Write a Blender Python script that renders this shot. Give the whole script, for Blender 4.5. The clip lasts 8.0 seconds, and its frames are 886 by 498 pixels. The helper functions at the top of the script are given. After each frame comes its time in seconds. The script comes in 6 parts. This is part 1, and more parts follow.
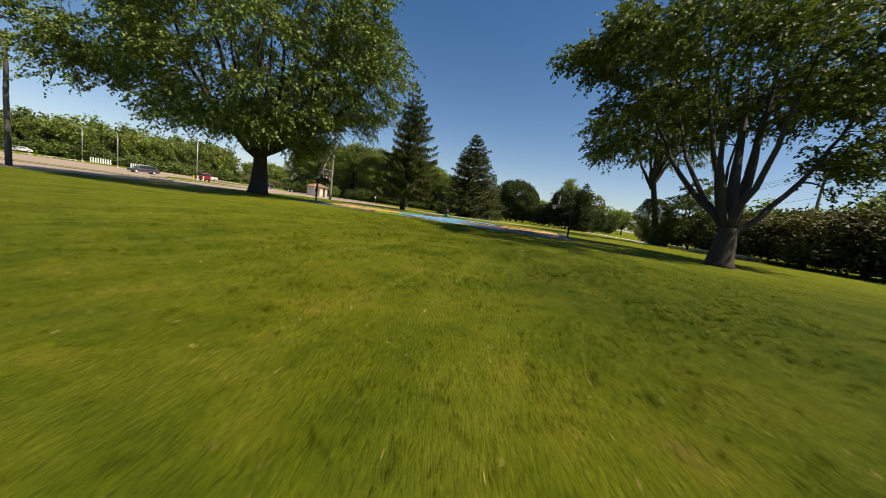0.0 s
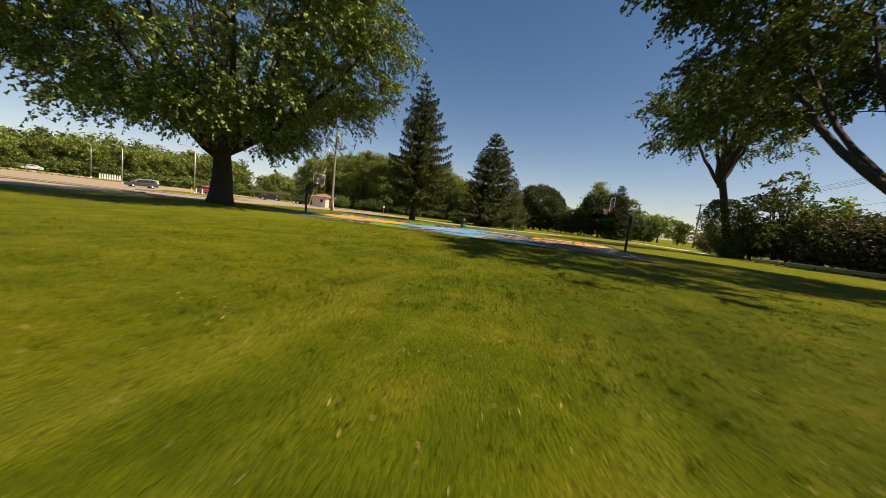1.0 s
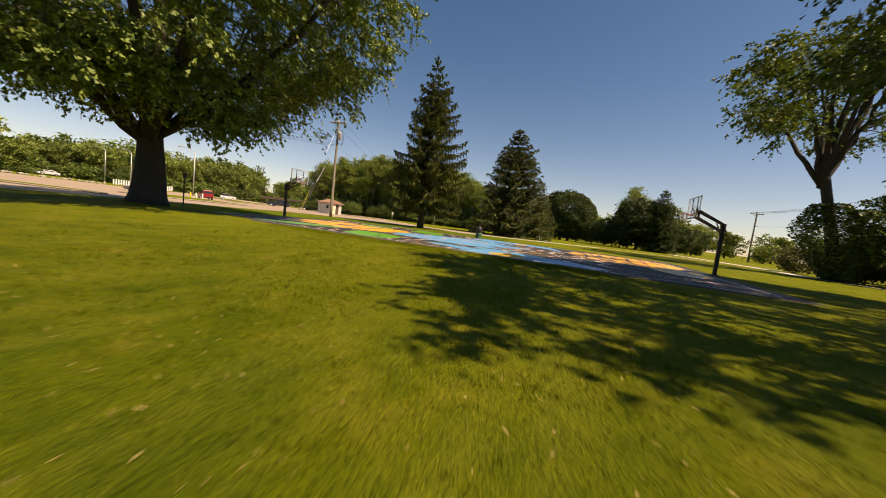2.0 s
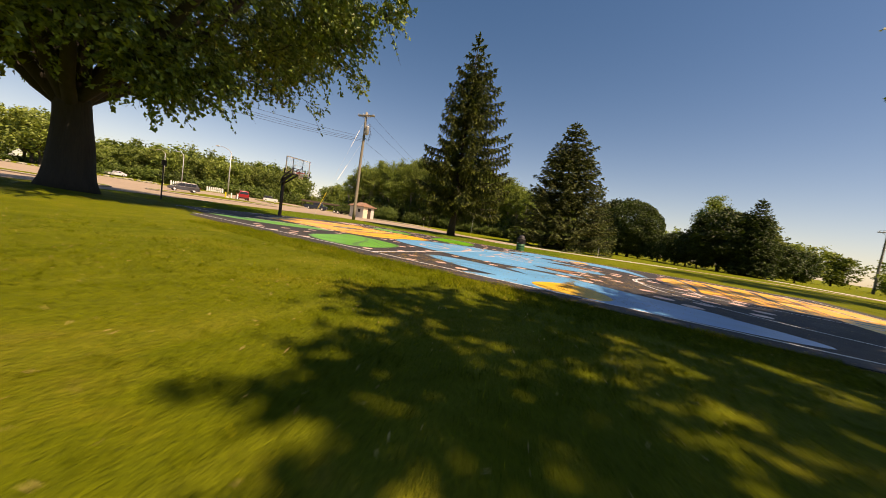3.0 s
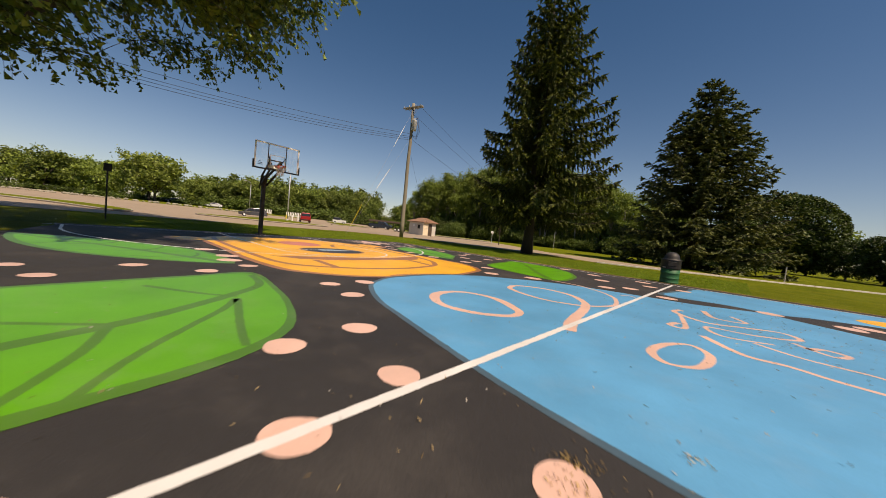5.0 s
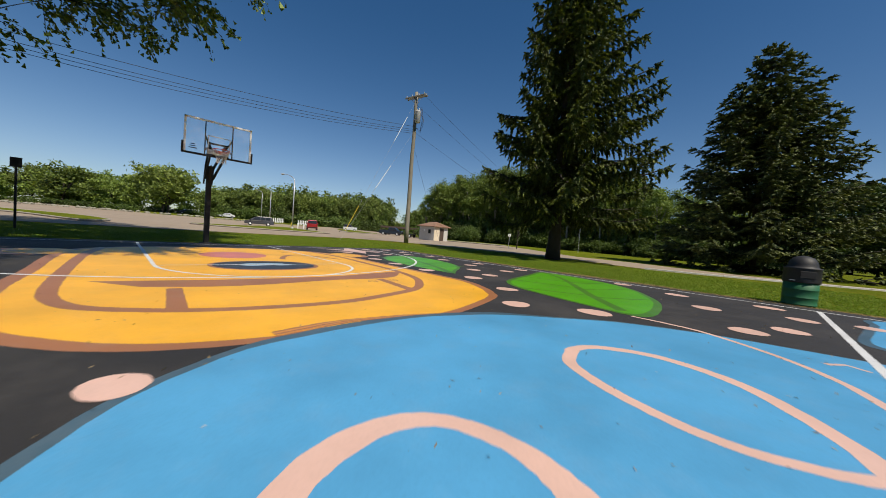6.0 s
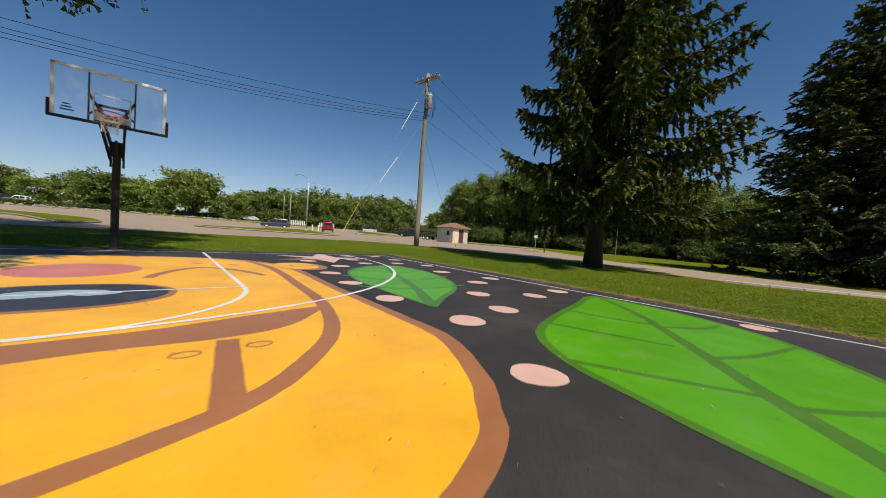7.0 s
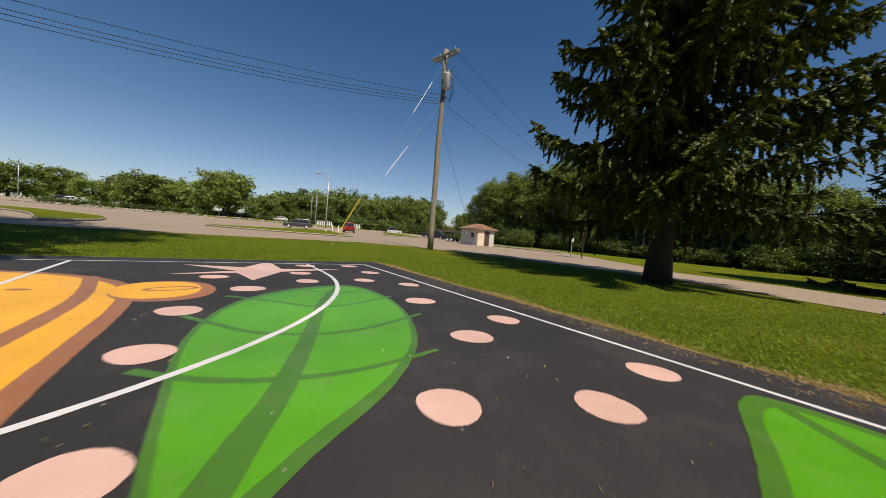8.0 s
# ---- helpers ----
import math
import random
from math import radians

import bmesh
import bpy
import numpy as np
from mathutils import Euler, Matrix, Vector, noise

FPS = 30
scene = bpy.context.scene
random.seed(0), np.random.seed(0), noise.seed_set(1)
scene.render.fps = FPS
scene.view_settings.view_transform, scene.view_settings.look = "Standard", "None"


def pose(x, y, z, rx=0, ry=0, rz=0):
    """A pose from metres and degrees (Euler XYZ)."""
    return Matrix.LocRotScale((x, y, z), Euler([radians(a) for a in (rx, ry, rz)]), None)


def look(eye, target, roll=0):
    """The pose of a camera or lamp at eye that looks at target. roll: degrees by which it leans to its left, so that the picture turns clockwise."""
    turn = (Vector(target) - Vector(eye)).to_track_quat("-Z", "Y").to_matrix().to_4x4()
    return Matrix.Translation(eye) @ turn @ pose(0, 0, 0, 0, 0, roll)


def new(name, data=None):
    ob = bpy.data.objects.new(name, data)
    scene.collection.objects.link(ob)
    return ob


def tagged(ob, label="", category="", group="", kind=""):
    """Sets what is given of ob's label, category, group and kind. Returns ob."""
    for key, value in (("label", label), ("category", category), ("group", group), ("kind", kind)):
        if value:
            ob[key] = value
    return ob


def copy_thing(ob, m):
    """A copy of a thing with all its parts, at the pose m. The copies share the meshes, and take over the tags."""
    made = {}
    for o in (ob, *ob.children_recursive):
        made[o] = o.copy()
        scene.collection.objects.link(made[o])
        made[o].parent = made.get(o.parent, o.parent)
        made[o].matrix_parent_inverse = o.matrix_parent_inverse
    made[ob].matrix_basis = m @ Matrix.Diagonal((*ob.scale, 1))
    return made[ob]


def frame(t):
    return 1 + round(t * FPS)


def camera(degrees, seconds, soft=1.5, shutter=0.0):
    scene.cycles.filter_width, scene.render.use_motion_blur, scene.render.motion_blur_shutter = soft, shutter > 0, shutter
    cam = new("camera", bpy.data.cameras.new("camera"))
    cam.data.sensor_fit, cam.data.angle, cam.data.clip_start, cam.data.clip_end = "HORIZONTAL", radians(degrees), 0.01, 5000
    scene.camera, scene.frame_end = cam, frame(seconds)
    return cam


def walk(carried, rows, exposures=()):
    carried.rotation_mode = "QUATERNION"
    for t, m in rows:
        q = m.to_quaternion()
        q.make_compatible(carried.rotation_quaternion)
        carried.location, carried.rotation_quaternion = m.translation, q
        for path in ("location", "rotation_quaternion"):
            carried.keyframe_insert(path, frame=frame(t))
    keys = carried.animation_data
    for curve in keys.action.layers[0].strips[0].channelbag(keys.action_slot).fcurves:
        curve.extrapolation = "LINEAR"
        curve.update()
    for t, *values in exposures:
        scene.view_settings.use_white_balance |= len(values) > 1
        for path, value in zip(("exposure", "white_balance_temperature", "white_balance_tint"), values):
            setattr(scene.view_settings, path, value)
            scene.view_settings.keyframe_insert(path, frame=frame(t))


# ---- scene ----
cam = camera(106.9, 8.0, soft=0.45, shutter=0.22)
PATH = [
    (0, (11.081, -36.159, 1.258), (10.601, -34.233, 1.01), 7.6),
    (0.5, (10.168, -32.173, 1.232), (9.629, -30.26, 1.008), 7.0),
    (1, (9.214, -28.501, 1.199), (8.623, -26.601, 0.995), 6.3),
    (1.5, (8.465, -24.849, 1.167), (7.825, -22.963, 0.983), 6.3),
    (1.7, (8.21, -23.405, 1.168), (7.545, -21.527, 0.991), 6.3),
    (2.8, (6.535, -15.92, 1.058), (5.644, -14.135, 0.913), 8.3),
    (3, (6.2, -14.678, 1.037), (5.249, -12.924, 0.89), 8.4),
    (3.5, (5.38, -11.984, 0.886), (4.286, -10.315, 0.753), 8.4),
    (4, (4.26, -9.596, 0.865), (3.052, -8.006, 0.746), 7.5),
    (4.5, (2.887, -7.418, 0.97), (1.606, -5.886, 0.866), 6.5),
    (4.7, (2.328, -6.745, 1.029), (1.024, -5.232, 0.919), 6.4),
    (5.8, (-0.368, -2.954, 0.91), (-1.757, -1.518, 0.831), 4.5),
    (6, (-0.797, -2.381, 0.933), (-2.201, -0.959, 0.85), 4.5),
    (6.5, (-1.951, -0.771, 0.925), (-3.406, 0.599, 0.843), 4.1),
    (7, (-3.003, 0.842, 0.97), (-4.509, 2.156, 0.888), 4.3),
    (7.5, (-4.166, 2.413, 1.032), (-5.728, 3.66, 0.948), 4.4),
    (8, (-5.318, 3.845, 1.051), (-6.935, 5.019, 0.965), 4.8),
]
EXPOSURES = [(0.0, 0.66, 7500, 15.5), (1.5, 0.72, 9400, 24), (3.0, 0.84, 9800, 27), (4.0, 0.84, 9900, 29), (4.5, 0.54, 9500, 27), (6.0, 0.19, 6650, 12.0), (8.0, 0.22, 7050, 17)]
walk(cam, [(t, look(eye, target, roll)) for t, eye, target, roll in PATH], EXPOSURES)

# ---- light ----
SUN_EL = radians(56.0)
SUN_TO = Vector((0.993 * math.cos(SUN_EL), -0.118 * math.cos(SUN_EL), math.sin(SUN_EL)))
world = bpy.data.worlds.new("sky")
scene.world = world
world.use_nodes = True
wn = world.node_tree
wn.nodes.clear()
sky = wn.nodes.new("ShaderNodeTexSky")
sky.sky_type = "NISHITA"
sky.sun_disc = False
sky.sun_elevation = SUN_EL
sky.sun_rotation = math.atan2(SUN_TO.x, SUN_TO.y)
sky.air_density, sky.dust_density, sky.ozone_density = 1.0, 0.25, 2.5
bg = wn.nodes.new("ShaderNodeBackground")
bg.inputs["Strength"].default_value = 0.071
wo = wn.nodes.new("ShaderNodeOutputWorld")
tone = wn.nodes.new("ShaderNodeHueSaturation")
tone.inputs["Saturation"].default_value = 1.3
wn.links.new(sky.outputs[0], tone.inputs["Color"])
bright = wn.nodes.new("ShaderNodeRGBToBW")
wn.links.new(sky.outputs[0], bright.inputs[0])
haze = wn.nodes.new("ShaderNodeMapRange")
haze.inputs[1].default_value, haze.inputs[2].default_value, haze.inputs[4].default_value = 1.6, 6.0, 0.85
wn.links.new(bright.outputs[0], haze.inputs[0])
pale = wn.nodes.new("ShaderNodeMix")
pale.data_type, pale.blend_type = "RGBA", "MULTIPLY"
pale.inputs[0].default_value = 1.0
pale.inputs[7].default_value = (0.87, 0.985, 1.15, 1)
wn.links.new(sky.outputs[0], pale.inputs[6])
veil = wn.nodes.new("ShaderNodeMix")
veil.data_type = "RGBA"
wn.links.new(haze.outputs[0], veil.inputs[0])
wn.links.new(tone.outputs[0], veil.inputs[6])
wn.links.new(pale.outputs[2], veil.inputs[7])
wn.links.new(veil.outputs[2], bg.inputs[0])
wn.links.new(bg.outputs[0], wo.inputs[0])

sun_data = bpy.data.lights.new("sun", "SUN")
sun_data.energy = 4.5
sun_data.angle = radians(0.53)
sun_data.color = (1.0, 0.93, 0.80)
sun = new("sun", sun_data)
sun.matrix_world = look(SUN_TO * 200, (0, 0, 0))

# ---- materials ----
def node_mat(name):
    m = bpy.data.materials.new(name)
    m.use_nodes = True
    nt = m.node_tree
    return m, nt, nt.nodes["Principled BSDF"]


def ramp(nt, fac, stops):
    r = nt.nodes.new("ShaderNodeValToRGB")
    el = r.color_ramp.elements
    while len(el) < len(stops):
        el.new(0.5)
    for e, (p, c) in zip(el, stops):
        e.position, e.color = p, (*c, 1)
    nt.links.new(fac, r.inputs[0])
    return r.outputs[0]


def noise_tex(nt, scale, detail=4.0, rough=0.55, stretch=(1, 1, 1)):
    tc = nt.nodes.new("ShaderNodeTexCoord")
    mp = nt.nodes.new("ShaderNodeMapping")
    mp.inputs["Scale"].default_value = stretch
    n = nt.nodes.new("ShaderNodeTexNoise")
    n.inputs["Scale"].default_value, n.inputs["Detail"].default_value, n.inputs["Roughness"].default_value = scale, detail, rough
    nt.links.new(tc.outputs["Object"], mp.inputs[0])
    nt.links.new(mp.outputs[0], n.inputs[0])
    return n.outputs["Fac"]


def mix_col(nt, fac, a, b, mode="MIX"):
    m = nt.nodes.new("ShaderNodeMix")
    m.data_type, m.blend_type = "RGBA", mode
    for sock, v in ((m.inputs[0], fac), (m.inputs[6], a), (m.inputs[7], b)):
        if isinstance(v, (int, float)):
            sock.default_value = v
        elif isinstance(v, tuple):
            sock.default_value = (*v, 1)
        else:
            nt.links.new(v, sock)
    return m.outputs[2]


def add_bump(nt, bsdf, height, strength, distance=0.01):
    b = nt.nodes.new("ShaderNodeBump")
    b.inputs["Strength"].default_value, b.inputs["Distance"].default_value = strength, distance
    nt.links.new(height, b.inputs["Height"])
    nt.links.new(b.outputs[0], bsdf.inputs["Normal"])


def surface(name, dark, light, rough=0.7, big=0.6, fine=18.0, bump=0.25, metal=0.0, stretch=(1, 1, 1), speck=None):
    """Two-scale variation between dark and light, fine relief, optional specks (colour, amount, scale)."""
    m, nt, b = node_mat(name)
    n1 = noise_tex(nt, big, 5.0, 0.6, stretch)
    n2 = noise_tex(nt, fine, 4.0, 0.6, stretch)
    c1 = ramp(nt, n1, [(0.3, dark), (0.7, light)])
    c2 = ramp(nt, n2, [(0.3, tuple(v * 0.72 for v in dark)), (0.72, tuple(min(1, v * 1.1) for v in light))])
    col = mix_col(nt, 0.5, c1, c2)
    if speck:
        n3 = noise_tex(nt, speck[2], 3.0, 0.7)
        f = ramp(nt, n3, [(1 - speck[1], (0, 0, 0)), (min(1, 1.04 - speck[1]), (1, 1, 1))])
        col = mix_col(nt, f, col, speck[0])
    nt.links.new(col, b.inputs["Base Color"])
    r = ramp(nt, n2, [(0.2, (rough * 0.85,) * 3), (0.8, (min(1, rough * 1.15),) * 3)])
    nt.links.new(r, b.inputs["Roughness"])
    b.inputs["Metallic"].default_value = metal
    add_bump(nt, b, n2, bump, 0.02)
    return m


def foliage(name, dark, light, through_light=0.35, rough=0.55):
    """Leaves: hue varies by leaf and by tree, and light passes through them."""
    m, nt, b = node_mat(name)
    g = nt.nodes.new("ShaderNodeNewGeometry")
    o = nt.nodes.new("ShaderNodeObjectInfo")
    leaf_c = ramp(nt, g.outputs["Random Per Island"], [(0.0, dark), (0.75, light), (1.0, tuple(min(1, v * 1.35) for v in light))])
    hs = nt.nodes.new("ShaderNodeHueSaturation")
    mr = nt.nodes.new("ShaderNodeMapRange")
    mr.inputs[3].default_value, mr.inputs[4].default_value = 0.65, 1.35
    nt.links.new(o.outputs["Random"], mr.inputs[0])
    nt.links.new(mr.outputs[0], hs.inputs["Value"])
    nt.links.new(leaf_c, hs.inputs["Color"])
    b.inputs["Roughness"].default_value = rough
    b.inputs["Specular IOR Level"].default_value = 0.35
    nt.links.new(hs.outputs[0], b.inputs["Base Color"])
    tr = nt.nodes.new("ShaderNodeBsdfTranslucent")
    warm = mix_col(nt, 1.0, hs.outputs[0], (1.0, 1.0, 0.45), "MULTIPLY")
    nt.links.new(warm, tr.inputs["Color"])
    mx = nt.nodes.new("ShaderNodeMixShader")
    mx.inputs[0].default_value = through_light
    out = nt.nodes["Material Output"]
    nt.links.new(b.outputs[0], mx.inputs[1])
    nt.links.new(tr.outputs[0], mx.inputs[2])
    nt.links.new(mx.outputs[0], out.inputs["Surface"])
    return m


def court_paint(name, colour, worn=0.06):
    """Acrylic court paint over asphalt: faint brush tone, grit, scuffs that let the asphalt show."""
    m, nt, b = node_mat(name)
    n1 = noise_tex(nt, 0.9, 5.0, 0.6)
    n2 = noise_tex(nt, 55.0, 3.0, 0.6)
    n3 = noise_tex(nt, 7.0, 6.0, 0.75)
    c = ramp(nt, n1, [(0.3, tuple(v * 0.82 for v in colour)), (0.7, tuple(min(1, v * 1.12) for v in colour))])
    n4 = noise_tex(nt, 2.6, 6.0, 0.7)
    c = mix_col(nt, mix_scalar(nt, n4, 0.5, 0.75, 0.10), c, (0.42, 0.39, 0.35))
    c = mix_col(nt, mix_scalar(nt, n2, 0.45, 0.7, 0.16), c, tuple(v * 0.6 for v in colour))
    c = mix_col(nt, mix_scalar(nt, n3, 0.74 - worn, 0.82 - worn, 0.75), c, (0.05, 0.05, 0.052))
    nt.links.new(c, b.inputs["Base Color"])
    b.inputs["Roughness"].default_value = 0.40
    b.inputs["Specular IOR Level"].default_value = 0.45
    add_bump(nt, b, n2, 0.14, 0.006)
    return m


def mix_scalar(nt, fac, lo, hi, top):
    r = nt.nodes.new("ShaderNodeMapRange")
    r.inputs[1].default_value, r.inputs[2].default_value = lo, hi
    r.inputs[3].default_value, r.inputs[4].default_value = 0.0, top
    nt.links.new(fac, r.inputs[0])
    return r.outputs[0]


def grass_mat(name, blade=False):
    """Mown lawn: broad tone, mower tracks, clumps, straw patches, fine blade grain."""
    m, nt, b = node_mat(name)
    n1 = noise_tex(nt, 0.16, 5.0, 0.6)
    n2 = noise_tex(nt, 0.75, 6.0, 0.68)
    n3 = noise_tex(nt, 32.0, 4.0, 0.7)
    n4 = noise_tex(nt, 5.5, 5.0, 0.7)
    n5 = noise_tex(nt, 1.0, 3.0, 0.6, (1.6, 0.09, 1))
    c1 = ramp(nt, n1, [(0.38, (0.068, 0.110, 0.0035)), (0.62, (0.172, 0.188, 0.0075))])
    c2 = ramp(nt, n2, [(0.34, (0.040, 0.074, 0.0035)), (0.52, (0.127, 0.156, 0.007)), (0.63, (0.22, 0.20, 0.020)), (0.72, (0.36, 0.25, 0.075))])
    c = mix_col(nt, 0.6, c1, c2)
    c = mix_col(nt, mix_scalar(nt, n5, 0.48, 0.68, 0.55), c, (0.20, 0.22, 0.022))
    c = mix_col(nt, mix_scalar(nt, n4, 0.48, 0.70, 0.30), c, (0.040, 0.068, 0.004))
    c = mix_col(nt, mix_scalar(nt, n3, 0.44, 0.62, 0.62), c, (0.040, 0.066, 0.003))
    # lawn multiplied darker right of the walk's first stretch, drier turf towards the court
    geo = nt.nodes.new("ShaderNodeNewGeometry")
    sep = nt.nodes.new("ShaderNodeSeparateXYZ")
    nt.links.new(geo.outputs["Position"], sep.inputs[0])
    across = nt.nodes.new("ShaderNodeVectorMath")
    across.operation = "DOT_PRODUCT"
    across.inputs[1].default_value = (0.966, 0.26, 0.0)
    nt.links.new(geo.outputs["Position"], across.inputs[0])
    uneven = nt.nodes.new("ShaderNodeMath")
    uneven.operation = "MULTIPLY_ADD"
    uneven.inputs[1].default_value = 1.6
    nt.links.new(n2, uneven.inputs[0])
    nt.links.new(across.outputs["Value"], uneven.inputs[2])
    deep = mix_scalar(nt, uneven.outputs[0], 3.0, 4.8, 0.75)
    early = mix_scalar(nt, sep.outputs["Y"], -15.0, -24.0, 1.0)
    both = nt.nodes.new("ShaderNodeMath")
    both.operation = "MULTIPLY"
    nt.links.new(deep, both.inputs[0])
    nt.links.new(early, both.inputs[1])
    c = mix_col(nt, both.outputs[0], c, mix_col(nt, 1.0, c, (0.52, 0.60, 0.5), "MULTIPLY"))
    c = mix_col(nt, mix_scalar(nt, sep.outputs["Y"], -20.0, -13.0, 0.22), c, (0.185, 0.205, 0.012))
    if blade:
        g = nt.nodes.new("ShaderNodeNewGeometry")
        c = mix_col(nt, 1.0, c, ramp(nt, g.outputs["Random Per Island"], [(0.0, (0.65, 0.72, 0.65)), (0.7, (1.25, 1.28, 1.2)), (0.97, (1.7, 1.65, 1.6)), (1.0, (3.4, 2.6, 3.2))]), "MULTIPLY")
    nt.links.new(c, b.inputs["Base Color"])
    b.inputs["Roughness"].default_value = 0.85
    b.inputs["Specular IOR Level"].default_value = 0.06
    hgt = nt.nodes.new("ShaderNodeMath")
    hgt.operation = "ADD"
    nt.links.new(n3, hgt.inputs[0])
    nt.links.new(n4, hgt.inputs[1])
    add_bump(nt, b, hgt.outputs[0], 1.0, 0.06)
    return m


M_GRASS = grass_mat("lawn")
M_LUSH = foliage("lush_grass_blade", (0.078, 0.146, 0.010), (0.178, 0.275, 0.022), 0.35, 0.75)
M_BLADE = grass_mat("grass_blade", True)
M_DRYBLADE = foliage("dry_grass_blade", (0.25, 0.17, 0.06), (0.48, 0.36, 0.15), 0.2, 0.8)


def court_asphalt():
    """Sealed black asphalt: faint cloudy dust, scuffs, fine stone grain."""
    m, nt, b = node_mat("court_asphalt")
    grain, cloud, scuff = noise_tex(nt, 70.0, 4.0, 0.65), noise_tex(nt, 0.8, 7.0, 0.68), noise_tex(nt, 3.4, 7.0, 0.75)
    c = ramp(nt, noise_tex(nt, 0.35, 4.0, 0.6), [(0.3, (0.0172, 0.0165, 0.0172)), (0.7, (0.0305, 0.0285, 0.0278))])
    c = mix_col(nt, mix_scalar(nt, cloud, 0.50, 0.72, 0.55), c, (0.066, 0.061, 0.057))
    c = mix_col(nt, mix_scalar(nt, scuff, 0.60, 0.74, 0.40), c, (0.100, 0.091, 0.081))
    c = mix_col(nt, mix_scalar(nt, grain, 0.45, 0.70, 0.45), c, (0.011, 0.011, 0.012))
    c = mix_col(nt, mix_scalar(nt, noise_tex(nt, 95.0, 3.0, 0.7), 0.72, 0.78, 0.6), c, (0.20, 0.19, 0.18))
    nt.links.new(c, b.inputs["Base Color"])
    nt.links.new(ramp(nt, cloud, [(0.3, (0.62,) * 3), (0.7, (0.86,) * 3)]), b.inputs["Roughness"])
    add_bump(nt, b, grain, 0.3, 0.02)
    return m


M_ASPH = court_asphalt()
M_LOT = surface("lot_asphalt", (0.25, 0.195, 0.14), (0.35, 0.28, 0.205), 0.9, 0.15, 6.0, 0.3)
M_ROAD = surface("road_concrete", (0.30, 0.265, 0.22), (0.40, 0.36, 0.31), 0.88, 0.3, 9.0, 0.3)
M_KERB = surface("kerb_concrete", (0.48, 0.46, 0.42), (0.62, 0.60, 0.56), 0.85, 0.8, 22.0, 0.3)
P_BLUE = court_paint("paint_sky_blue", (0.080, 0.322, 0.572))
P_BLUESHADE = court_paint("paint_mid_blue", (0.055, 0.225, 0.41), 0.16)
P_BLUEEDGE = court_paint("paint_slate_blue", (0.058, 0.108, 0.148), 0.12)
P_ORANGE = court_paint("paint_amber", (0.82, 0.415, 0.014), 0.03)
P_BROWN = court_paint("paint_brown", (0.33, 0.135, 0.05), 0.05)
P_TAN = court_paint("paint_ochre", (0.56, 0.24, 0.045), 0.08)
P_YELLOW = court_paint("paint_yellow", (0.72, 0.44, 0.030), 0.10)
P_GREEN = court_paint("paint_leaf_green", (0.078, 0.32, 0.006), 0.03)
P_GREENEDGE = court_paint("paint_dark_green", (0.060, 0.175, 0.016), 0.08)
P_PINK = court_paint("paint_peach", (0.67, 0.44, 0.365), 0.06)
P_ROSE = court_paint("paint_rose", (0.55, 0.17, 0.13), 0.05)
P_WHITE = court_paint("paint_white", (0.67, 0.68, 0.68), 0.11)
P_BLACK = court_paint("paint_black", (0.025, 0.025, 0.027), 0.02)
P_PALE = court_paint("paint_pale_blue", (0.30, 0.42, 0.52), 0.14)
M_BARK = surface("bark_grey_brown", (0.016, 0.013, 0.010), (0.046, 0.038, 0.029), 0.95, 1.6, 9.0, 1.0, stretch=(2.6, 2.6, 0.30))
M_BARKD = surface("bark_dark", (0.024, 0.019, 0.015), (0.058, 0.047, 0.036), 0.95, 1.2, 10.0, 1.0, stretch=(2, 2, 0.5))
M_BARKP = surface("pale_bark", (0.16, 0.145, 0.12), (0.36, 0.33, 0.29), 0.95, 1.2, 10.0, 1.0, stretch=(2, 2, 0.5))
L_MAPLE = foliage("maple_leaf", (0.048, 0.083, 0.015), (0.142, 0.198, 0.038), 0.12)
L_MAPLE2 = foliage("elm_leaf", (0.058, 0.100, 0.018), (0.170, 0.240, 0.050), 0.30)
L_WOODS = foliage("woods_leaf", (0.070, 0.114, 0.024), (0.195, 0.258, 0.056), 0.34)
L_WILLOW = foliage("willow_leaf", (0.080, 0.115, 0.022), (0.180, 0.225, 0.050), 0.28)
L_UNDER = foliage("undergrowth_leaf", (0.036, 0.066, 0.015), (0.110, 0.160, 0.034), 0.25)
L_DARK = foliage("dark_leaf", (0.018, 0.036, 0.008), (0.06, 0.10, 0.020), 0.2)
L_DOME = foliage("dome_tree_leaf", (0.026, 0.052, 0.010), (0.095, 0.150, 0.028), 0.2)
L_SHRUB = foliage("shrub_leaf", (0.036, 0.050, 0.016), (0.115, 0.115, 0.045), 0.2, 0.7)
L_SPRUCE = foliage("norway_spruce_needles", (0.030, 0.046, 0.010), (0.086, 0.112, 0.024), 0.12, 0.65)
L_SPRUCETIP = foliage("norway_spruce_new_growth", (0.105, 0.140, 0.020), (0.225, 0.270, 0.045), 0.24, 0.6)
L_BLUE = foliage("blue_spruce_needles", (0.028, 0.042, 0.016), (0.082, 0.104, 0.036), 0.08, 0.65)
L_BLUETIP = foliage("blue_spruce_new_growth", (0.085, 0.105, 0.032), (0.180, 0.205, 0.062), 0.14, 0.6)
M_BLACK = surface("black_powder_coat", (0.004, 0.004, 0.005), (0.009, 0.009, 0.010), 0.6, 3.0, 60.0, 0.08)
M_FRAME = surface("white_frame_enamel", (0.80, 0.81, 0.82), (0.88, 0.89, 0.90), 0.3, 4.0, 60.0, 0.05)
M_ALU = surface("aluminium", (0.74, 0.75, 0.76), (0.84, 0.85, 0.86), 0.4, 4.0, 60.0, 0.05)
M_RIM = surface("orange_red_rim", (0.55, 0.06, 0.025), (0.70, 0.09, 0.04), 0.45, 4.0, 40.0, 0.08)
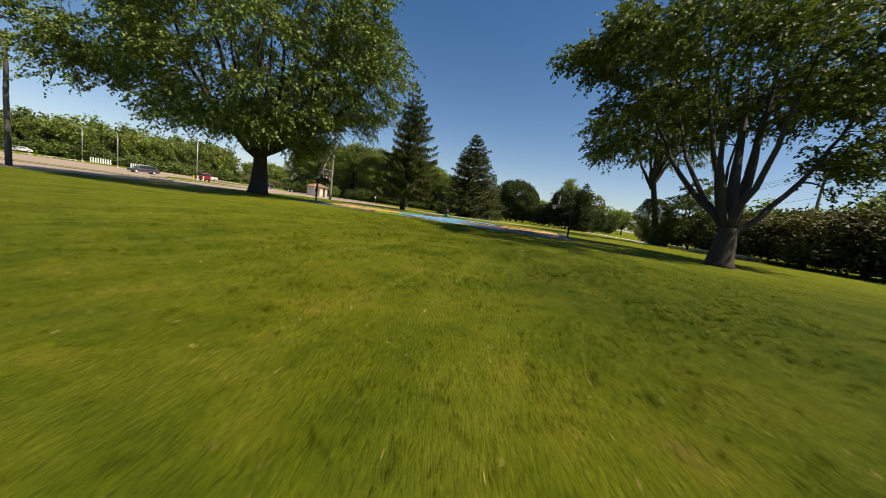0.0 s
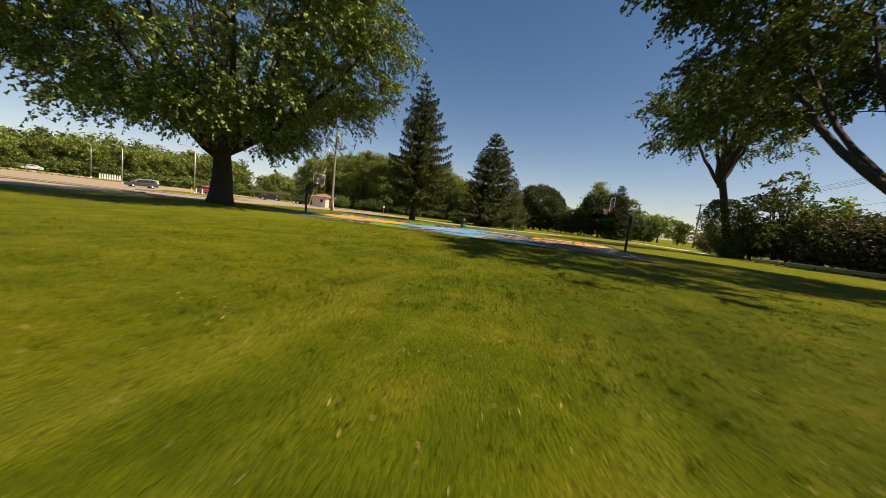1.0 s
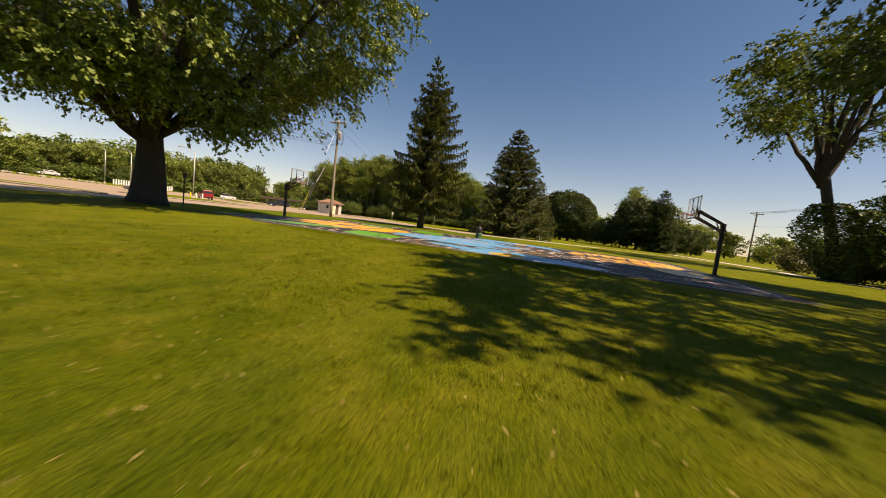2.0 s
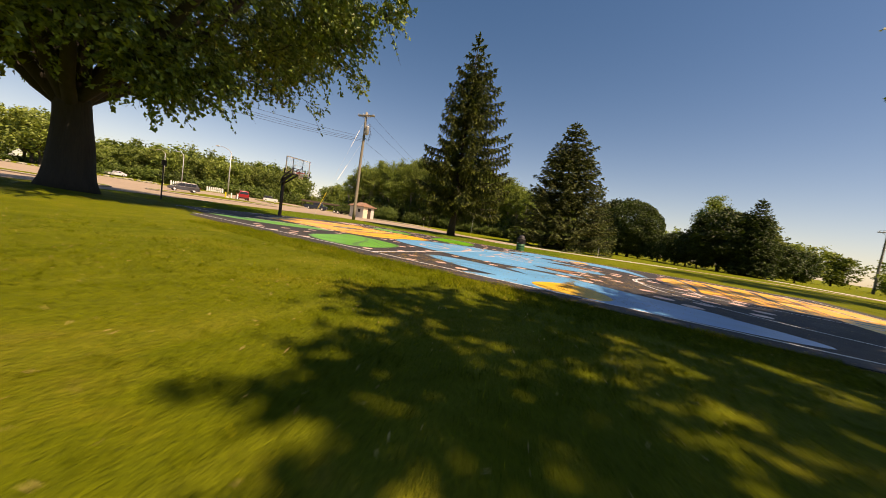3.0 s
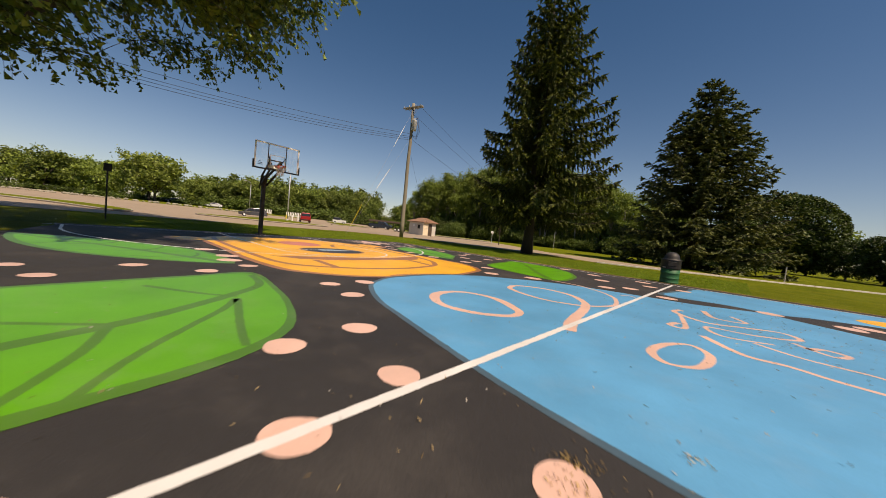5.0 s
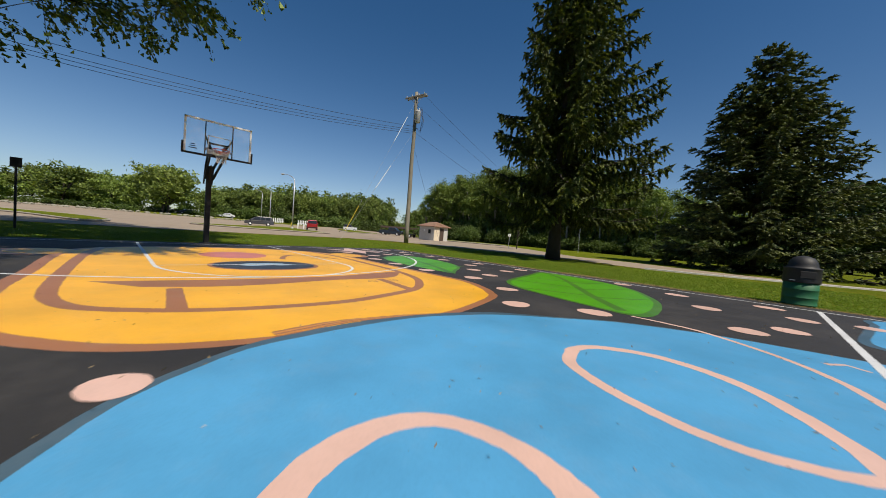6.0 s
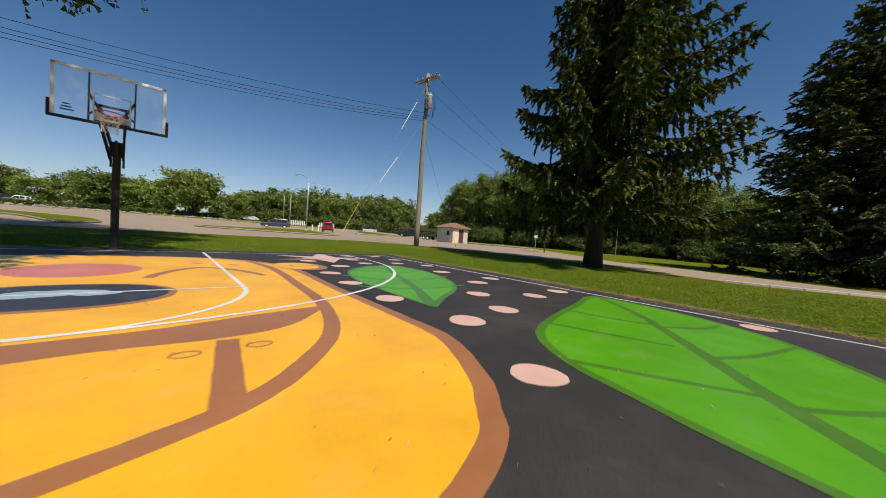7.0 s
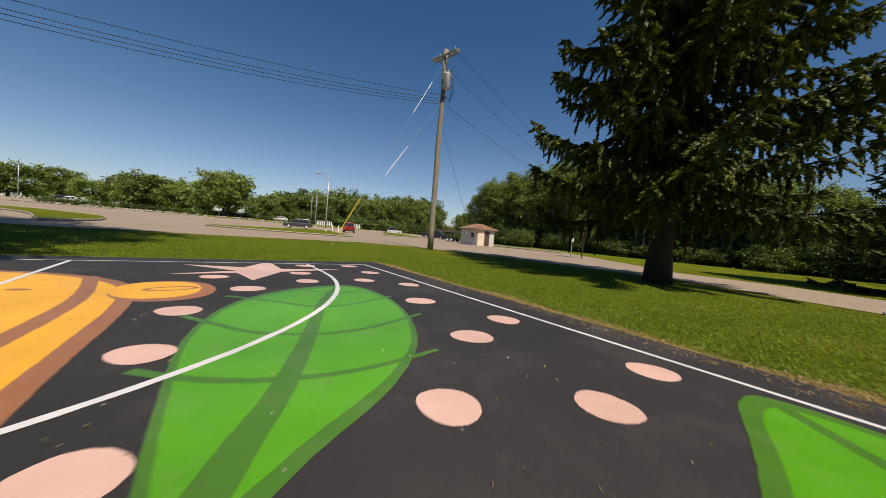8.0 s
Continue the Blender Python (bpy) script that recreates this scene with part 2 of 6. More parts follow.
M_NET = surface("white_nylon_net", (0.70, 0.69, 0.66), (0.82, 0.81, 0.78), 0.9, 9.0, 90.0, 0.2)
M_WHITE = surface("white_paint", (0.70, 0.70, 0.68), (0.82, 0.82, 0.80), 0.5, 3.0, 40.0, 0.06)
M_POLE = surface("weathered_pole_wood", (0.16, 0.145, 0.11), (0.29, 0.265, 0.205), 0.9, 1.5, 12.0, 0.6, stretch=(3, 3, 0.12))
M_POLEDARK = surface("dark_pole_wood", (0.045, 0.045, 0.045), (0.10, 0.097, 0.092), 0.9, 1.5, 12.0, 0.6, stretch=(3, 3, 0.12))
M_GALV = surface("galvanised_steel", (0.42, 0.43, 0.44), (0.58, 0.59, 0.60), 0.5, 3.0, 40.0, 0.05, metal=0.7)
M_TRANSF = surface("grey_enamel", (0.42, 0.44, 0.44), (0.55, 0.57, 0.57), 0.4, 3.0, 40.0, 0.05)
M_WIRE = surface("black_cable", (0.015, 0.015, 0.016), (0.03, 0.03, 0.032), 0.7, 3.0, 40.0, 0.05)
M_YELLOW = surface("yellow_plastic", (0.72, 0.52, 0.02), (0.85, 0.64, 0.04), 0.5, 3.0, 40.0, 0.05)
M_LID = surface("black_lid_plastic", (0.012, 0.012, 0.013), (0.024, 0.024, 0.026), 0.6, 3.0, 40.0, 0.05)
M_BIN = surface("green_enamel", (0.006, 0.092, 0.034), (0.011, 0.128, 0.050), 0.6, 3.0, 40.0, 0.05)
M_HUT = surface("painted_block", (0.47, 0.46, 0.42), (0.60, 0.58, 0.53), 0.85, 0.8, 14.0, 0.3)
M_CREAM = surface("cream_panel", (0.68, 0.58, 0.42), (0.78, 0.68, 0.52), 0.7, 1.0, 20.0, 0.1)
M_DOOR = surface("dark_brown_door", (0.06, 0.04, 0.03), (0.10, 0.07, 0.05), 0.6, 2.0, 30.0, 0.1)
M_SHING = surface("red_brown_shingle", (0.20, 0.11, 0.07), (0.31, 0.18, 0.12), 0.9, 1.5, 12.0, 0.4)
M_RUBBER = surface("tyre_rubber", (0.012, 0.012, 0.012), (0.022, 0.022, 0.022), 0.85, 4.0, 50.0, 0.2)
M_STONE = surface("pale_stone", (0.20, 0.19, 0.14), (0.34, 0.32, 0.26), 0.9, 2.0, 20.0, 0.5)
M_TIMBER = surface("timber_rail", (0.36, 0.24, 0.10), (0.52, 0.37, 0.17), 0.85, 1.5, 16.0, 0.3)
M_CHIP = foliage("pale_grit", (0.30, 0.28, 0.25), (0.62, 0.60, 0.55), 0.05, 0.8)
M_SEED = foliage("golden_seed", (0.19, 0.120, 0.038), (0.48, 0.335, 0.13), 0.15, 0.7)
M_LITTER = foliage("dry_leaf_litter", (0.14, 0.098, 0.052), (0.39, 0.30, 0.165), 0.1, 0.8)


def car_paint(name, col):
    m, nt, b = node_mat(name)
    n = noise_tex(nt, 2.0, 4.0)
    nt.links.new(ramp(nt, n, [(0.3, tuple(v * 0.85 for v in col)), (0.7, col)]), b.inputs["Base Color"])
    b.inputs["Roughness"].default_value, b.inputs["Metallic"].default_value = 0.3, 0.25
    b.inputs["Coat Weight"].default_value = 0.6
    return m


C_GREY = car_paint("grey_car_paint", (0.065, 0.062, 0.064))
C_RED = car_paint("red_car_paint", (0.36, 0.012, 0.016))
C_WHITE = car_paint("white_car_paint", (0.72, 0.72, 0.72))
C_DARK = car_paint("dark_car_paint", (0.02, 0.022, 0.027))


def glass_mat(name, tint, rough=0.02):
    m, nt, b = node_mat(name)
    b.inputs["Base Color"].default_value = (*tint, 1)
    b.inputs["Roughness"].default_value = rough
    b.inputs["Transmission Weight"].default_value = 1.0
    b.inputs["IOR"].default_value = 1.05
    return m


M_GLASS = glass_mat("tempered_glass", (0.97, 0.985, 0.98))
nt_ = M_GLASS.node_tree
# diffuse white mixed into the glass as a pale haze over the pane
whitish = nt_.nodes.new("ShaderNodeBsdfDiffuse")
whitish.inputs[0].default_value = (0.8, 0.8, 0.8, 1)
hazed = nt_.nodes.new("ShaderNodeMixShader")
hazed.inputs[0].default_value = 0.05
nt_.links.new(nt_.nodes["Principled BSDF"].outputs[0], hazed.inputs[1])
nt_.links.new(whitish.outputs[0], hazed.inputs[2])
nt_.links.new(hazed.outputs[0], nt_.nodes["Material Output"].inputs["Surface"])
m_, nt_, b_ = node_mat("dark_car_glass")
nt_.links.new(ramp(nt_, noise_tex(nt_, 1.5), [(0.2, (0.012, 0.014, 0.016)), (0.8, (0.03, 0.033, 0.036))]), b_.inputs["Base Color"])
b_.inputs["Roughness"].default_value = 0.08
M_CARGLASS = m_
m_, nt_, b_ = node_mat("red_lamp_lens")
nt_.links.new(ramp(nt_, noise_tex(nt_, 8.0), [(0.2, (0.30, 0.01, 0.01)), (0.8, (0.45, 0.02, 0.02))]), b_.inputs["Base Color"])
b_.inputs["Roughness"].default_value = 0.2
M_LENS = m_

# ---- mesh helpers ----
class Bag:
    """Collects vertices and faces of one mesh."""

    def __init__(self):
        self.v, self.f = [], []

    def put(self, verts, faces):
        k = len(self.v)
        self.v += [tuple(p) for p in verts]
        self.f += [tuple(i + k for i in f) for f in faces]
        return self

    def tube(self, pts, radii, sides=8, caps=True):
        pts = [Vector(p) for p in pts]
        n = len(pts)
        if not hasattr(radii, "__len__"):
            radii = [radii] * n
        vs, fs = [], []
        t0 = (pts[1] - pts[0]).normalized()
        side = t0.orthogonal().normalized()
        for i, p in enumerate(pts):
            t = (pts[min(i + 1, n - 1)] - pts[max(i - 1, 0)]).normalized()
            side = (side - t * side.dot(t))
            side = side.normalized() if side.length > 1e-6 else t.orthogonal().normalized()
            up = t.cross(side)
            for j in range(sides):
                a = 2 * math.pi * j / sides
                vs.append(p + (side * math.cos(a) + up * math.sin(a)) * radii[i])
        for i in range(n - 1):
            for j in range(sides):
                k = (j + 1) % sides
                fs.append((i * sides + j, i * sides + k, (i + 1) * sides + k, (i + 1) * sides + j))
        if caps:
            fs.append(tuple(reversed(range(sides))))
            fs.append(tuple((n - 1) * sides + j for j in range(sides)))
        return self.put(vs, fs)

    def box(self, lo, hi, m=None, bevel=0.0):
        (x0, y0, z0), (x1, y1, z1) = lo, hi
        bm = bmesh.new()
        bmesh.ops.create_cube(bm, size=1.0)
        for v in bm.verts:
            v.co = Vector(((x0 + x1) / 2 + v.co.x * (x1 - x0), (y0 + y1) / 2 + v.co.y * (y1 - y0), (z0 + z1) / 2 + v.co.z * (z1 - z0)))
        if bevel:
            bmesh.ops.bevel(bm, geom=bm.edges[:], offset=bevel, segments=2, affect="EDGES", profile=0.6)
        if m:
            bm.transform(m)
        bm.verts.index_update()
        self.put([v.co[:] for v in bm.verts], [[v.index for v in f.verts] for f in bm.faces])
        bm.free()
        return self

    def beam(self, a, b, w, h):
        """A square bar from a to b."""
        a, b = Vector(a), Vector(b)
        t = b - a
        q = t.to_track_quat("Z", "Y").to_matrix().to_4x4()
        return self.box((-w / 2, -h / 2, 0), (w / 2, h / 2, t.length), Matrix.Translation(a) @ q, min(w, h) * 0.12)

    def lathe(self, prof, sides=24, m=None):
        """prof: (radius, height) pairs turned about z."""
        vs, fs = [], []
        for r, z in prof:
            for j in range(sides):
                a = 2 * math.pi * j / sides
                p = Vector((r * math.cos(a), r * math.sin(a), z))
                vs.append(m @ p if m else p)
        n = len(prof)
        for i in range(n - 1):
            for j in range(sides):
                k = (j + 1) % sides
                fs.append((i * sides + j, i * sides + k, (i + 1) * sides + k, (i + 1) * sides + j))
        fs.append(tuple(reversed(range(sides))))
        fs.append(tuple((n - 1) * sides + j for j in range(sides)))
        return self.put(vs, fs)

    def make(self, name, mat, parent=None, label="", smooth=False):
        me = bpy.data.meshes.new(name)
        me.from_pydata(self.v, [], self.f)
        me.update()
        me.materials.append(mat)
        if smooth:
            me.polygons.foreach_set("use_smooth", [True] * len(me.polygons))
        ob = new(name, me)
        if parent:
            ob.parent = parent
        if label:
            tagged(ob, label)
        return ob


def soup(name, polys, mat, parent=None):
    """One mesh of n separate polygons of k corners, from an array (n, k, 3)."""
    n, k, _ = polys.shape
    me = bpy.data.meshes.new(name)
    me.vertices.add(n * k)
    me.vertices.foreach_set("co", np.ascontiguousarray(polys, dtype=np.float32).ravel())
    me.loops.add(n * k)
    me.loops.foreach_set("vertex_index", np.arange(n * k, dtype=np.int32))
    me.polygons.add(n)
    me.polygons.foreach_set("loop_start", np.arange(n, dtype=np.int32) * k)
    me.update(calc_edges=True)
    me.materials.append(mat)
    ob = new(name, me)
    if parent:
        ob.parent = parent
    return ob


def thing(name, loc, label, category, group="", turn=0.0):
    e = new(name)
    e.empty_display_size = 0.2
    e.matrix_basis = pose(*loc, 0, 0, turn)
    return tagged(e, label, category, group)


# ---- ground ----
def ground_z(x, y):
    """Nearly level park: a slight mound under the maple, a rise behind the car park."""
    z = -0.03 + 0.34 * math.exp(-(((x + 14.6) / 4.5) ** 2 + ((y + 11.5) / 3.2) ** 2))
    d = max(0.0, -x - 66 - 0.25 * abs(y - 10))
    return z + 1.9 * (1 - math.exp(-(d / 60) ** 2)) + 0.0


def make_ground():
    """One lawn sheet, fine near the court and coarse towards the horizon."""
    def axis(c):
        s = [c]
        step = 1.5
        while s[-1] - c < 2600:
            if s[-1] - c > 70:
                step *= 1.3
            s.append(s[-1] + step)
        return [2 * c - v for v in reversed(s[1:])] + s
    xs, ys = axis(-5.0), axis(-5.0)
    vs = [(x, y, ground_z(x, y) + 0.006 * math.sin(x * 0.7 + 1.3 * math.sin(y * 0.4)) * (1 if max(abs(x), abs(y)) > 20 else 0)) for y in ys for x in xs]
    w = len(xs)
    fs = [(j * w + i, j * w + i + 1, (j + 1) * w + i + 1, (j + 1) * w + i) for j in range(len(ys) - 1) for i in range(w - 1)]
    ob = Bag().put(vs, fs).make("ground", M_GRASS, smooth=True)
    tagged(ob, "mown yellow-green park lawn with dry patches", "lawn", kind="structure")


make_ground()


def flat_shape(name, pts, z, mat, parent=None, label=""):
    """A flat filled outline at height z (ear-clipped)."""
    bm = bmesh.new()
    vs = [bm.verts.new((p[0], p[1], z if len(p) < 3 else z + p[2])) for p in pts]
    f = bm.faces.new(vs)
    f.normal_update()
    if f.normal.z < 0:
        f.normal_flip()
    bmesh.ops.triangulate(bm, faces=[f])
    me = bpy.data.meshes.new(name)
    bm.to_mesh(me)
    bm.free()
    me.materials.append(mat)
    ob = new(name, me)
    if parent:
        ob.parent = parent
    if label:
        tagged(ob, label)
    return ob


def closed_curve(ctrl, per=8):
    """A smooth closed outline through a few hand-set corners."""
    n = len(ctrl)
    out = []
    for i in range(n):
        p0, p1, p2, p3 = (Vector((*ctrl[(i + k) % n], 0)) for k in (-1, 0, 1, 2))
        for j in range(per):
            t = j / per
            out.append((0.5 * ((2 * p1) + (p2 - p0) * t + (2 * p0 - 5 * p1 + 4 * p2 - p3) * t * t + (3 * p1 - p0 - 3 * p2 + p3) * t ** 3))[:2])
    return out


# ---- court ----
CL, CW = 14.325, 7.62
slab = Bag().box((-15.05, -8.28, -0.25), (15.05, 8.28, -0.006), bevel=0.012).make("court", M_ASPH)
tagged(slab, "dark asphalt basketball court covered with a painted mural", "court", kind="structure")
LAYER = [0.0020, 0.00025]


def level(z, step=0.00025):
    """Height of the next coat of paint, and what each shape adds to it."""
    LAYER[:] = [z, step]


BRUSH = random.Random(91)


def ragged(pts, amp):
    """The outline with the small wobble of a hand-held roller or brush."""
    n = len(pts)
    around = sum(math.dist(pts[i][:2], pts[i - 1][:2]) for i in range(n))
    step = max(0.07, around / 420)
    out = []
    for i in range(n):
        (x0, y0), (x1, y1) = pts[i][:2], pts[(i + 1) % n][:2]
        k = max(1, int(math.hypot(x1 - x0, y1 - y0) / step))
        for j in range(k):
            out.append((x0 + (x1 - x0) * j / k + BRUSH.uniform(-amp, amp), y0 + (y1 - y0) * j / k + BRUSH.uniform(-amp, amp)))
    return out


def painted(name, pts, mat, label="", amp=0.004):
    LAYER[0] += LAYER[1]
    return flat_shape(name, ragged(pts, amp), LAYER[0] * 0.2 - 0.006, mat, slab, label)


def superellipse(cx, cy, a, b, e=2.0, turn=0.0, n=64, wob=0.0):
    out = []
    c, s = math.cos(radians(turn)), math.sin(radians(turn))
    for i in range(n):
        t = 2 * math.pi * i / n
        u = math.copysign(abs(math.cos(t)) ** (2 / e), math.cos(t)) * a
        v = math.copysign(abs(math.sin(t)) ** (2 / e), math.sin(t)) * b
        k = 1 + wob * math.sin(3 * t + cx)
        out.append((cx + k * (u * c - v * s), cy + k * (u * s + v * c)))
    return out


def stroke(path, w0, w1=None):
    """Outline of a brush stroke along a path, of half width w0 to w1."""
    w1 = w0 if w1 is None else w1
    left, right = [], []
    n = len(path)
    for i, p in enumerate(path):
        a, b = Vector(path[max(0, i - 1)]), Vector(path[min(n - 1, i + 1)])
        t = (b - a).normalized()
        w = w0 + (w1 - w0) * i / (n - 1)
        left.append((p[0] - t.y * w, p[1] + t.x * w))
        right.append((p[0] + t.y * w, p[1] - t.x * w))
    return left + right[::-1]


def painted_ring(name, path, w, mat):
    """A closed brush line of half width w round an outline."""
    LAYER[0] += LAYER[1]
    n = len(path)
    bm = bmesh.new()
    rows = []
    for i, p in enumerate(path):
        t = (Vector(path[(i + 1) % n]) - Vector(path[i - 1])).normalized()
        k = w * (1 + 0.18 * math.sin(2.3 * i / n * 6.283 + p[0]) + BRUSH.uniform(-0.07, 0.07))
        rows.append([bm.verts.new((p[0] + s * t.y * k, p[1] - s * t.x * k, LAYER[0] * 0.2 - 0.006)) for s in (-1, 1)])
    for i in range(n):
        f = bm.faces.new((rows[i][0], rows[i][1], rows[(i + 1) % n][1], rows[(i + 1) % n][0]))
        f.normal_update()
        if f.normal.z < 0:
            f.normal_flip()
    me = bpy.data.meshes.new(name)
    bm.to_mesh(me)
    bm.free()
    me.materials.append(mat)
    ob = new(name, me)
    ob.parent = slab
    return ob


def open_curve(ctrl, per=8):
    """A smooth open line through a few hand-set points."""
    e = [ctrl[0]] + list(ctrl) + [ctrl[-1]]
    out = []
    for i in range(1, len(e) - 2):
        p0, p1, p2, p3 = (Vector((*e[i + k], 0)) for k in (-1, 0, 1, 2))
        for j in range(per):
            t = j / per
            out.append((0.5 * ((2 * p1) + (p2 - p0) * t + (2 * p0 - 5 * p1 + 4 * p2 - p3) * t * t + (3 * p1 - p0 - 3 * p2 + p3) * t ** 3))[:2])
    return out + [tuple(ctrl[-1])]


def arc_pts(cx, cy, r, a0, a1, n=40):
    return [(cx + r * math.cos(radians(a0 + (a1 - a0) * i / n)), cy + r * math.sin(radians(a0 + (a1 - a0) * i / n))) for i in range(n + 1)]


def leaf_outline(base, tip, half, n=30, blunt=0.8):
    bx, by = base
    ax, ay = tip[0] - bx, tip[1] - by
    ln = math.hypot(ax, ay)
    ax, ay = ax / ln, ay / ln
    out = []
    for sgn in (1, -1):
        rng = range(n + 1) if sgn > 0 else range(n - 1, 0, -1)
        for i in rng:
            u = i / n
            w = half * (math.sin(math.pi * u ** blunt)) ** 0.85
            out.append((bx + ax * ln * u - ay * w * sgn, by + ay * ln * u + ax * w * sgn))
    return out


def painted_leaf(base, tip, half, blunt=0.8, veins=4, outline=None, lines=(), rib=None):
    """A green leaf: darker rim, midrib and curved side veins."""
    ax, ay = tip[0] - base[0], tip[1] - base[1]
    ln = math.hypot(ax, ay)
    ax, ay = ax / ln, ay / ln
    level(0.0165, 0.0004)
    if outline:
        mx, my = (base[0] + tip[0]) / 2, (base[1] + tip[1]) / 2
        painted("painted_leaf_edge", outline, P_GREENEDGE)
        painted("painted_leaf", [(mx + (x - mx) * 0.925, my + (y - my) * 0.95) for x, y in outline], P_GREEN)
    else:
        painted("painted_leaf_edge", leaf_outline((base[0] - ax * 0.12, base[1] - ay * 0.12), (tip[0] + ax * 0.22, tip[1] + ay * 0.22), half + 0.14, blunt=blunt), P_GREENEDGE)
        painted("painted_leaf", leaf_outline(base, tip, half, blunt=blunt), P_GREEN)
    level(0.0177, 0.0)
    for line in lines:
        painted("painted_vein", stroke(open_curve(line, 6), 0.042, 0.03), P_GREENEDGE)
    for k in range(0 if lines else veins):
        u = (k + 0.8) / (veins + 0.6)
        w = half * (math.sin(math.pi * u ** blunt)) ** 0.75 * 0.97
        for sgn in (1, -1):
            pts = [(base[0] + ax * ln * (u + 0.09 * q * q) - ay * w * q * sgn, base[1] + ay * ln * (u + 0.09 * q * q) + ax * w * q * sgn) for q in [i / 8 for i in range(9)]]
            painted("painted_vein", stroke(pts, 0.04, 0.025), P_GREENEDGE)
    level(0.0181, 0.0)
    rib = open_curve(rib, 6) if rib else [(base[0] + ax * ln * u, base[1] + ay * ln * u + 0.05 * math.sin(5 * u)) for u in [i / 12 for i in range(13)]]
    painted("painted_midrib", stroke(rib, 0.05 if lines else 0.10, 0.10 if lines else 0.045), P_GREENEDGE)


def paint_mural():
    # amber shapes at the far end, crossed by brown and black streaks
    level(0.0015)
    painted("painted_figure_edge", superellipse(11.0, 2.9, 3.3, 4.0, 2.4), P_BROWN)
    painted("painted_figure", superellipse(11.05, 2.9, 3.15, 3.85, 2.4), P_ORANGE)
    for i in range(7):
        painted("painted_stripe", stroke([(8.7 + 0.72 * i + 0.25 * math.sin(3 * u + i), -0.6 + 6.6 * u) for u in [k / 12 for k in range(13)]], 0.05, 0.13), P_BROWN if i % 2 else P_BLACK)
    painted("painted_figure", superellipse(13.0, -1.8, 1.2, 2.2, 2.4), P_ORANGE)
    for i in range(5):
        painted("painted_stripe", stroke([(12.1 + 0.2 * math.sin(2 * u + i) + 1.7 * u, -3.3 + 0.75 * i) for u in [k / 12 for k in range(13)]], 0.1, 0.2), P_BLACK)
    # amber figure: brown rim, inner line, crescent and dark oval
    level(0.0015)
    for sx, cy in ((-1, 0.0),):
        X = lambda u: sx * u
        side = closed_curve([(-11.8, 2.9), (-10.4, 3.2), (-8.1, 3.12), (-6.2, 3.08), (-5.3, 3.04), (-4.55, 2.70), (-4.16, 2.40), (-3.84, 2.0), (-3.45, 0.7), (-3.42, -0.3), (-3.45, -1.0), (-3.56, -1.75), (-3.82, -2.38), (-4.28, -2.87), (-4.9, -3.2), (-6.5, -3.32), (-8.1, -3.25), (-10.4, -3.2), (-11.8, -2.9), (-12.8, -1.8), (-13.15, 0), (-12.8, 1.8)], 6)
        painted("painted_figure_edge", side, P_BROWN)
        painted("painted_figure", [(-8.45 + (x + 8.45) * 0.975, y * 0.952) for x, y in side], P_ORANGE)
        for s in (-1, 1):
            painted("painted_ear_edge", [(X(x), y + cy) for x, y in superellipse(11.05, s * 3.45, 0.72, 0.55, 2.2)], P_BROWN)
            painted("painted_ear", [(X(x), y + cy) for x, y in superellipse(11.13, s * 3.36, 0.62, 0.47, 2.2)], P_ORANGE)
            loop = superellipse(11.15, s * 3.5, 0.28, 0.13, 2.0, 80, 24)
            painted_ring("painted_ear_line", [(X(x), y + cy) for x, y in loop], 0.03, P_BROWN)
            painted("painted_cheek_line", [(X(x), y + cy) for x, y in stroke([(6.1 - 1.2 * u, (1.30 - 0.16 * u) if s > 0 else (-1.80 - 0.1 * u)) for u in [i / 6 for i in range(7)]], 0.08, 0.09)], P_BROWN)
            spot = superellipse(5.88, 1.25 + 0.235 * s, 0.06, 0.09, 2, 0, 16)
            painted_ring("painted_freckle", [(X(x), y + cy) for x, y in spot], 0.012, P_BROWN)
        inner = open_curve([(12.3, 2.5), (10.6, 2.72), (8.6, 2.6), (7.14, 2.46), (6.03, 2.14), (5.35, 1.68), (4.95, 1.2), (4.72, 0.5), (4.56, -0.36), (4.72, -1.53), (5.1, -2.33), (5.55, -2.72), (6.48, -2.86), (9.0, -2.82), (10.8, -2.72), (12.3, -2.5)], 6)
        painted("painted_inner_line", [(X(x), y + cy) for x, y in stroke(inner, 0.08)], P_BROWN)
        cres = open_curve([(6.9, -2.58), (6.76, -1.8), (6.63, -0.8), (6.6, 0.3), (6.66, 0.95), (6.83, 1.64), (6.98, 2.38)], 6)
        low = open_curve([(6.85, 2.36), (6.32, 1.86), (6.16, 1.3), (6.2, 0.45), (6.1, -0.4), (6.07, -1.24), (6.3, -2.1)], 6)
        painted("painted_crescent", [(X(x), y + cy) for x, y in cres + low], P_BROWN)
        painted("painted_oval_edge", [(X(x), y + cy) for x, y in superellipse(8.42, 0, 0.80, 1.06, 2.2)], P_BROWN)
        painted("painted_oval", [(X(x), y + cy) for x, y in superellipse(8.45, 0, 0.72, 0.98, 2.2)], P_BLACK)
        for hx, hy, ha, hb in ((8.55, -0.18, 0.22, 0.34), (8.50, 0.33, 0.15, 0.20), (8.68, 0.10, 0.10, 0.30)):
            painted("painted_highlight", [(X(x), y + cy) for x, y in superellipse(hx, hy, ha, hb, 1.6, wob=0.14)], P_PALE)
        brow = [(9.65 + 1.2 * math.sin(math.pi * u) ** 0.8, 0.75 + 1.6 * u) for u in [i / 24 for i in range(25)]]
        painted("painted_brow", [(X(x), y + cy) for x, y in stroke(brow, 0.07)], P_BROWN)
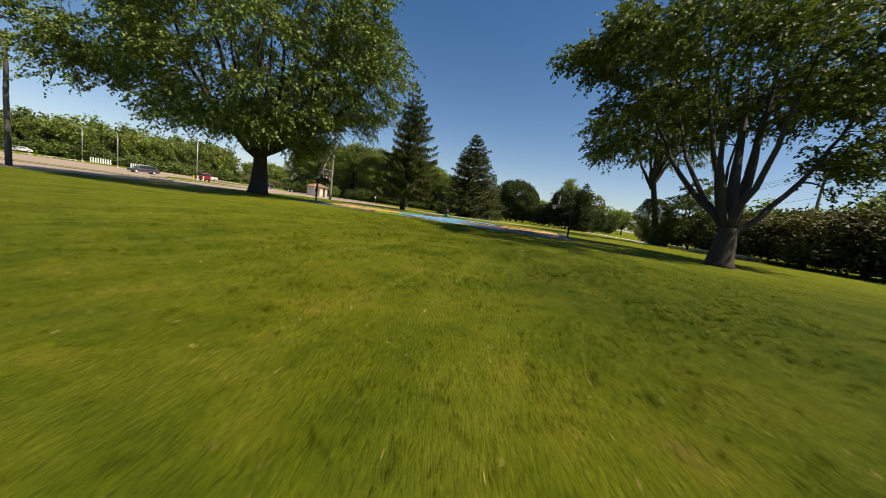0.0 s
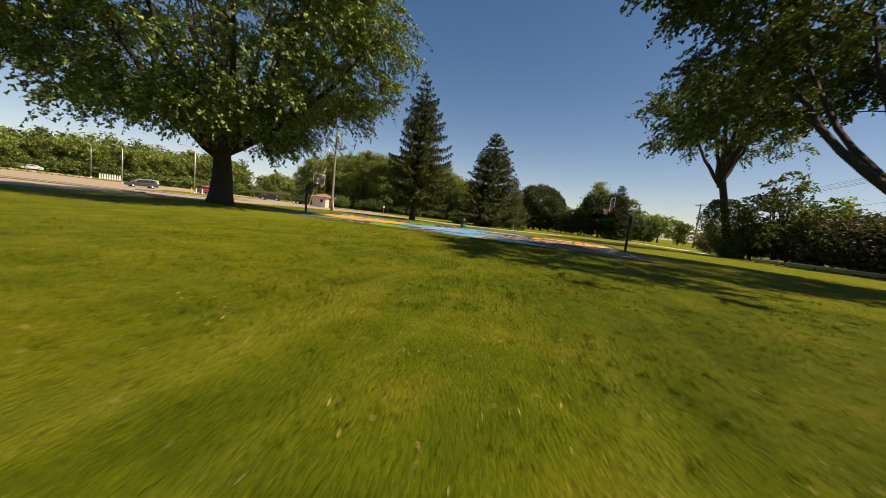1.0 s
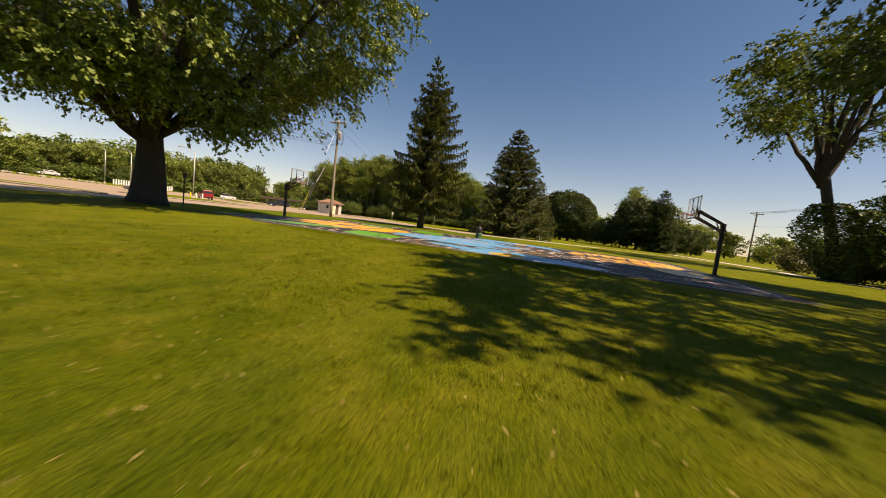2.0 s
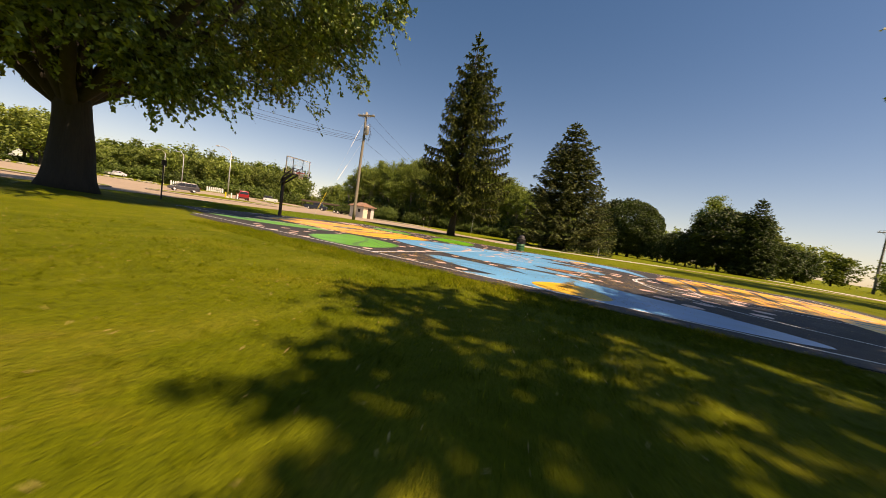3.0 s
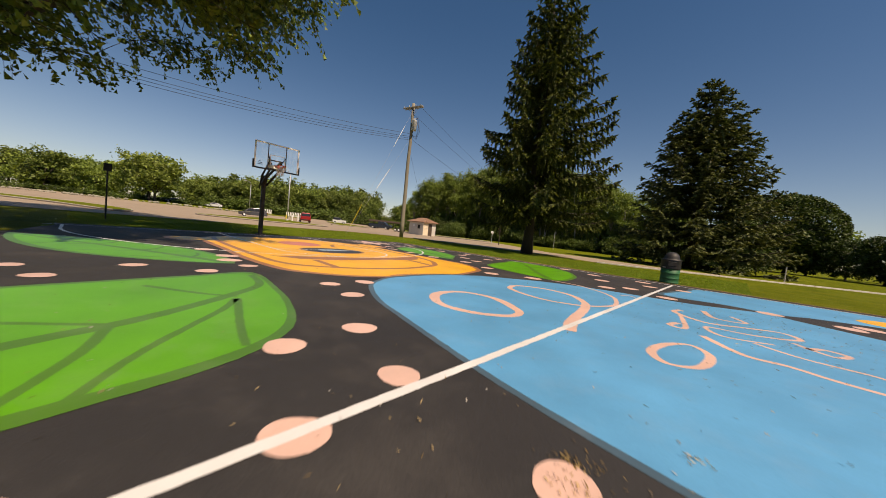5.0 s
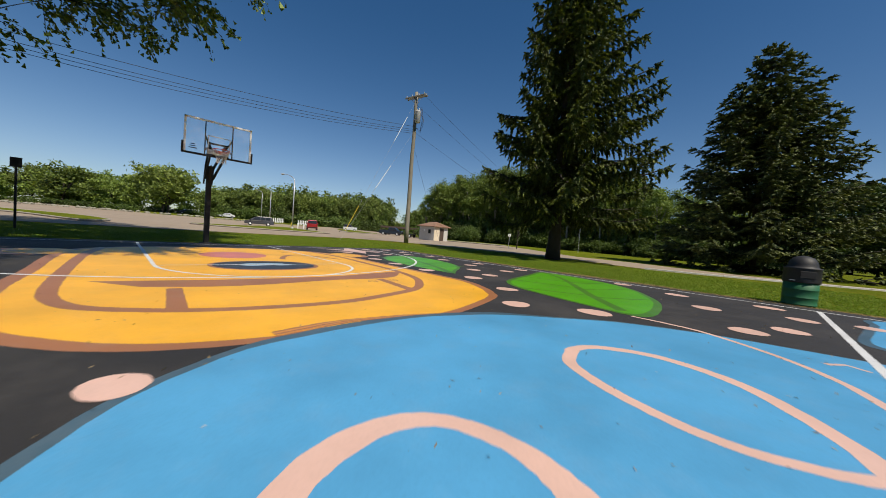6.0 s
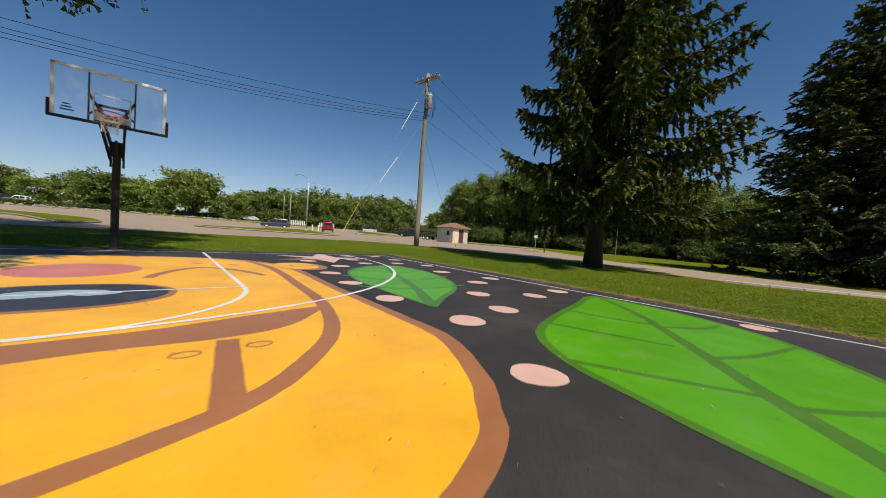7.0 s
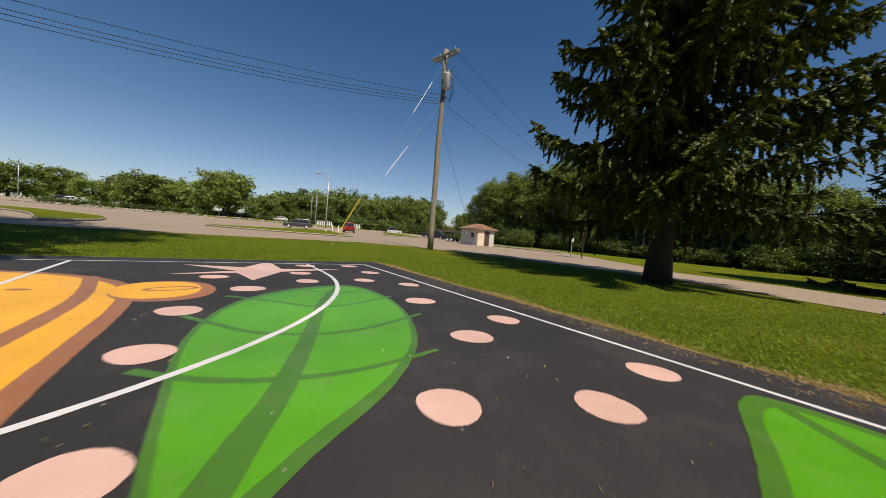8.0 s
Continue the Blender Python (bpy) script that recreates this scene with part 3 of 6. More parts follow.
        painted("painted_blush", [(X(x), y + cy) for x, y in superellipse(10.7, -0.1, 0.85, 0.75, 2.0, 20)], P_ROSE)
        for i in range(3):
            painted("painted_tick", [(X(x), y + cy) for x, y in superellipse(11.6 - 0.15 * i, 1.5 + 0.3 * i, 0.06, 0.12, 2, 15, 12)], P_BROWN)
    level(0.0100, 0.00012)
    # two blue flowers: one at the near sideline, one in the middle of the court
    near_outlines = (
        closed_curve([(0.62, -5.45), (0.74, -5.68), (1.25, -6.03), (1.61, -6.24), (2.0, -6.42), (2.6, -6.7), (3.6, -7.2), (6.0, -7.3), (6.4, -6.4), (5.2, -5.7), (3.3, -5.22), (2.95, -5.08), (2.5, -4.93), (1.85, -4.83), (1.06, -4.93), (0.72, -5.16)], 6),
        closed_curve([(3.1, -4.5), (3.22, -4.18), (3.6, -4.02), (4.1, -3.95), (4.9, -4.12), (5.8, -4.55), (6.9, -5.1), (8.4, -5.9), (6.0, -6.2), (4.2, -5.7), (3.45, -5.18), (3.25, -4.92), (3.12, -4.74)], 6),
    )
    # fingers of the middle flower run out between dark notches
    rim = closed_curve([(-3.42, 0.38), (-3.51, 0.03), (-3.54, -0.4), (-3.53, -0.85), (-3.50, -1.15), (-3.42, -1.66), (-3.07, -2.22), (-2.67, -2.54), (-2.0, -2.91), (-1.26, -3.16), (0.17, -3.6), (1.02, -3.8), (1.9, -3.92), (2.73, -3.82), (3.5, -3.62), (4.4, -3.45), (5.3, -3.25), (4.99, -2.85), (4.5, -2.78), (4.0, -2.56), (3.3, -2.0), (3.91, -1.68), (4.6, -1.2), (5.1, -0.9), (5.75, -0.15), (5.4, 0.62), (4.65, 0.92), (3.98, 0.98), (3.2, 1.2), (3.7, 1.9), (4.4, 2.24), (5.55, 2.45), (4.5, 2.56), (3.8, 2.72), (3.2, 3.05), (2.55, 3.5), (2.05, 3.85), (1.5, 3.55), (0.9, 3.2), (0.2, 3.05), (-0.5, 2.90), (-1.2, 2.70), (-2.03, 2.26), (-2.62, 1.66), (-3.13, 1.06)], 6)
    far_petal = closed_curve([(0.24, 4.3), (0.40, 5.5), (0.60, 6.5), (0.85, 7.5), (3.0, 7.58), (5.2, 7.5), (6.4, 6.4), (7.1, 4.4), (7.2, 2.9), (6.5, 4.2), (5.8, 4.6), (4.9, 5.0), (4.0, 5.0), (3.4, 4.8), (2.8, 4.5), (2.3, 4.12), (1.45, 4.25), (0.7, 4.05)], 6)
    painted("painted_petal_edge", [(3.6 + (x - 3.6) * 1.035, 5.8 + (y - 5.8) * (1.07 if y < 5.8 else 1.0)) for x, y in far_petal], P_BLUEEDGE)
    painted("painted_petal", far_petal, P_BLUE)
    painted("painted_amber_patch", superellipse(4.12, 5.75, 0.50, 0.62, 2.0, wob=0.06), P_ORANGE)
    for o in near_outlines:
        painted("painted_petal_edge", o, P_BLUEEDGE)
    painted("painted_flower_edge", [(x - 0.05 - 0.08 * min(1, max(0, (y + 1.9) / 0.8)) * min(1, max(0, (-x - 2.6) / 0.5)), y + 0.02 * (y > 0) - 0.06 * min(1, max(0, -0.9 - y))) for x, y in rim], P_BLUEEDGE)
    for o, (cx, cy) in zip(near_outlines, ((3.4, -5.95), (5.6, -5.0))):
        painted("painted_petal", [(cx + (x - cx) * 0.945, cy + (y - cy) * 0.91) for x, y in o], P_BLUE)
    painted("painted_flower", closed_curve([(3.0, -7.52), (4.2, -6.6), (5.0, -5.3), (6.0, -5.0), (7.4, -5.45), (8.8, -6.3), (9.3, -7.2), (7.0, -7.56)]), P_BLUE)
    painted("painted_flower", rim, P_BLUE)
    # faint darker strokes on the near petal
    for k in range(5):
        o = 0.045 * k
        painted("painted_shade_stroke", stroke(open_curve([(1.24 + 0.07 * k, -5.82 - o), (1.66 + 0.05 * k, -5.72 - o), (1.97, -5.63 - o), (2.25, -5.48 - o), (2.55 + 0.1 * k, -5.31 - 0.8 * o), (3.0 + 0.08 * k, -5.24 - 0.8 * o)], 4), 0.016 + 0.004 * (k % 2), 0.010), P_BLUESHADE)
        painted("painted_shade_stroke", stroke(open_curve([(1.78 + 0.05 * k, -6.14 - o), (2.1, -6.12 - o), (2.55 + 0.1 * (k % 3), -6.06 - o), (3.3 - 0.1 * k, -5.98 - o)], 4), 0.018, 0.010 + 0.004 * (k % 2)), P_BLUESHADE)
    painted("painted_gap_stripe", closed_curve([(3.75, -2.02), (4.15, -1.66), (4.6, -1.5), (4.85, -1.75), (4.65, -2.2), (4.2, -2.32)], 5), P_BROWN)
    painted("painted_gap_stripe", closed_curve([(4.0, 1.40), (4.5, 1.75), (5.3, 1.95), (5.6, 1.6), (5.0, 1.25), (4.4, 1.2)], 5), P_BROWN)
    # doubled brown line where figure and flower meet
    outer = ((-3.53, 0.42), (-3.65, 0.10), (-3.71, -0.18), (-3.755, -0.43), (-3.79, -0.64), (-3.80, -0.9), (-3.78, -1.1), (-3.73, -1.4))
    inner = ((-3.52, 0.42), (-3.60, 0.08), (-3.635, -0.21), (-3.665, -0.45), (-3.68, -0.64), (-3.67, -0.88), (-3.63, -1.06), (-3.58, -1.4))
    for k, paint in enumerate((P_BROWN, P_TAN, P_BROWN, P_TAN, P_BROWN)):
        f = 0.04 + 0.21 * k
        painted("painted_figure_line", stroke(open_curve([(xa + (xb - xa) * f, ya + (yb - ya) * f) for (xa, ya), (xb, yb) in zip(outer, inner)]), 0.006, 0.019 - 0.002 * k), paint)
    # dark wedges between the near petals
    painted("painted_gap", [(3.6, -6.87), (3.0, -6.76), (2.5, -6.62), (2.2, -6.56), (2.5, -7.0), (2.95, -7.4), (3.2, -7.2)], P_BLACK)
    painted("painted_gap", [(4.05, -5.5), (3.6, -5.05), (3.3, -4.95), (3.05, -5.02), (3.3, -5.15)], P_BLACK)
    # peach loops drawn on the flower
    painted_ring("painted_loop", closed_curve([(-1.26, -2.3), (-1.52, -2.25), (-1.78, -2.08), (-1.99, -1.8), (-2.04, -1.44), (-1.89, -1.17), (-1.54, -1.06), (-1.2, -1.14), (-0.87, -1.35), (-0.62, -1.58), (-0.6, -1.9), (-0.9, -2.2)]), 0.07, P_PINK)
    painted("painted_tendril", stroke(open_curve([(-2.1, 2.86), (-1.7, 2.85), (-1.27, 2.76), (-0.68, 2.33), (-0.3, 1.83), (-0.1, 1.25), (-0.02, 0.8), (-0.12, 0.40), (-0.35, 0.05), (-0.6, -0.1), (-0.87, -0.17), (-1.2, -0.12), (-1.57, 0.03), (-1.86, 0.25), (-1.97, 0.58)], 6), 0.032, 0.056), P_PINK)
    painted("painted_tendril", stroke(open_curve([(-1.98, 0.5), (-1.95, 0.72), (-1.8, 0.92), (-1.45, 1.09), (-1.05, 1.04), (-0.73, 0.84), (-0.42, 0.42), (-0.29, 0.1), (-0.18, -0.34), (-0.1, -0.8), (0.0, -1.3), (0.15, -1.8)], 6), 0.048, 0.085), P_PINK)
    painted("painted_tendril", stroke([(-0.32, 2.43), (-0.18, 2.60), (-0.04, 2.50)], 0.03, 0.025), P_PINK)
    painted_ring("painted_loop", closed_curve([(0.97, -1.69), (1.14, -1.98), (1.38, -1.81), (1.43, -1.25), (1.24, -0.95), (1.04, -1.21)], 6), 0.04, P_PINK)
    for line in (((0.97, 0.41), (0.90, 0.1), (1.09, 0.12), (0.88, 1.4)), ((0.85, 1.9), (0.80, 1.5), (1.26, 1.0), (1.72, 1.26), (2.15, 1.5), (2.3, 1.1), (1.8, 0.7), (1.3, 0.6), (1.5, 0.1), (2.0, 0.3)), ((1.15, 2.4), (1.35, 1.7), (1.75, 1.8), (1.55, 2.3)), ((1.3, -0.2), (1.69, -0.78), (2.04, -0.81), (2.36, -0.96), (2.77, -0.99), (2.87, -0.6), (2.72, -0.30), (2.2, -0.2), (1.8, 0.1)),
                 ((2.3, 0.5), (2.48, 0.72), (2.66, 0.6), (2.5, 0.35), (2.2, 0.75)), ((2.9, 0.05), (3.27, 0.14))):
        painted("painted_scribble", stroke(open_curve(line, 6), 0.05, 0.03), P_PINK)
    # yellow middle of the near flower
    yellow = closed_curve([(4.45, -6.8), (4.56, -6.4), (4.85, -5.98), (5.2, -5.76), (5.6, -5.88), (5.95, -6.3), (6.18, -6.85), (6.05, -7.36), (5.6, -7.48), (5.0, -7.46), (4.62, -7.2)])
    painted("painted_yellow_edge", yellow, P_ORANGE)
    painted("painted_yellow_middle", [(5.32 + (x - 5.32) * 0.955, -6.65 + (y + 6.65) * 0.955) for x, y in yellow], P_YELLOW)
    # leaves
    painted_leaf((-4.4, -3.8), (-0.9, -7.0), 1.30, 0.95, 4, closed_curve([(-1.11, -7.25), (-0.78, -6.91), (-0.60, -6.33), (-0.69, -5.7), (-0.92, -4.94), (-1.35, -4.4), (-2.03, -4.08), (-3.0, -3.85), (-4.45, -3.72), (-4.3, -4.6), (-4.12, -5.4), (-3.78, -6.5), (-2.98, -7.1), (-1.98, -7.36)], 5),
                 (((-2.94, -6.93), (-2.54, -6.23), (-2.07, -5.45)), ((-1.8, -7.25), (-1.66, -6.88), (-1.51, -6.6)), ((-2.05, -5.52), (-1.48, -5.68), (-0.69, -6.05)), ((-2.7, -4.45), (-2.23, -4.72), (-1.39, -5.37), (-0.71, -5.76)), ((-3.69, -5.16), (-3.07, -4.72), (-2.78, -4.42)), ((-2.66, -4.45), (-1.63, -4.72), (-1.14, -4.82))),
                 ((-4.2, -3.82), (-3.45, -3.95), (-2.95, -4.38), (-2.23, -5.26), (-1.86, -5.97), (-1.5, -6.55), (-1.05, -6.95)))
    painted_leaf((-5.6, -3.75), (-10.4, -6.6), 0.95, 0.9)
    painted_leaf((-2.2, 3.2), (-5.65, 7.25), 1.30, 0.93, 4, closed_curve([(-1.95, 3.0), (-2.9, 3.02), (-3.8, 3.25), (-4.4, 3.47), (-4.95, 3.95), (-5.3, 4.8), (-5.65, 6.2), (-5.92, 7.15), (-5.72, 7.48), (-4.8, 7.4), (-3.9, 7.1), (-3.1, 6.5), (-2.5, 5.6), (-2.05, 4.5)], 5),
                 (((-3.6, 4.85), (-3.34, 5.43), (-3.08, 6.45)), ((-5.1, 4.5), (-4.48, 4.73), (-3.92, 4.95)), ((-4.32, 3.5), (-3.8, 3.78), (-3.33, 4.05), (-3.08, 4.2)), ((-4.3, 5.8), (-3.95, 6.3), (-3.85, 6.9)), ((-3.0, 4.1), (-2.7, 4.45), (-2.3, 5.1)), ((-4.35, 5.85), (-4.8, 5.65), (-5.4, 5.5))),
                 ((-5.75, 7.35), (-4.9, 6.55), (-4.36, 5.87), (-3.58, 4.78), (-3.17, 4.2), (-2.71, 3.63), (-2.3, 3.15)))
    painted_leaf((-10.95, 5.6), (-6.45, 3.85), 0.92, 0.76, 4, closed_curve([(-6.34, 3.74), (-6.42, 3.83), (-6.8, 4.3), (-7.06, 4.68), (-7.39, 5.08), (-8.0, 5.58), (-8.95, 6.0), (-10.1, 6.22), (-11.05, 6.0), (-10.95, 5.15), (-10.5, 4.5), (-9.95, 4.1), (-9.15, 3.81), (-8.4, 3.69), (-7.4, 3.66), (-6.8, 3.66), (-6.45, 3.68)], 5),
                 (((-10.5, 4.1), (-10.23, 4.41), (-9.95, 4.7), (-9.65, 4.98), (-9.59, 5.32), (-9.76, 5.79), (-10.03, 6.31)), ((-9.55, 3.69), (-9.15, 3.96), (-8.76, 4.25), (-8.55, 4.66), (-8.5, 4.96), (-8.56, 5.36), (-8.9, 6.18)), ((-8.17, 3.48), (-7.88, 3.82), (-7.72, 4.11), (-7.64, 4.37), (-7.59, 4.67), (-7.61, 5.08), (-7.71, 5.62)), ((-10.75, 5.15), (-10.5, 5.4), (-10.45, 5.7), (-10.55, 6.0))),
                 ((-11.0, 5.75), (-9.9, 5.2), (-9.14, 4.92), (-8.02, 4.49), (-7.44, 4.24), (-6.98, 4.0), (-6.5, 3.76)))
    # star by the baseline
    star = [(-13.9, 3.5), (-13.5, 4.55), (-14.35, 5.02), (-14.28, 5.2), (-13.27, 5.24), (-13.23, 6.55), (-12.82, 5.17), (-11.76, 4.54), (-12.65, 4.37), (-12.52, 3.3), (-12.97, 4.36)]
    level(0.0165)
    painted("painted_star", star, P_PINK)


def white_lines():
    w = 0.027
    level(0.0195, 0.00015)
    def bar(a, b, hw=w):
        painted("court_line", stroke([a, b], hw), P_WHITE, amp=0.003)
    for s in (-1, 1):
        painted("court_line", stroke(((-CL - w, -7.70), (-9.0, -7.60), (-5.0, -7.53), (0.0, -7.51), (2.5, -7.575), (5.0, -7.62), (CL + w, -CW)) if s < 0 else ((-CL - w, CW), (CL + w, CW)), 0.033), P_WHITE, amp=0.003)
        bar((s * CL, -CW + w), (s * CL, CW - w))
        for q in (-1, 1):
            bar((s * (CL - w), q * 1.83), (s * 8.535, q * 1.83), 0.032)
        bar((s * 8.535, -1.8), (s * 8.535, 1.8))
        a0 = -90 if s < 0 else 90
        painted("court_line", stroke(arc_pts(s * 8.535, 0, 1.83, a0, a0 + 180), 0.032), P_WHITE)
        c3, r3 = s * 12.75, 6.02 if s < 0 else 5.92
        arc = [(s * CL, -r3 if s < 0 else r3)] + arc_pts(c3, 0, r3, a0, a0 + 180, 60) + [(s * CL, r3 if s < 0 else -r3)]
        painted("court_line", stroke(arc, 0.034), P_WHITE)
    bar((0.10, -7.51 + w), (0.02, CW - w), 0.04)


DOTS = (
    # trail along the near sideline
    (1.35, -7.4), (1.9, -6.75), (0.8, -6.5), (-0.5, -7.05), (2.7, -7.1), (0.1, -5.0), (-0.05, -5.95), (-0.1, -4.2), (-1.0, -4.6), (-1.1, -3.85),
    (-2.9, -7.4), (-3.8, -7.2), (-4.6, -7.4), (-4.4, -6.7), (-4.6, -6.0), (-5.5, -6.3), (-5.7, -7.2), (-6.5, -6.8), (-5.4, -5.1), (-4.7, -4.3), (-5.2, -3.55), (-2.4, -3.1), (-3.2, -3.0), (-3.2, -2.35),
    # between the two flowers
    (1.1, -4.3), (2.2, -4.0), (2.65, -4.65), (3.4, -3.98),
)
DOTS_FAR = (
    (-6.0, -3.65), (-6.7, -3.5), (-7.9, -3.65), (-3.4, 1.9), (-2.5, 2.55), (-4.3, 3.0), (-1.5, 5.2), (-0.9, 3.5), (-0.5, 4.2),
    (-0.3, 5.7), (-0.7, 6.9), (-2.2, 6.7), (-3.5, 7.3), (-5.66, 3.62), (-5.86, 4.55), (-7.07, 3.43), (-8.5, 3.5), (-9.8, 3.65), (-6.87, 5.12), (-6.37, 6.08), (-6.5, 7.11),
    (-7.9, 6.2), (-8.3, 7.1), (-9.6, 6.6), (-11.0, 7.2), (-11.6, 6.5), (-12.7, 7.1), (-13.9, 7.0), (-11.6, 5.4), (-12.6, 5.5), (-13.9, 5.9), (-11.0, 4.4), (-12.2, 4.0),
)
# beyond the halfway line
DOTS_RIGHT = (
    (0.47, 6.05), (0.42, 3.5), (4.7, -3.87), (4.9, -2.55), (5.2, -2.05), (5.0, -1.4), (4.92, 0.45), (5.29, 1.15), (6.11, 1.41), (6.1, 0.49), (6.78, 2.41), (5.81, -1.2), (5.6, -3.1), (6.15, -2.07), (5.4, -4.1),
    (2.15, 3.95), (3.2, 3.75), (3.5, 4.2), (4.0, 4.5), (4.4, 3.7), (5.2, 3.6), (7.4, 0.7), (7.3, -4.6), (7.8, -5.2), (6.9, -0.6), (7.0, -3.4),
)


def paint_dots():
    rnd = random.Random(4)
    level(0.0190, 0.0)
    more = [(8.2 + 1.1 * i + 0.3 * (j % 2), -4.2 + 0.95 * j) for i in range(2) for j in range(5)] + [(13.2, -5.5 + 1.6 * j) for j in range(8)] + [(8.2 + 1.2 * i, 6.3) for i in range(5)]
    for k, (x, y) in enumerate(DOTS + DOTS_FAR + DOTS_RIGHT + tuple(more)):
        r = rnd.uniform(0.138, 0.155) if k < len(DOTS) else rnd.uniform(0.19, 0.215)
        painted("painted_dot", superellipse(x, y, r * 1.1, r, 2.1, rnd.uniform(0, 180), 40, 0.03), P_PINK, amp=0.003)


# ---- roads and car park ----
def draped(name, pts, mat, lift, label, category, parent=None):
    ob = flat_shape(name, [(x, y, 0.0) for x, y in pts], lift, mat, parent)
    bm = bmesh.new()
    bm.from_mesh(ob.data)
    bmesh.ops.subdivide_edges(bm, edges=[e for e in bm.edges if e.calc_length() > 14], cuts=6, use_grid_fill=True)
    for v in bm.verts:
        v.co.z = ground_z(v.co.x, v.co.y) + lift
    bm.to_mesh(ob.data)
    bm.free()
    if category:
        tagged(ob, label, category, kind="structure")
    return ob


def car_park():
    edge = [(-27.3, -70), (-27.4, -30), (-27.5, -5), (-27.4, 5), (-28.0, 10), (-28.6, 13), (-27.0, 15.6), (-23.6, 17.4), (-19.0, 19.0), (-12.9, 19.7), (-10.6, 19.9), (-8.6, 19.1), (-7.1, 18.3), (-5.4, 17.7), (-3.3, 18.4), (-0.1, 20.2), (2.6, 21.9), (6.5, 25.0), (11.5, 28.2), (20, 29.4), (34, 30.0),
            (34, 31.4), (20, 31.0), (11.5, 29.9), (5.8, 26.4), (2.0, 23.6), (-2.0, 23.2), (-5.4, 24.4), (-8.0, 25.8), (-12.7, 26.2), (-18.6, 31.8), (-24.0, 36.8), (-31.0, 43.2), (-40, 47), (-60, 52), (-86, 62), (-130, 76), (-134, 66), (-110, 48), (-103, 30), (-106, 5), (-128, -12), (-150, -25), (-160, -70)]
    draped("road", edge, M_LOT, 0.016, "pale tan sun-bleached asphalt car park and drive", "car park")
    for pts in ([(-36, -4.6), (-34, -3.4), (-41, -2.6), (-56, -6), (-72, -16), (-64, -17), (-48, -8.5)], [(-42, 17.2), (-39.5, 15.8), (-41.5, 8.5), (-45, 4.2), (-50, 4.6), (-53, 9), (-60, 14.5), (-68, 20), (-66, 22.5), (-55, 19.5)],
                [(-62, 30), (-70, 36), (-90, 44), (-100, 50), (-88, 50.5), (-66, 42)], [(-44, 38), (-30, 41.2), (-46, 43.2), (-56, 44)]):
        out = closed_curve(pts, 6)
        draped("grass_island", out, M_GRASS, 0.13, "grass island with a low concrete kerb in the car park", "traffic island")
        b = Bag()
        ring = [(x, y, ground_z(x, y) + 0.10) for x, y in out]
        b.tube(ring + ring[:2], 0.06, 6)
        tagged(b.make("kerb", M_ROAD), "low concrete kerb round a grass island", "kerb", kind="structure")
    b = Bag()
    line = open_curve([(-5.4, 17.65), (-3.3, 18.35), (-0.1, 20.15), (2.6, 21.85), (6.5, 24.95), (11.5, 28.15)], 3)
    for p, q in zip(line, line[1:]):
        b.beam((p[0], p[1], 0.0), (q[0] - 0.02, q[1] - 0.015, 0.0), 0.16, 0.10)
    tagged(b.make("kerb", M_KERB), "pale concrete kerb along the near side of the drive", "kerb", kind="structure")


def footpath():
    line = closed_curve([(24, 47), (27.5, 28), (27.0, 16), (30.0, 9.5), (34, 4), (35.0, 5.0), (31.2, 10.3), (28.4, 16.5), (29.0, 28.5), (25.5, 47.5)], 6)
    draped("path", line, M_KERB, 0.02, "pale concrete footpath winding through the lawn", "path")


car_park()
footpath()


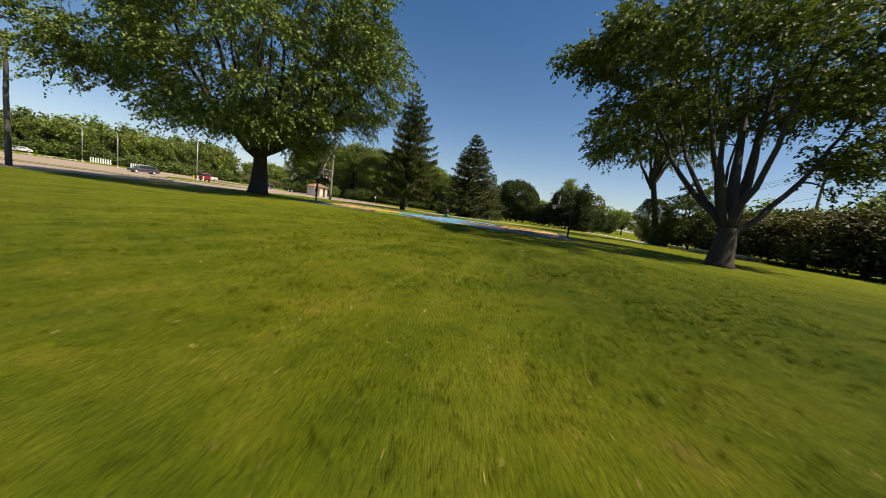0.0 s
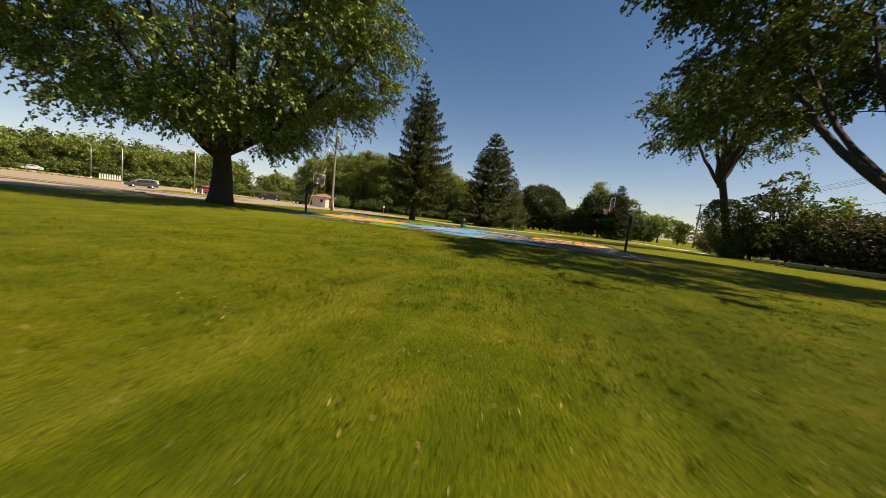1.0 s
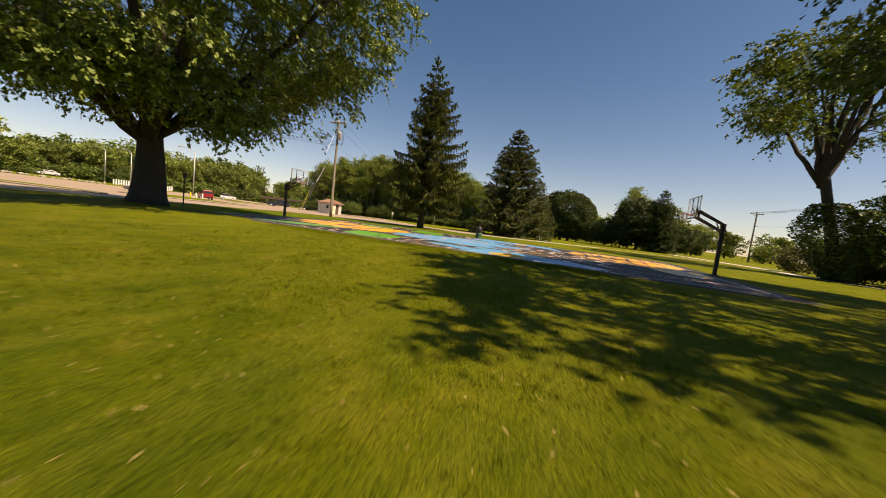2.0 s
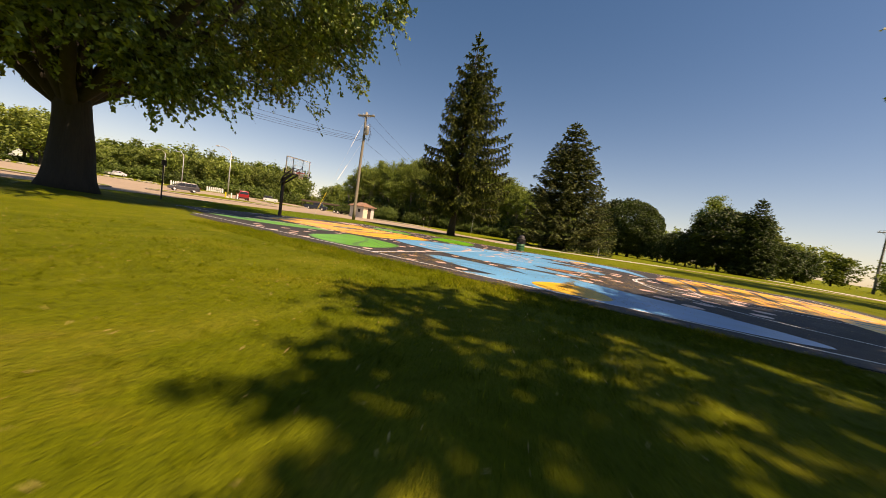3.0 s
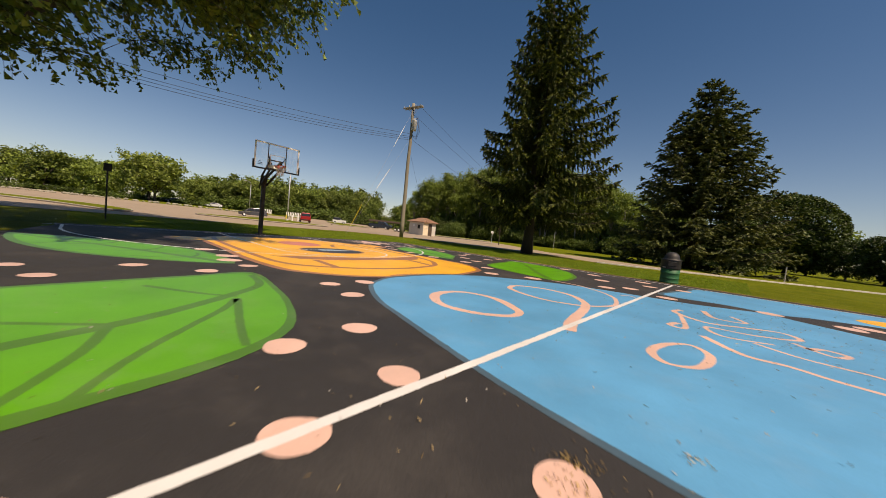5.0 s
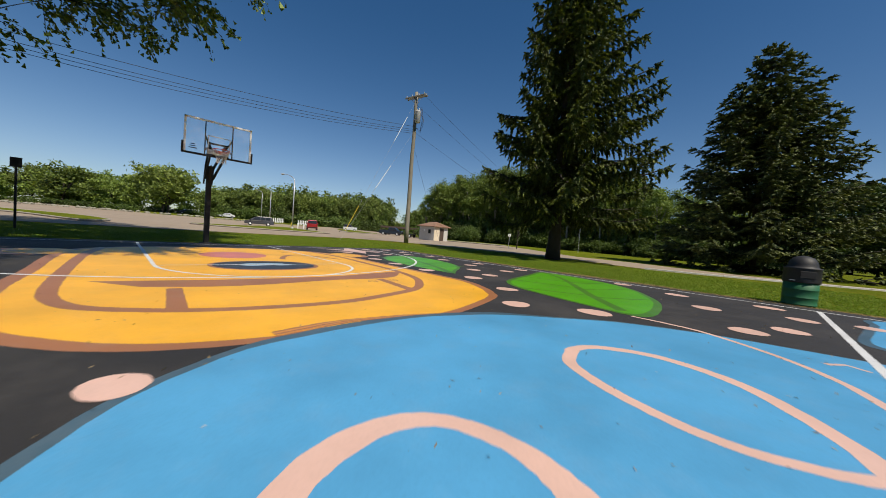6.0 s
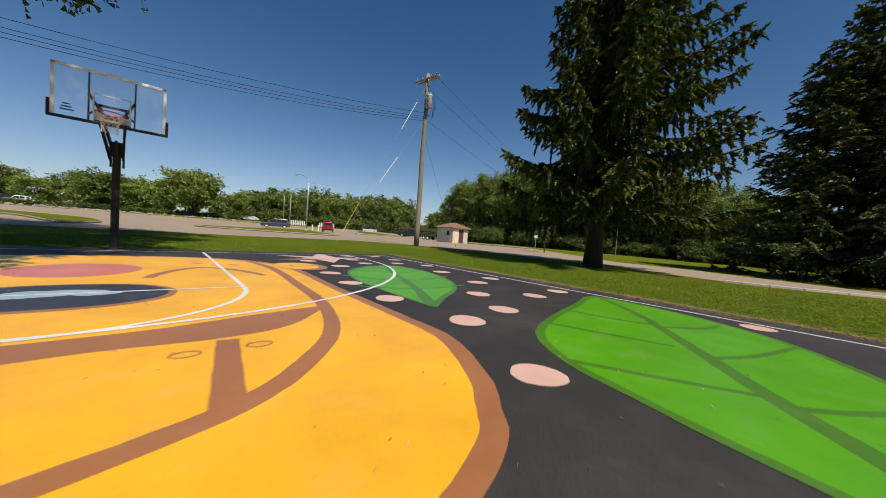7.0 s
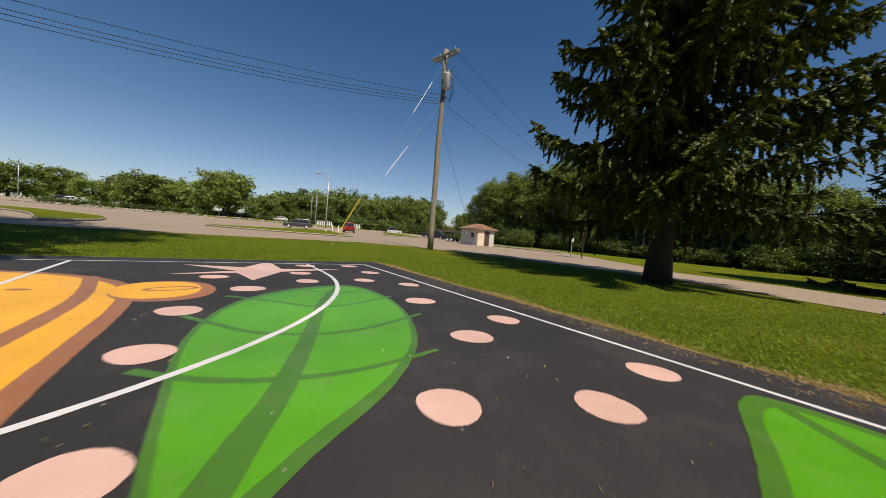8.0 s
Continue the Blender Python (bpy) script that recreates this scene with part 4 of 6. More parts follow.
# ---- basketball hoops ----
def hoop(base_x, side):
    h = thing("basketball_hoop", (base_x, 0, 0), "black steel basketball hoop with clear glass backboard and white net", "basketball hoop", "hoops of the court", 0 if side > 0 else 180)
    # local +x points into the court
    bx = 1.40
    b = Bag().box((-0.078, -0.078, -0.02), (0.078, 0.078, 2.62), bevel=0.012).box((-0.17, -0.17, -0.02), (0.17, 0.17, 0.02), bevel=0.005)
    b.box((-0.10, -0.105, 2.35), (0.10, 0.105, 2.72), bevel=0.01)
    b.make("pole", M_BLACK, h)
    b = Bag()
    for s in (-1, 1):
        b.beam((0.0, s * 0.12, 2.28), (bx - 0.18, s * 0.20, 2.92), 0.05, 0.09)
        b.beam((0.0, s * 0.12, 2.66), (bx - 0.18, s * 0.22, 3.30), 0.05, 0.09)
        b.beam((-0.16, s * 0.12, 2.1), (0.02, s * 0.12, 2.70), 0.045, 0.05)
        b.beam((bx - 0.18, s * 0.12, 3.02), (bx - 0.04, s * 0.37, 3.48), 0.04, 0.04)
        b.beam((bx - 0.16, s * 0.2, 3.20), (bx - 0.04, s * 0.37, 3.05), 0.04, 0.04)
    b.beam((bx - 0.17, -0.3, 3.30), (bx - 0.17, 0.3, 3.30), 0.05, 0.05)
    b.beam((bx - 0.17, -0.3, 2.95), (bx - 0.17, 0.3, 2.95), 0.05, 0.05)
    b.make("support_arm", M_BLACK, h, "black steel extension arms")
    Bag().beam((-0.02, 0, 1.95), (0.30, 0, 2.72), 0.05, 0.05).make("adjuster", M_BLACK, h)
    board = Bag()
    for s in (-1, 1):
        board.box((bx - 0.025, s * 0.888 - 0.028, 2.90), (bx + 0.02, s * 0.888 + 0.028, 3.97), bevel=0.006)
    board.box((bx - 0.025, -0.916, 3.925), (bx + 0.02, 0.916, 3.982), bevel=0.006)
    bd = board.make("backboard", M_FRAME, h, "clear glass backboard in a white-painted frame")
    g = Bag().box((bx - 0.006, -0.88, 2.905), (bx + 0.006, 0.88, 3.935)).make("glass", M_GLASS, bd, "clear glass pane")
    g.visible_shadow = False
    for s in (-1, 1):
        Bag().beam((bx - 0.035, s * 0.37, 2.90), (bx - 0.035, s * 0.37, 3.97), 0.035, 0.03).make("stiffener", M_BLACK, bd)
    sq = Bag()
    sq.box((bx + 0.0075, -0.305, 3.485), (bx + 0.0095, 0.305, 3.51)).box((bx + 0.0075, -0.305, 3.05), (bx + 0.0095, 0.305, 3.075))
    for s in (-1, 1):
        sq.box((bx + 0.0075, s * 0.292 - 0.0125, 3.076), (bx + 0.0095, s * 0.292 + 0.0125, 3.484))
    sq.make("target_square", M_WHITE, bd, "white painted target square")
    pad = Bag().box((bx - 0.045, -0.965, 2.845), (bx + 0.04, 0.965, 2.90), bevel=0.015)
    for s in (-1, 1):
        pad.box((bx - 0.045, s * 0.94 - 0.027, 2.85), (bx + 0.04, s * 0.94 + 0.027, 3.20), bevel=0.015)
    pad.make("pad", M_BLACK, bd, "black edge padding")
    for k in range(3):
        Bag().box((bx + 0.0075, -0.78 + 0.02 * k, 3.02 + 0.06 * k), (bx + 0.0095, -0.58 - 0.03 * k, 3.045 + 0.06 * k)).make("print", M_BLACK, bd, "small dark printed mark")
    rc = bx + 0.38
    ring = [(rc + 0.2285 * math.cos(a), 0.2285 * math.sin(a), 3.05) for a in [2 * math.pi * i / 32 for i in range(34)]]
    rm = Bag().tube(ring, 0.011, 8).box((bx + 0.01, -0.1, 2.98), (bx + 0.03, 0.1, 3.07), bevel=0.004)
    rm.box((bx + 0.01, -0.09, 3.02), (bx + 0.17, 0.09, 3.045), bevel=0.005)
    for s in (-1, 1):
        rm.beam((bx + 0.02, s * 0.09, 2.99), (rc - 0.10, s * 0.2, 3.04), 0.015, 0.015)
    Bag().box((bx - 0.16, -0.30, 2.96), (bx - 0.12, 0.30, 3.10), bevel=0.01).make("mount_plate", M_WHITE, h, "pale mounting plate behind the glass")
    rim = rm.make("rim", M_RIM, h, "orange-red steel rim")
    nb = Bag()
    rows, cols = 6, 12
    def np_(i, j):
        rr = 0.225 - 0.095 * math.sin(math.pi * 0.5 * min(1, i / 4.5)) + (0.01 if i == 6 else 0)
        a = 2 * math.pi * (j + 0.5 * (i % 2)) / cols
        return (rc + rr * math.cos(a), rr * math.sin(a), 3.04 - 0.066 * i)
    for i in range(rows):
        for j in range(cols):
            for k in ((0, -1) if i % 2 == 0 else (0, 1)):
                nb.tube([np_(i, j), np_(i + 1, (j + k) % cols)], 0.0055, 4, False)
    nb.make("net", M_NET, rim, "white nylon net")
    return h


hoop(-15.06, 1)
hoop(15.06, -1)


# ---- bin, post, poles ----
def litter_bin():
    b0 = thing("litter_bin", (-0.22, 8.62, 0), "green steel litter bin with black domed lid", "litter bin")
    drum = [(0.27, 0.0), (0.292, 0.015), (0.292, 0.03), (0.285, 0.04), (0.287, 0.166), (0.2915, 0.172), (0.2915, 0.180), (0.287, 0.186), (0.288, 0.346), (0.2925, 0.352), (0.2925, 0.360), (0.288, 0.366), (0.289, 0.52)]
    Bag().lathe(drum, 32).make("drum", M_BIN, b0, "green enamelled steel drum", True)
    l = Bag().lathe([(0.292, 0.505), (0.306, 0.51), (0.309, 0.53), (0.300, 0.80), (0.312, 0.815), (0.312, 0.84), (0.262, 0.85), (0.248, 0.87), (0.242, 0.92), (0.215, 1.0), (0.16, 1.065), (0.08, 1.102), (0.01, 1.11)], 32).make("lid", M_LID, b0, "black plastic hood with a domed top", True)
    Bag().box((0.285, -0.13, 0.61), (0.312, 0.13, 0.77), pose(0, 0, 0, 0, 0, -75), 0.012).make("flap", M_RUBBER, l)
    Bag().box((0.304, -0.05, 0.545), (0.3115, 0.05, 0.565), pose(0, 0, 0, 0, 0, -120), 0.002).make("print", M_WHITE, l, "small pale printed mark")
    return b0


litter_bin()


def sign_post():
    s = thing("sign_post", (-20.2, -4.85, -0.03), "thin dark steel post with a small dark plate", "sign")
    Bag().box((-0.04, -0.03, 0), (0.04, 0.03, 2.5), bevel=0.006).make("post", M_BLACK, s)
    Bag().box((0.032, -0.14, 2.2), (0.045, 0.14, 2.55), bevel=0.004).make("plate", M_BLACK, s, "blank dark back of a sign plate")
    return s


sign_post()


def small_signs():
    for x, y, hgt, plate in ((-21.5, 29.0, 1.7, True), (-18.2, 40.0, 3.2, False), (-29, 62, 1.3, True), (3.9, 24.5, 1.0, False)):
        s = thing("road_sign", (x, y, -0.02), "slim grey steel post beside the drive" if not plate else "slim post with a small pale sign beside the drive", "sign", "posts by the drive")
        Bag().tube([(0, 0, 0), (0, 0, hgt)], 0.03, 8).make("post", M_GALV, s)
        if plate:
            Bag().box((-0.012, -0.15, hgt - 0.3), (0.012, 0.15, hgt), pose(0, 0, 0, 0, 0, -40), 0.004).make("plate", M_WHITE, s)


small_signs()
P1, P2 = (-24.0, 16.3), (-30.2, -18.9)


def utility_pole(xy, hgt, transformer, turn, arms=True):
    p = thing("utility_pole", (*xy, -0.05), ("weathered wooden utility pole with crossarms and cables" if arms else "plain weathered wooden pole carrying cables near its top") + (" and a grey transformer" if transformer else ""), "utility pole", "utility poles", turn)
    n = 10
    Bag().tube([(0.02 * math.sin(i), 0.02 * math.cos(1.7 * i), hgt * i / n) for i in range(n + 1)], [0.205 - 0.07 * i / n for i in range(n + 1)], 14).make("pole", M_POLE if arms else M_POLEDARK, p, smooth=True)
    for s in (-1, 1) if arms else ():
        arm = Bag().box((-1.15, s * 0.15 - 0.045, hgt - 0.48), (1.15, s * 0.15 + 0.045, hgt - 0.36), bevel=0.012).make("crossarm", M_POLE, p)
        for x in (-1.0, -0.4, 0.4, 1.0):
            Bag().lathe([(0.02, 0), (0.05, 0.02), (0.03, 0.05), (0.055, 0.08), (0.03, 0.11), (0.045, 0.14), (0.01, 0.17)], 10, pose(x, s * 0.15, hgt - 0.36)).make("insulator", M_TRANSF, arm, "grey porcelain insulator")
        Bag().beam((-0.6, s * 0.12, hgt - 0.45), (0, s * 0.12, hgt - 1.0), 0.03, 0.02).beam((0.6, s * 0.12, hgt - 0.45), (0, s * 0.12, hgt - 1.0), 0.03, 0.02).make("brace", M_GALV, p)
    if transformer:
        t = Bag().lathe([(0.20, 0), (0.24, 0.03), (0.24, 0.92), (0.25, 0.94), (0.25, 0.99), (0.16, 1.05), (0.03, 1.07)], 18, pose(0.42, -0.12, hgt - 2.75)).make("transformer", M_TRANSF, p, "grey transformer can", True)
        for s in (-1, 1):
            Bag().lathe([(0.03, 0), (0.05, 0.04), (0.03, 0.08), (0.05, 0.12), (0.02, 0.2)], 10, pose(0.42 + 0.1 * s, -0.12, hgt - 1.72)).make("bushing", M_TRANSF, t)
        for q in (2.5, 2.0):
            Bag().box((0.05, -0.16, hgt - q), (0.22, -0.08, hgt - q + 0.1)).make("bracket", M_GALV, p)
        b = Bag()
        for k in range(4):
            b.tube([(0.5 + 0.04 * k, -0.1 + 0.06 * k, hgt - 1.6 + 0.1 * k), (0.85 + 0.07 * k, 0, hgt - 2.4 - 0.15 * k), (0.6, 0.1, hgt - 3.3 - 0.1 * k), (0.12, 0, hgt - 3.1)], 0.012, 5)
        b.make("lead_cable", M_WIRE, p)
    for k in range(4):
        Bag().lathe([(0.03, 0), (0.05, 0.02), (0.03, 0.05), (0.05, 0.08)], 8, pose(0.16, 0, hgt - (3.5 if arms else 0.75) + 0.16 * k)).make("spool_insulator", M_GALV, p)
    return p


utility_pole(P1, 13.4, True, 10)
utility_pole(P2, 10.05, False, 10, False)
P3 = (-48.0, 83.0)
utility_pole(P3, 12.5, False, 40)
# line along the road beyond the shrubs
ROAD_LINE = ((45.0, 71.5, 11.2), (44.0, 14.0, 11.6), (43.0, -46.0, 11.6))
for px_, py_, ph_ in ROAD_LINE:
    utility_pole((px_, py_), ph_, False, 0)


def cables():
    def sag(a, b, drop, r=0.012, n=24):
        a, b = Vector(a), Vector(b)
        return [(a.lerp(b, i / n) + Vector((0, 0, -drop * 4 * (i / n) * (1 - i / n)))) for i in range(n + 1)]
    w = thing("power_line", (0, 0, 0), "thin black overhead cables between wooden poles", "cable")
    for k, (z, d) in enumerate(((9.75, 1.15), (9.92, 1.1), (10.08, 1.05), (10.35, 0.9))):
        Bag().tube(sag((P1[0], P1[1] - 0.1, z), (P2[0] + 0.02 * k, P2[1], z - 0.55), d), 0.014, 5).make("cable", M_WIRE, w)
    for o, za, zb in ((-0.9, 13.0, 12.1), (0.9, 13.0, 12.1), (0.0, 9.9, 9.2)):
        Bag().tube(sag((P1[0] + o, P1[1], za), (P3[0] + o, P3[1], zb), 0.8), 0.012, 5).make("cable", M_WIRE, w)
    for a, b in zip(ROAD_LINE, ROAD_LINE[1:]):
        for o, dz in ((-1.0, -0.2), (-0.4, -0.2), (0.4, -0.2), (1.0, -0.2), (0.0, -3.2)):
            Bag().tube(sag((a[0] + o, a[1], a[2] + dz), (b[0] + o, b[1], b[2] + dz), 0.9), 0.016, 5).make("cable", M_WIRE, w)
    Bag().tube(sag((P1[0] + 0.2, P1[1] + 0.1, 8.2), (P1[0] + 0.9, P1[1] + 3.5, 0.1), 0.25), 0.008, 5).make("ground_wire", M_WIRE, w)
    gw = thing("guy_wire", (-22.7, 9.2, 0), "steel guy wires with white insulator rods and a yellow guard", "guy wire")
    an = Vector((0, 0, 0))
    for top in (Vector((P1[0] + 22.7, P1[1] - 9.2, 12.6)), Vector((P1[0] + 22.7, P1[1] - 9.2, 9.9))):
        Bag().tube([an, top], 0.006, 5).make("wire", M_GALV, gw)
        lo, hi = (0.67, 0.86) if top.z > 11 else (0.43, 0.64)
        Bag().tube([top * lo, top * hi], 0.02, 8).make("insulator_rod", M_WHITE, gw, "white fibreglass insulator rod")
        if top.z > 11:
            Bag().tube([top * 0.055, top * 0.21], 0.017, 8).make("guard", M_YELLOW, gw, "yellow plastic guy guard")


cables()


def street_lamp(x, y, hgt, turn, arm=2.4):
    p = thing("street_lamp", (x, y, ground_z(x, y)), "tall grey steel street lamp with a curved arm", "street lamp", "car park lamps", turn)
    Bag().tube([(0, 0, 0), (0, 0, hgt * 0.5), (0, 0, hgt - 1.2)], [0.11, 0.09, 0.07], 12).make("pole", M_GALV, p, smooth=True)
    Bag().tube([(arm * math.sin(a) ** 1.0 * (a / 1.57) , 0, hgt - 1.2 + 1.2 * math.sin(a)) for a in [1.57 * i / 10 for i in range(11)]], [0.065 - 0.003 * i for i in range(11)], 10).make("arm", M_GALV, p, smooth=True)
    hd = Bag().box((arm - 0.05, -0.13, hgt - 0.10), (arm + 0.62, 0.13, hgt + 0.08), bevel=0.05).make("head", M_TRANSF, p, "grey cobra-head luminaire")
    Bag().box((arm + 0.15, -0.10, hgt - 0.14), (arm + 0.52, 0.10, hgt - 0.10), bevel=0.012).make("lens", M_GLASS, hd)
    Bag().lathe([(0.24, 0), (0.24, 0.35), (0.2, 0.4)], 14).make("footing", M_KERB, p, "concrete footing")
    return p


street_lamp(-58.5, 19.2, 9.3, 205)
street_lamp(-116, 31, 10.0, 200)
street_lamp(-150, -39, 10.5, 20)
street_lamp(-95, 27, 9.5, 190)


# ---- hut ----
def hut():
    # near corner at local origin; +y and -x walls
    h = thing("hut", (-38.4, 33.4, ground_z(-38, 33)), "small pale block hut with red-brown shingle roof and dark door", "hut")
    L, W, H = 3.5, 3.1, 2.3
    Bag().box((-L, 0.0, 0), (0, 0.18, H), bevel=0.01).make("wall", M_HUT, h, "grey-white painted block wall")
    Bag().box((-L, W - 0.18, 0), (0, W, H), bevel=0.01).make("wall", M_HUT, h)
    Bag().box((-L, 0.183, 0), (-L + 0.18, W - 0.183, H), bevel=0.01).make("wall", M_HUT, h)
    Bag().box((-0.18, 0.183, 0), (0, 1.25, H), bevel=0.01).box((-0.18, 2.2, 0), (0, W - 0.183, H), bevel=0.01).box((-0.18, 1.252, 2.05), (0, 2.198, H), bevel=0.005).make("wall", M_HUT, h)
    Bag().box((0.003, 0.02, 0.02), (0.03, 1.2, 2.15), bevel=0.006).make("panel", M_CREAM, h, "cream painted panel")
    d = Bag().box((-0.10, 1.26, 0.0), (-0.05, 2.19, 2.04), bevel=0.01).make("door", M_DOOR, h, "dark brown door")
    Bag().tube([(-0.05, 2.08, 1.0), (0.02, 2.08, 1.0), (0.02, 1.98, 1.0)], 0.012, 6).make("handle", M_GALV, d)
    w = Bag().box((-1.35, -0.03, 1.1), (-0.75, 0.0, 1.75), bevel=0.008).make("window", M_DOOR, h, "small dark window")
    Bag().box((-1.28, -0.036, 1.17), (-0.82, -0.031, 1.68)).make("pane", M_CARGLASS, w)
    Bag().lathe([(0.0, 0), (0.16, 0.001), (0.17, 0.02), (0.15, 0.05)], 18, pose(-2.3, 0.0, 1.6, 90, 0, 0)).make("lamp", M_WHITE, h, "round white wall lamp")
    rf = Bag()
    ov, rise = 0.35, 0.75
    a, b, c, e = (-L - ov, -ov), (ov, -ov), (ov, W + ov), (-L - ov, W + ov)
    r0, r1 = (-L - ov + 1.4, W / 2), (ov - 1.4, W / 2)
    vs = [(*a, H), (*b, H), (*c, H), (*e, H), (*r0, H + rise), (*r1, H + rise), (*a, H - 0.1), (*b, H - 0.1), (*c, H - 0.1), (*e, H - 0.1)]
    rf.put(vs, [(0, 1, 5, 4), (1, 2, 5), (2, 3, 4, 5), (3, 0, 4), (0, 6, 7, 1), (1, 7, 8, 2), (2, 8, 9, 3), (3, 9, 6, 0), (6, 9, 8, 7)])
    roof = rf.make("roof", M_SHING, h, "red-brown shingle hip roof")
    for k in range(5):
        u = (k + 0.5) / 5.5
        Bag().beam((ov - 1.4 * u + 0.02, -ov + (W / 2 + ov) * u, H + rise * u + 0.015), (ov - 1.4 * u + 0.02, W + ov - (W / 2 + ov) * u, H + rise * u + 0.015), 0.03, 0.03).make("shingle_course", M_SHING, roof)


hut()


# ---- vehicles ----
def vehicle(kind, x, y, heading, paint, label, category, group="parked vehicles"):
    v = thing(kind, (x, y, ground_z(x, y) + 0.035), label, category, group, heading)
    spec = {
        "minivan": (5.1, 1.95, [(-2.5, 0.45), (-2.52, 0.95), (-2.3, 1.05), (2.25, 0.92), (2.5, 0.75), (2.52, 0.42)], [(-2.38, 1.02), (-2.0, 1.70), (-1.6, 1.78), (0.2, 1.76), (0.75, 1.60), (1.75, 0.98)]),
        "suv": (4.6, 1.9, [(-2.2, 0.55), (-2.25, 1.10), (-2.1, 1.15), (2.1, 1.08), (2.25, 0.9), (2.25, 0.5)], [(-2.15, 1.12), (-2.0, 1.80), (-1.7, 1.86), (0.4, 1.84), (0.75, 1.72), (1.0, 1.10)]),
        "pickup_truck": (5.7, 1.95, [(-2.8, 0.6), (-2.85, 1.10), (-2.7, 1.15), (2.6, 1.12), (2.82, 0.9), (2.8, 0.5)], [(-0.55, 1.14), (-0.45, 1.78), (-0.2, 1.86), (0.9, 1.84), (1.2, 1.72), (1.75, 1.13)]),
        "jeep": (4.0, 1.75, [(-1.9, 0.6), (-1.92, 1.08), (-1.8, 1.12), (1.85, 1.08), (1.95, 0.95), (1.95, 0.55)], [(-1.75, 1.11), (-1.65, 1.72), (-1.4, 1.8), (0.2, 1.78), (0.35, 1.70), (0.6, 1.10)]),
        "sedan": (4.7, 1.85, [(-2.3, 0.42), (-2.35, 0.85), (-2.1, 0.98), (2.1, 0.82), (2.3, 0.65), (2.3, 0.38)], [(-1.9, 0.97), (-1.1, 1.40), (-0.7, 1.45), (0.3, 1.43), (0.6, 1.34), (1.4, 0.88)]),
    }
    ln, wd, low, top = spec[kind]

    def loft(prof, w_low, w_high, z_low, z_high, close_z=None):
        b = Bag()
        n = len(prof)
        def half(z):
            return 0.5 * (w_low + (w_high - w_low) * max(0, min(1, (z - z_low) / (z_high - z_low))))
        vs = [(px, s * half(pz), pz) for s in (-1, 1) for px, pz in prof]
        fs = [tuple(range(n)), tuple(reversed(range(n, 2 * n)))] + [(i, n + i, n + (i + 1) % n, (i + 1) % n) for i in range(n)]
        bm = bmesh.new()
        bv = [bm.verts.new(p) for p in vs]
        for f in fs:
            bm.faces.new([bv[i] for i in f])
        bmesh.ops.recalc_face_normals(bm, faces=bm.faces[:])
        bmesh.ops.bevel(bm, geom=bm.edges[:], offset=0.06, segments=2, affect="EDGES", profile=0.6, clamp_overlap=True)
        bm.verts.index_update()
        b.put([q.co[:] for q in bm.verts], [[q.index for q in f.verts] for f in bm.faces])
        bm.free()
        return b
    loft(low + [(low[-1][0] - 0.1, 0.28), (low[0][0] + 0.1, 0.30)], wd, wd * 0.94, 0.3, 1.1).make("body", paint, v, smooth=False)
    cab = loft(top, wd * 0.93, wd * 0.76, top[0][1], top[2][1]).make("cabin", C_DARK if kind == "jeep" else paint, v)
    zc, zt = top[0][1], top[2][1]
    for s in (-1, 1):
        x0, x1 = top[1][0] + 0.12, top[4][0]
        n = 3 if kind in ("minivan", "suv") else 2
        for k in range(n):
            xa, xb = x0 + (x1 - x0) * k / n + 0.05, x0 + (x1 - x0) * (k + 1) / n - 0.05
            ya, yb = s * (wd * 0.465 * 0.985), s * (wd * 0.40)
            za, zb = zc + 0.10, zt - 0.16
            ext = 0.45 if k == n - 1 else 0.0
            b = Bag().put([(xa, ya + s * 0.018, za), (xb + ext, ya + s * 0.018, za), (xb, yb + s * 0.022, zb), (xa, yb + s * 0.022, zb)] + [(xa, ya - s * 0.02, za), (xb + ext, ya - s * 0.02, za), (xb, yb - s * 0.02, zb), (xa, yb - s * 0.02, zb)],
                          [(0, 1, 2, 3), (7, 6, 5, 4), (0, 4, 5, 1), (1, 5, 6, 2), (2, 6, 7, 3), (3, 7, 4, 0)])
            b.make("side_window", M_CARGLASS, cab, "dark side glass")
    for (xa, za), (xb, zb), nm in ((top[-1], top[-2], "windscreen"), (top[0], top[1], "rear_window")):
        hx = 0.03 if nm == "windscreen" else -0.03
        w0, w1 = wd * 0.41, wd * 0.36
        pa = (xa + (xb - xa) * 0.12 + hx, za + (zb - za) * 0.12)
        pb = (xa + (xb - xa) * 0.9 + hx, za + (zb - za) * 0.9)
        vs = [(pa[0], -w0, pa[1]), (pa[0], w0, pa[1]), (pb[0], w1, pb[1]), (pb[0], -w1, pb[1])]
        vs += [(px - hx * 1.5, py, pz) for px, py, pz in vs]
        Bag().put(vs, [(0, 1, 2, 3), (7, 6, 5, 4), (0, 4, 5, 1), (1, 5, 6, 2), (2, 6, 7, 3), (3, 7, 4, 0)]).make(nm, M_CARGLASS, cab)
    for sx in (-0.30, 0.30):
        for s in (-1, 1):
            m = pose(ln * sx, s * (wd / 2 - 0.20), 0.34, -90 * s, 0, 0)
            wh = Bag().lathe([(0.20, 0.0), (0.33, 0.0), (0.345, 0.04), (0.345, 0.18), (0.33, 0.225), (0.23, 0.23)], 20, m).make("wheel", M_RUBBER, v, "black tyre")
            Bag().lathe([(0.02, 0.236), (0.20, 0.228), (0.225, 0.236), (0.225, 0.20)][::-1], 16, m).make("rim", M_ALU, wh)
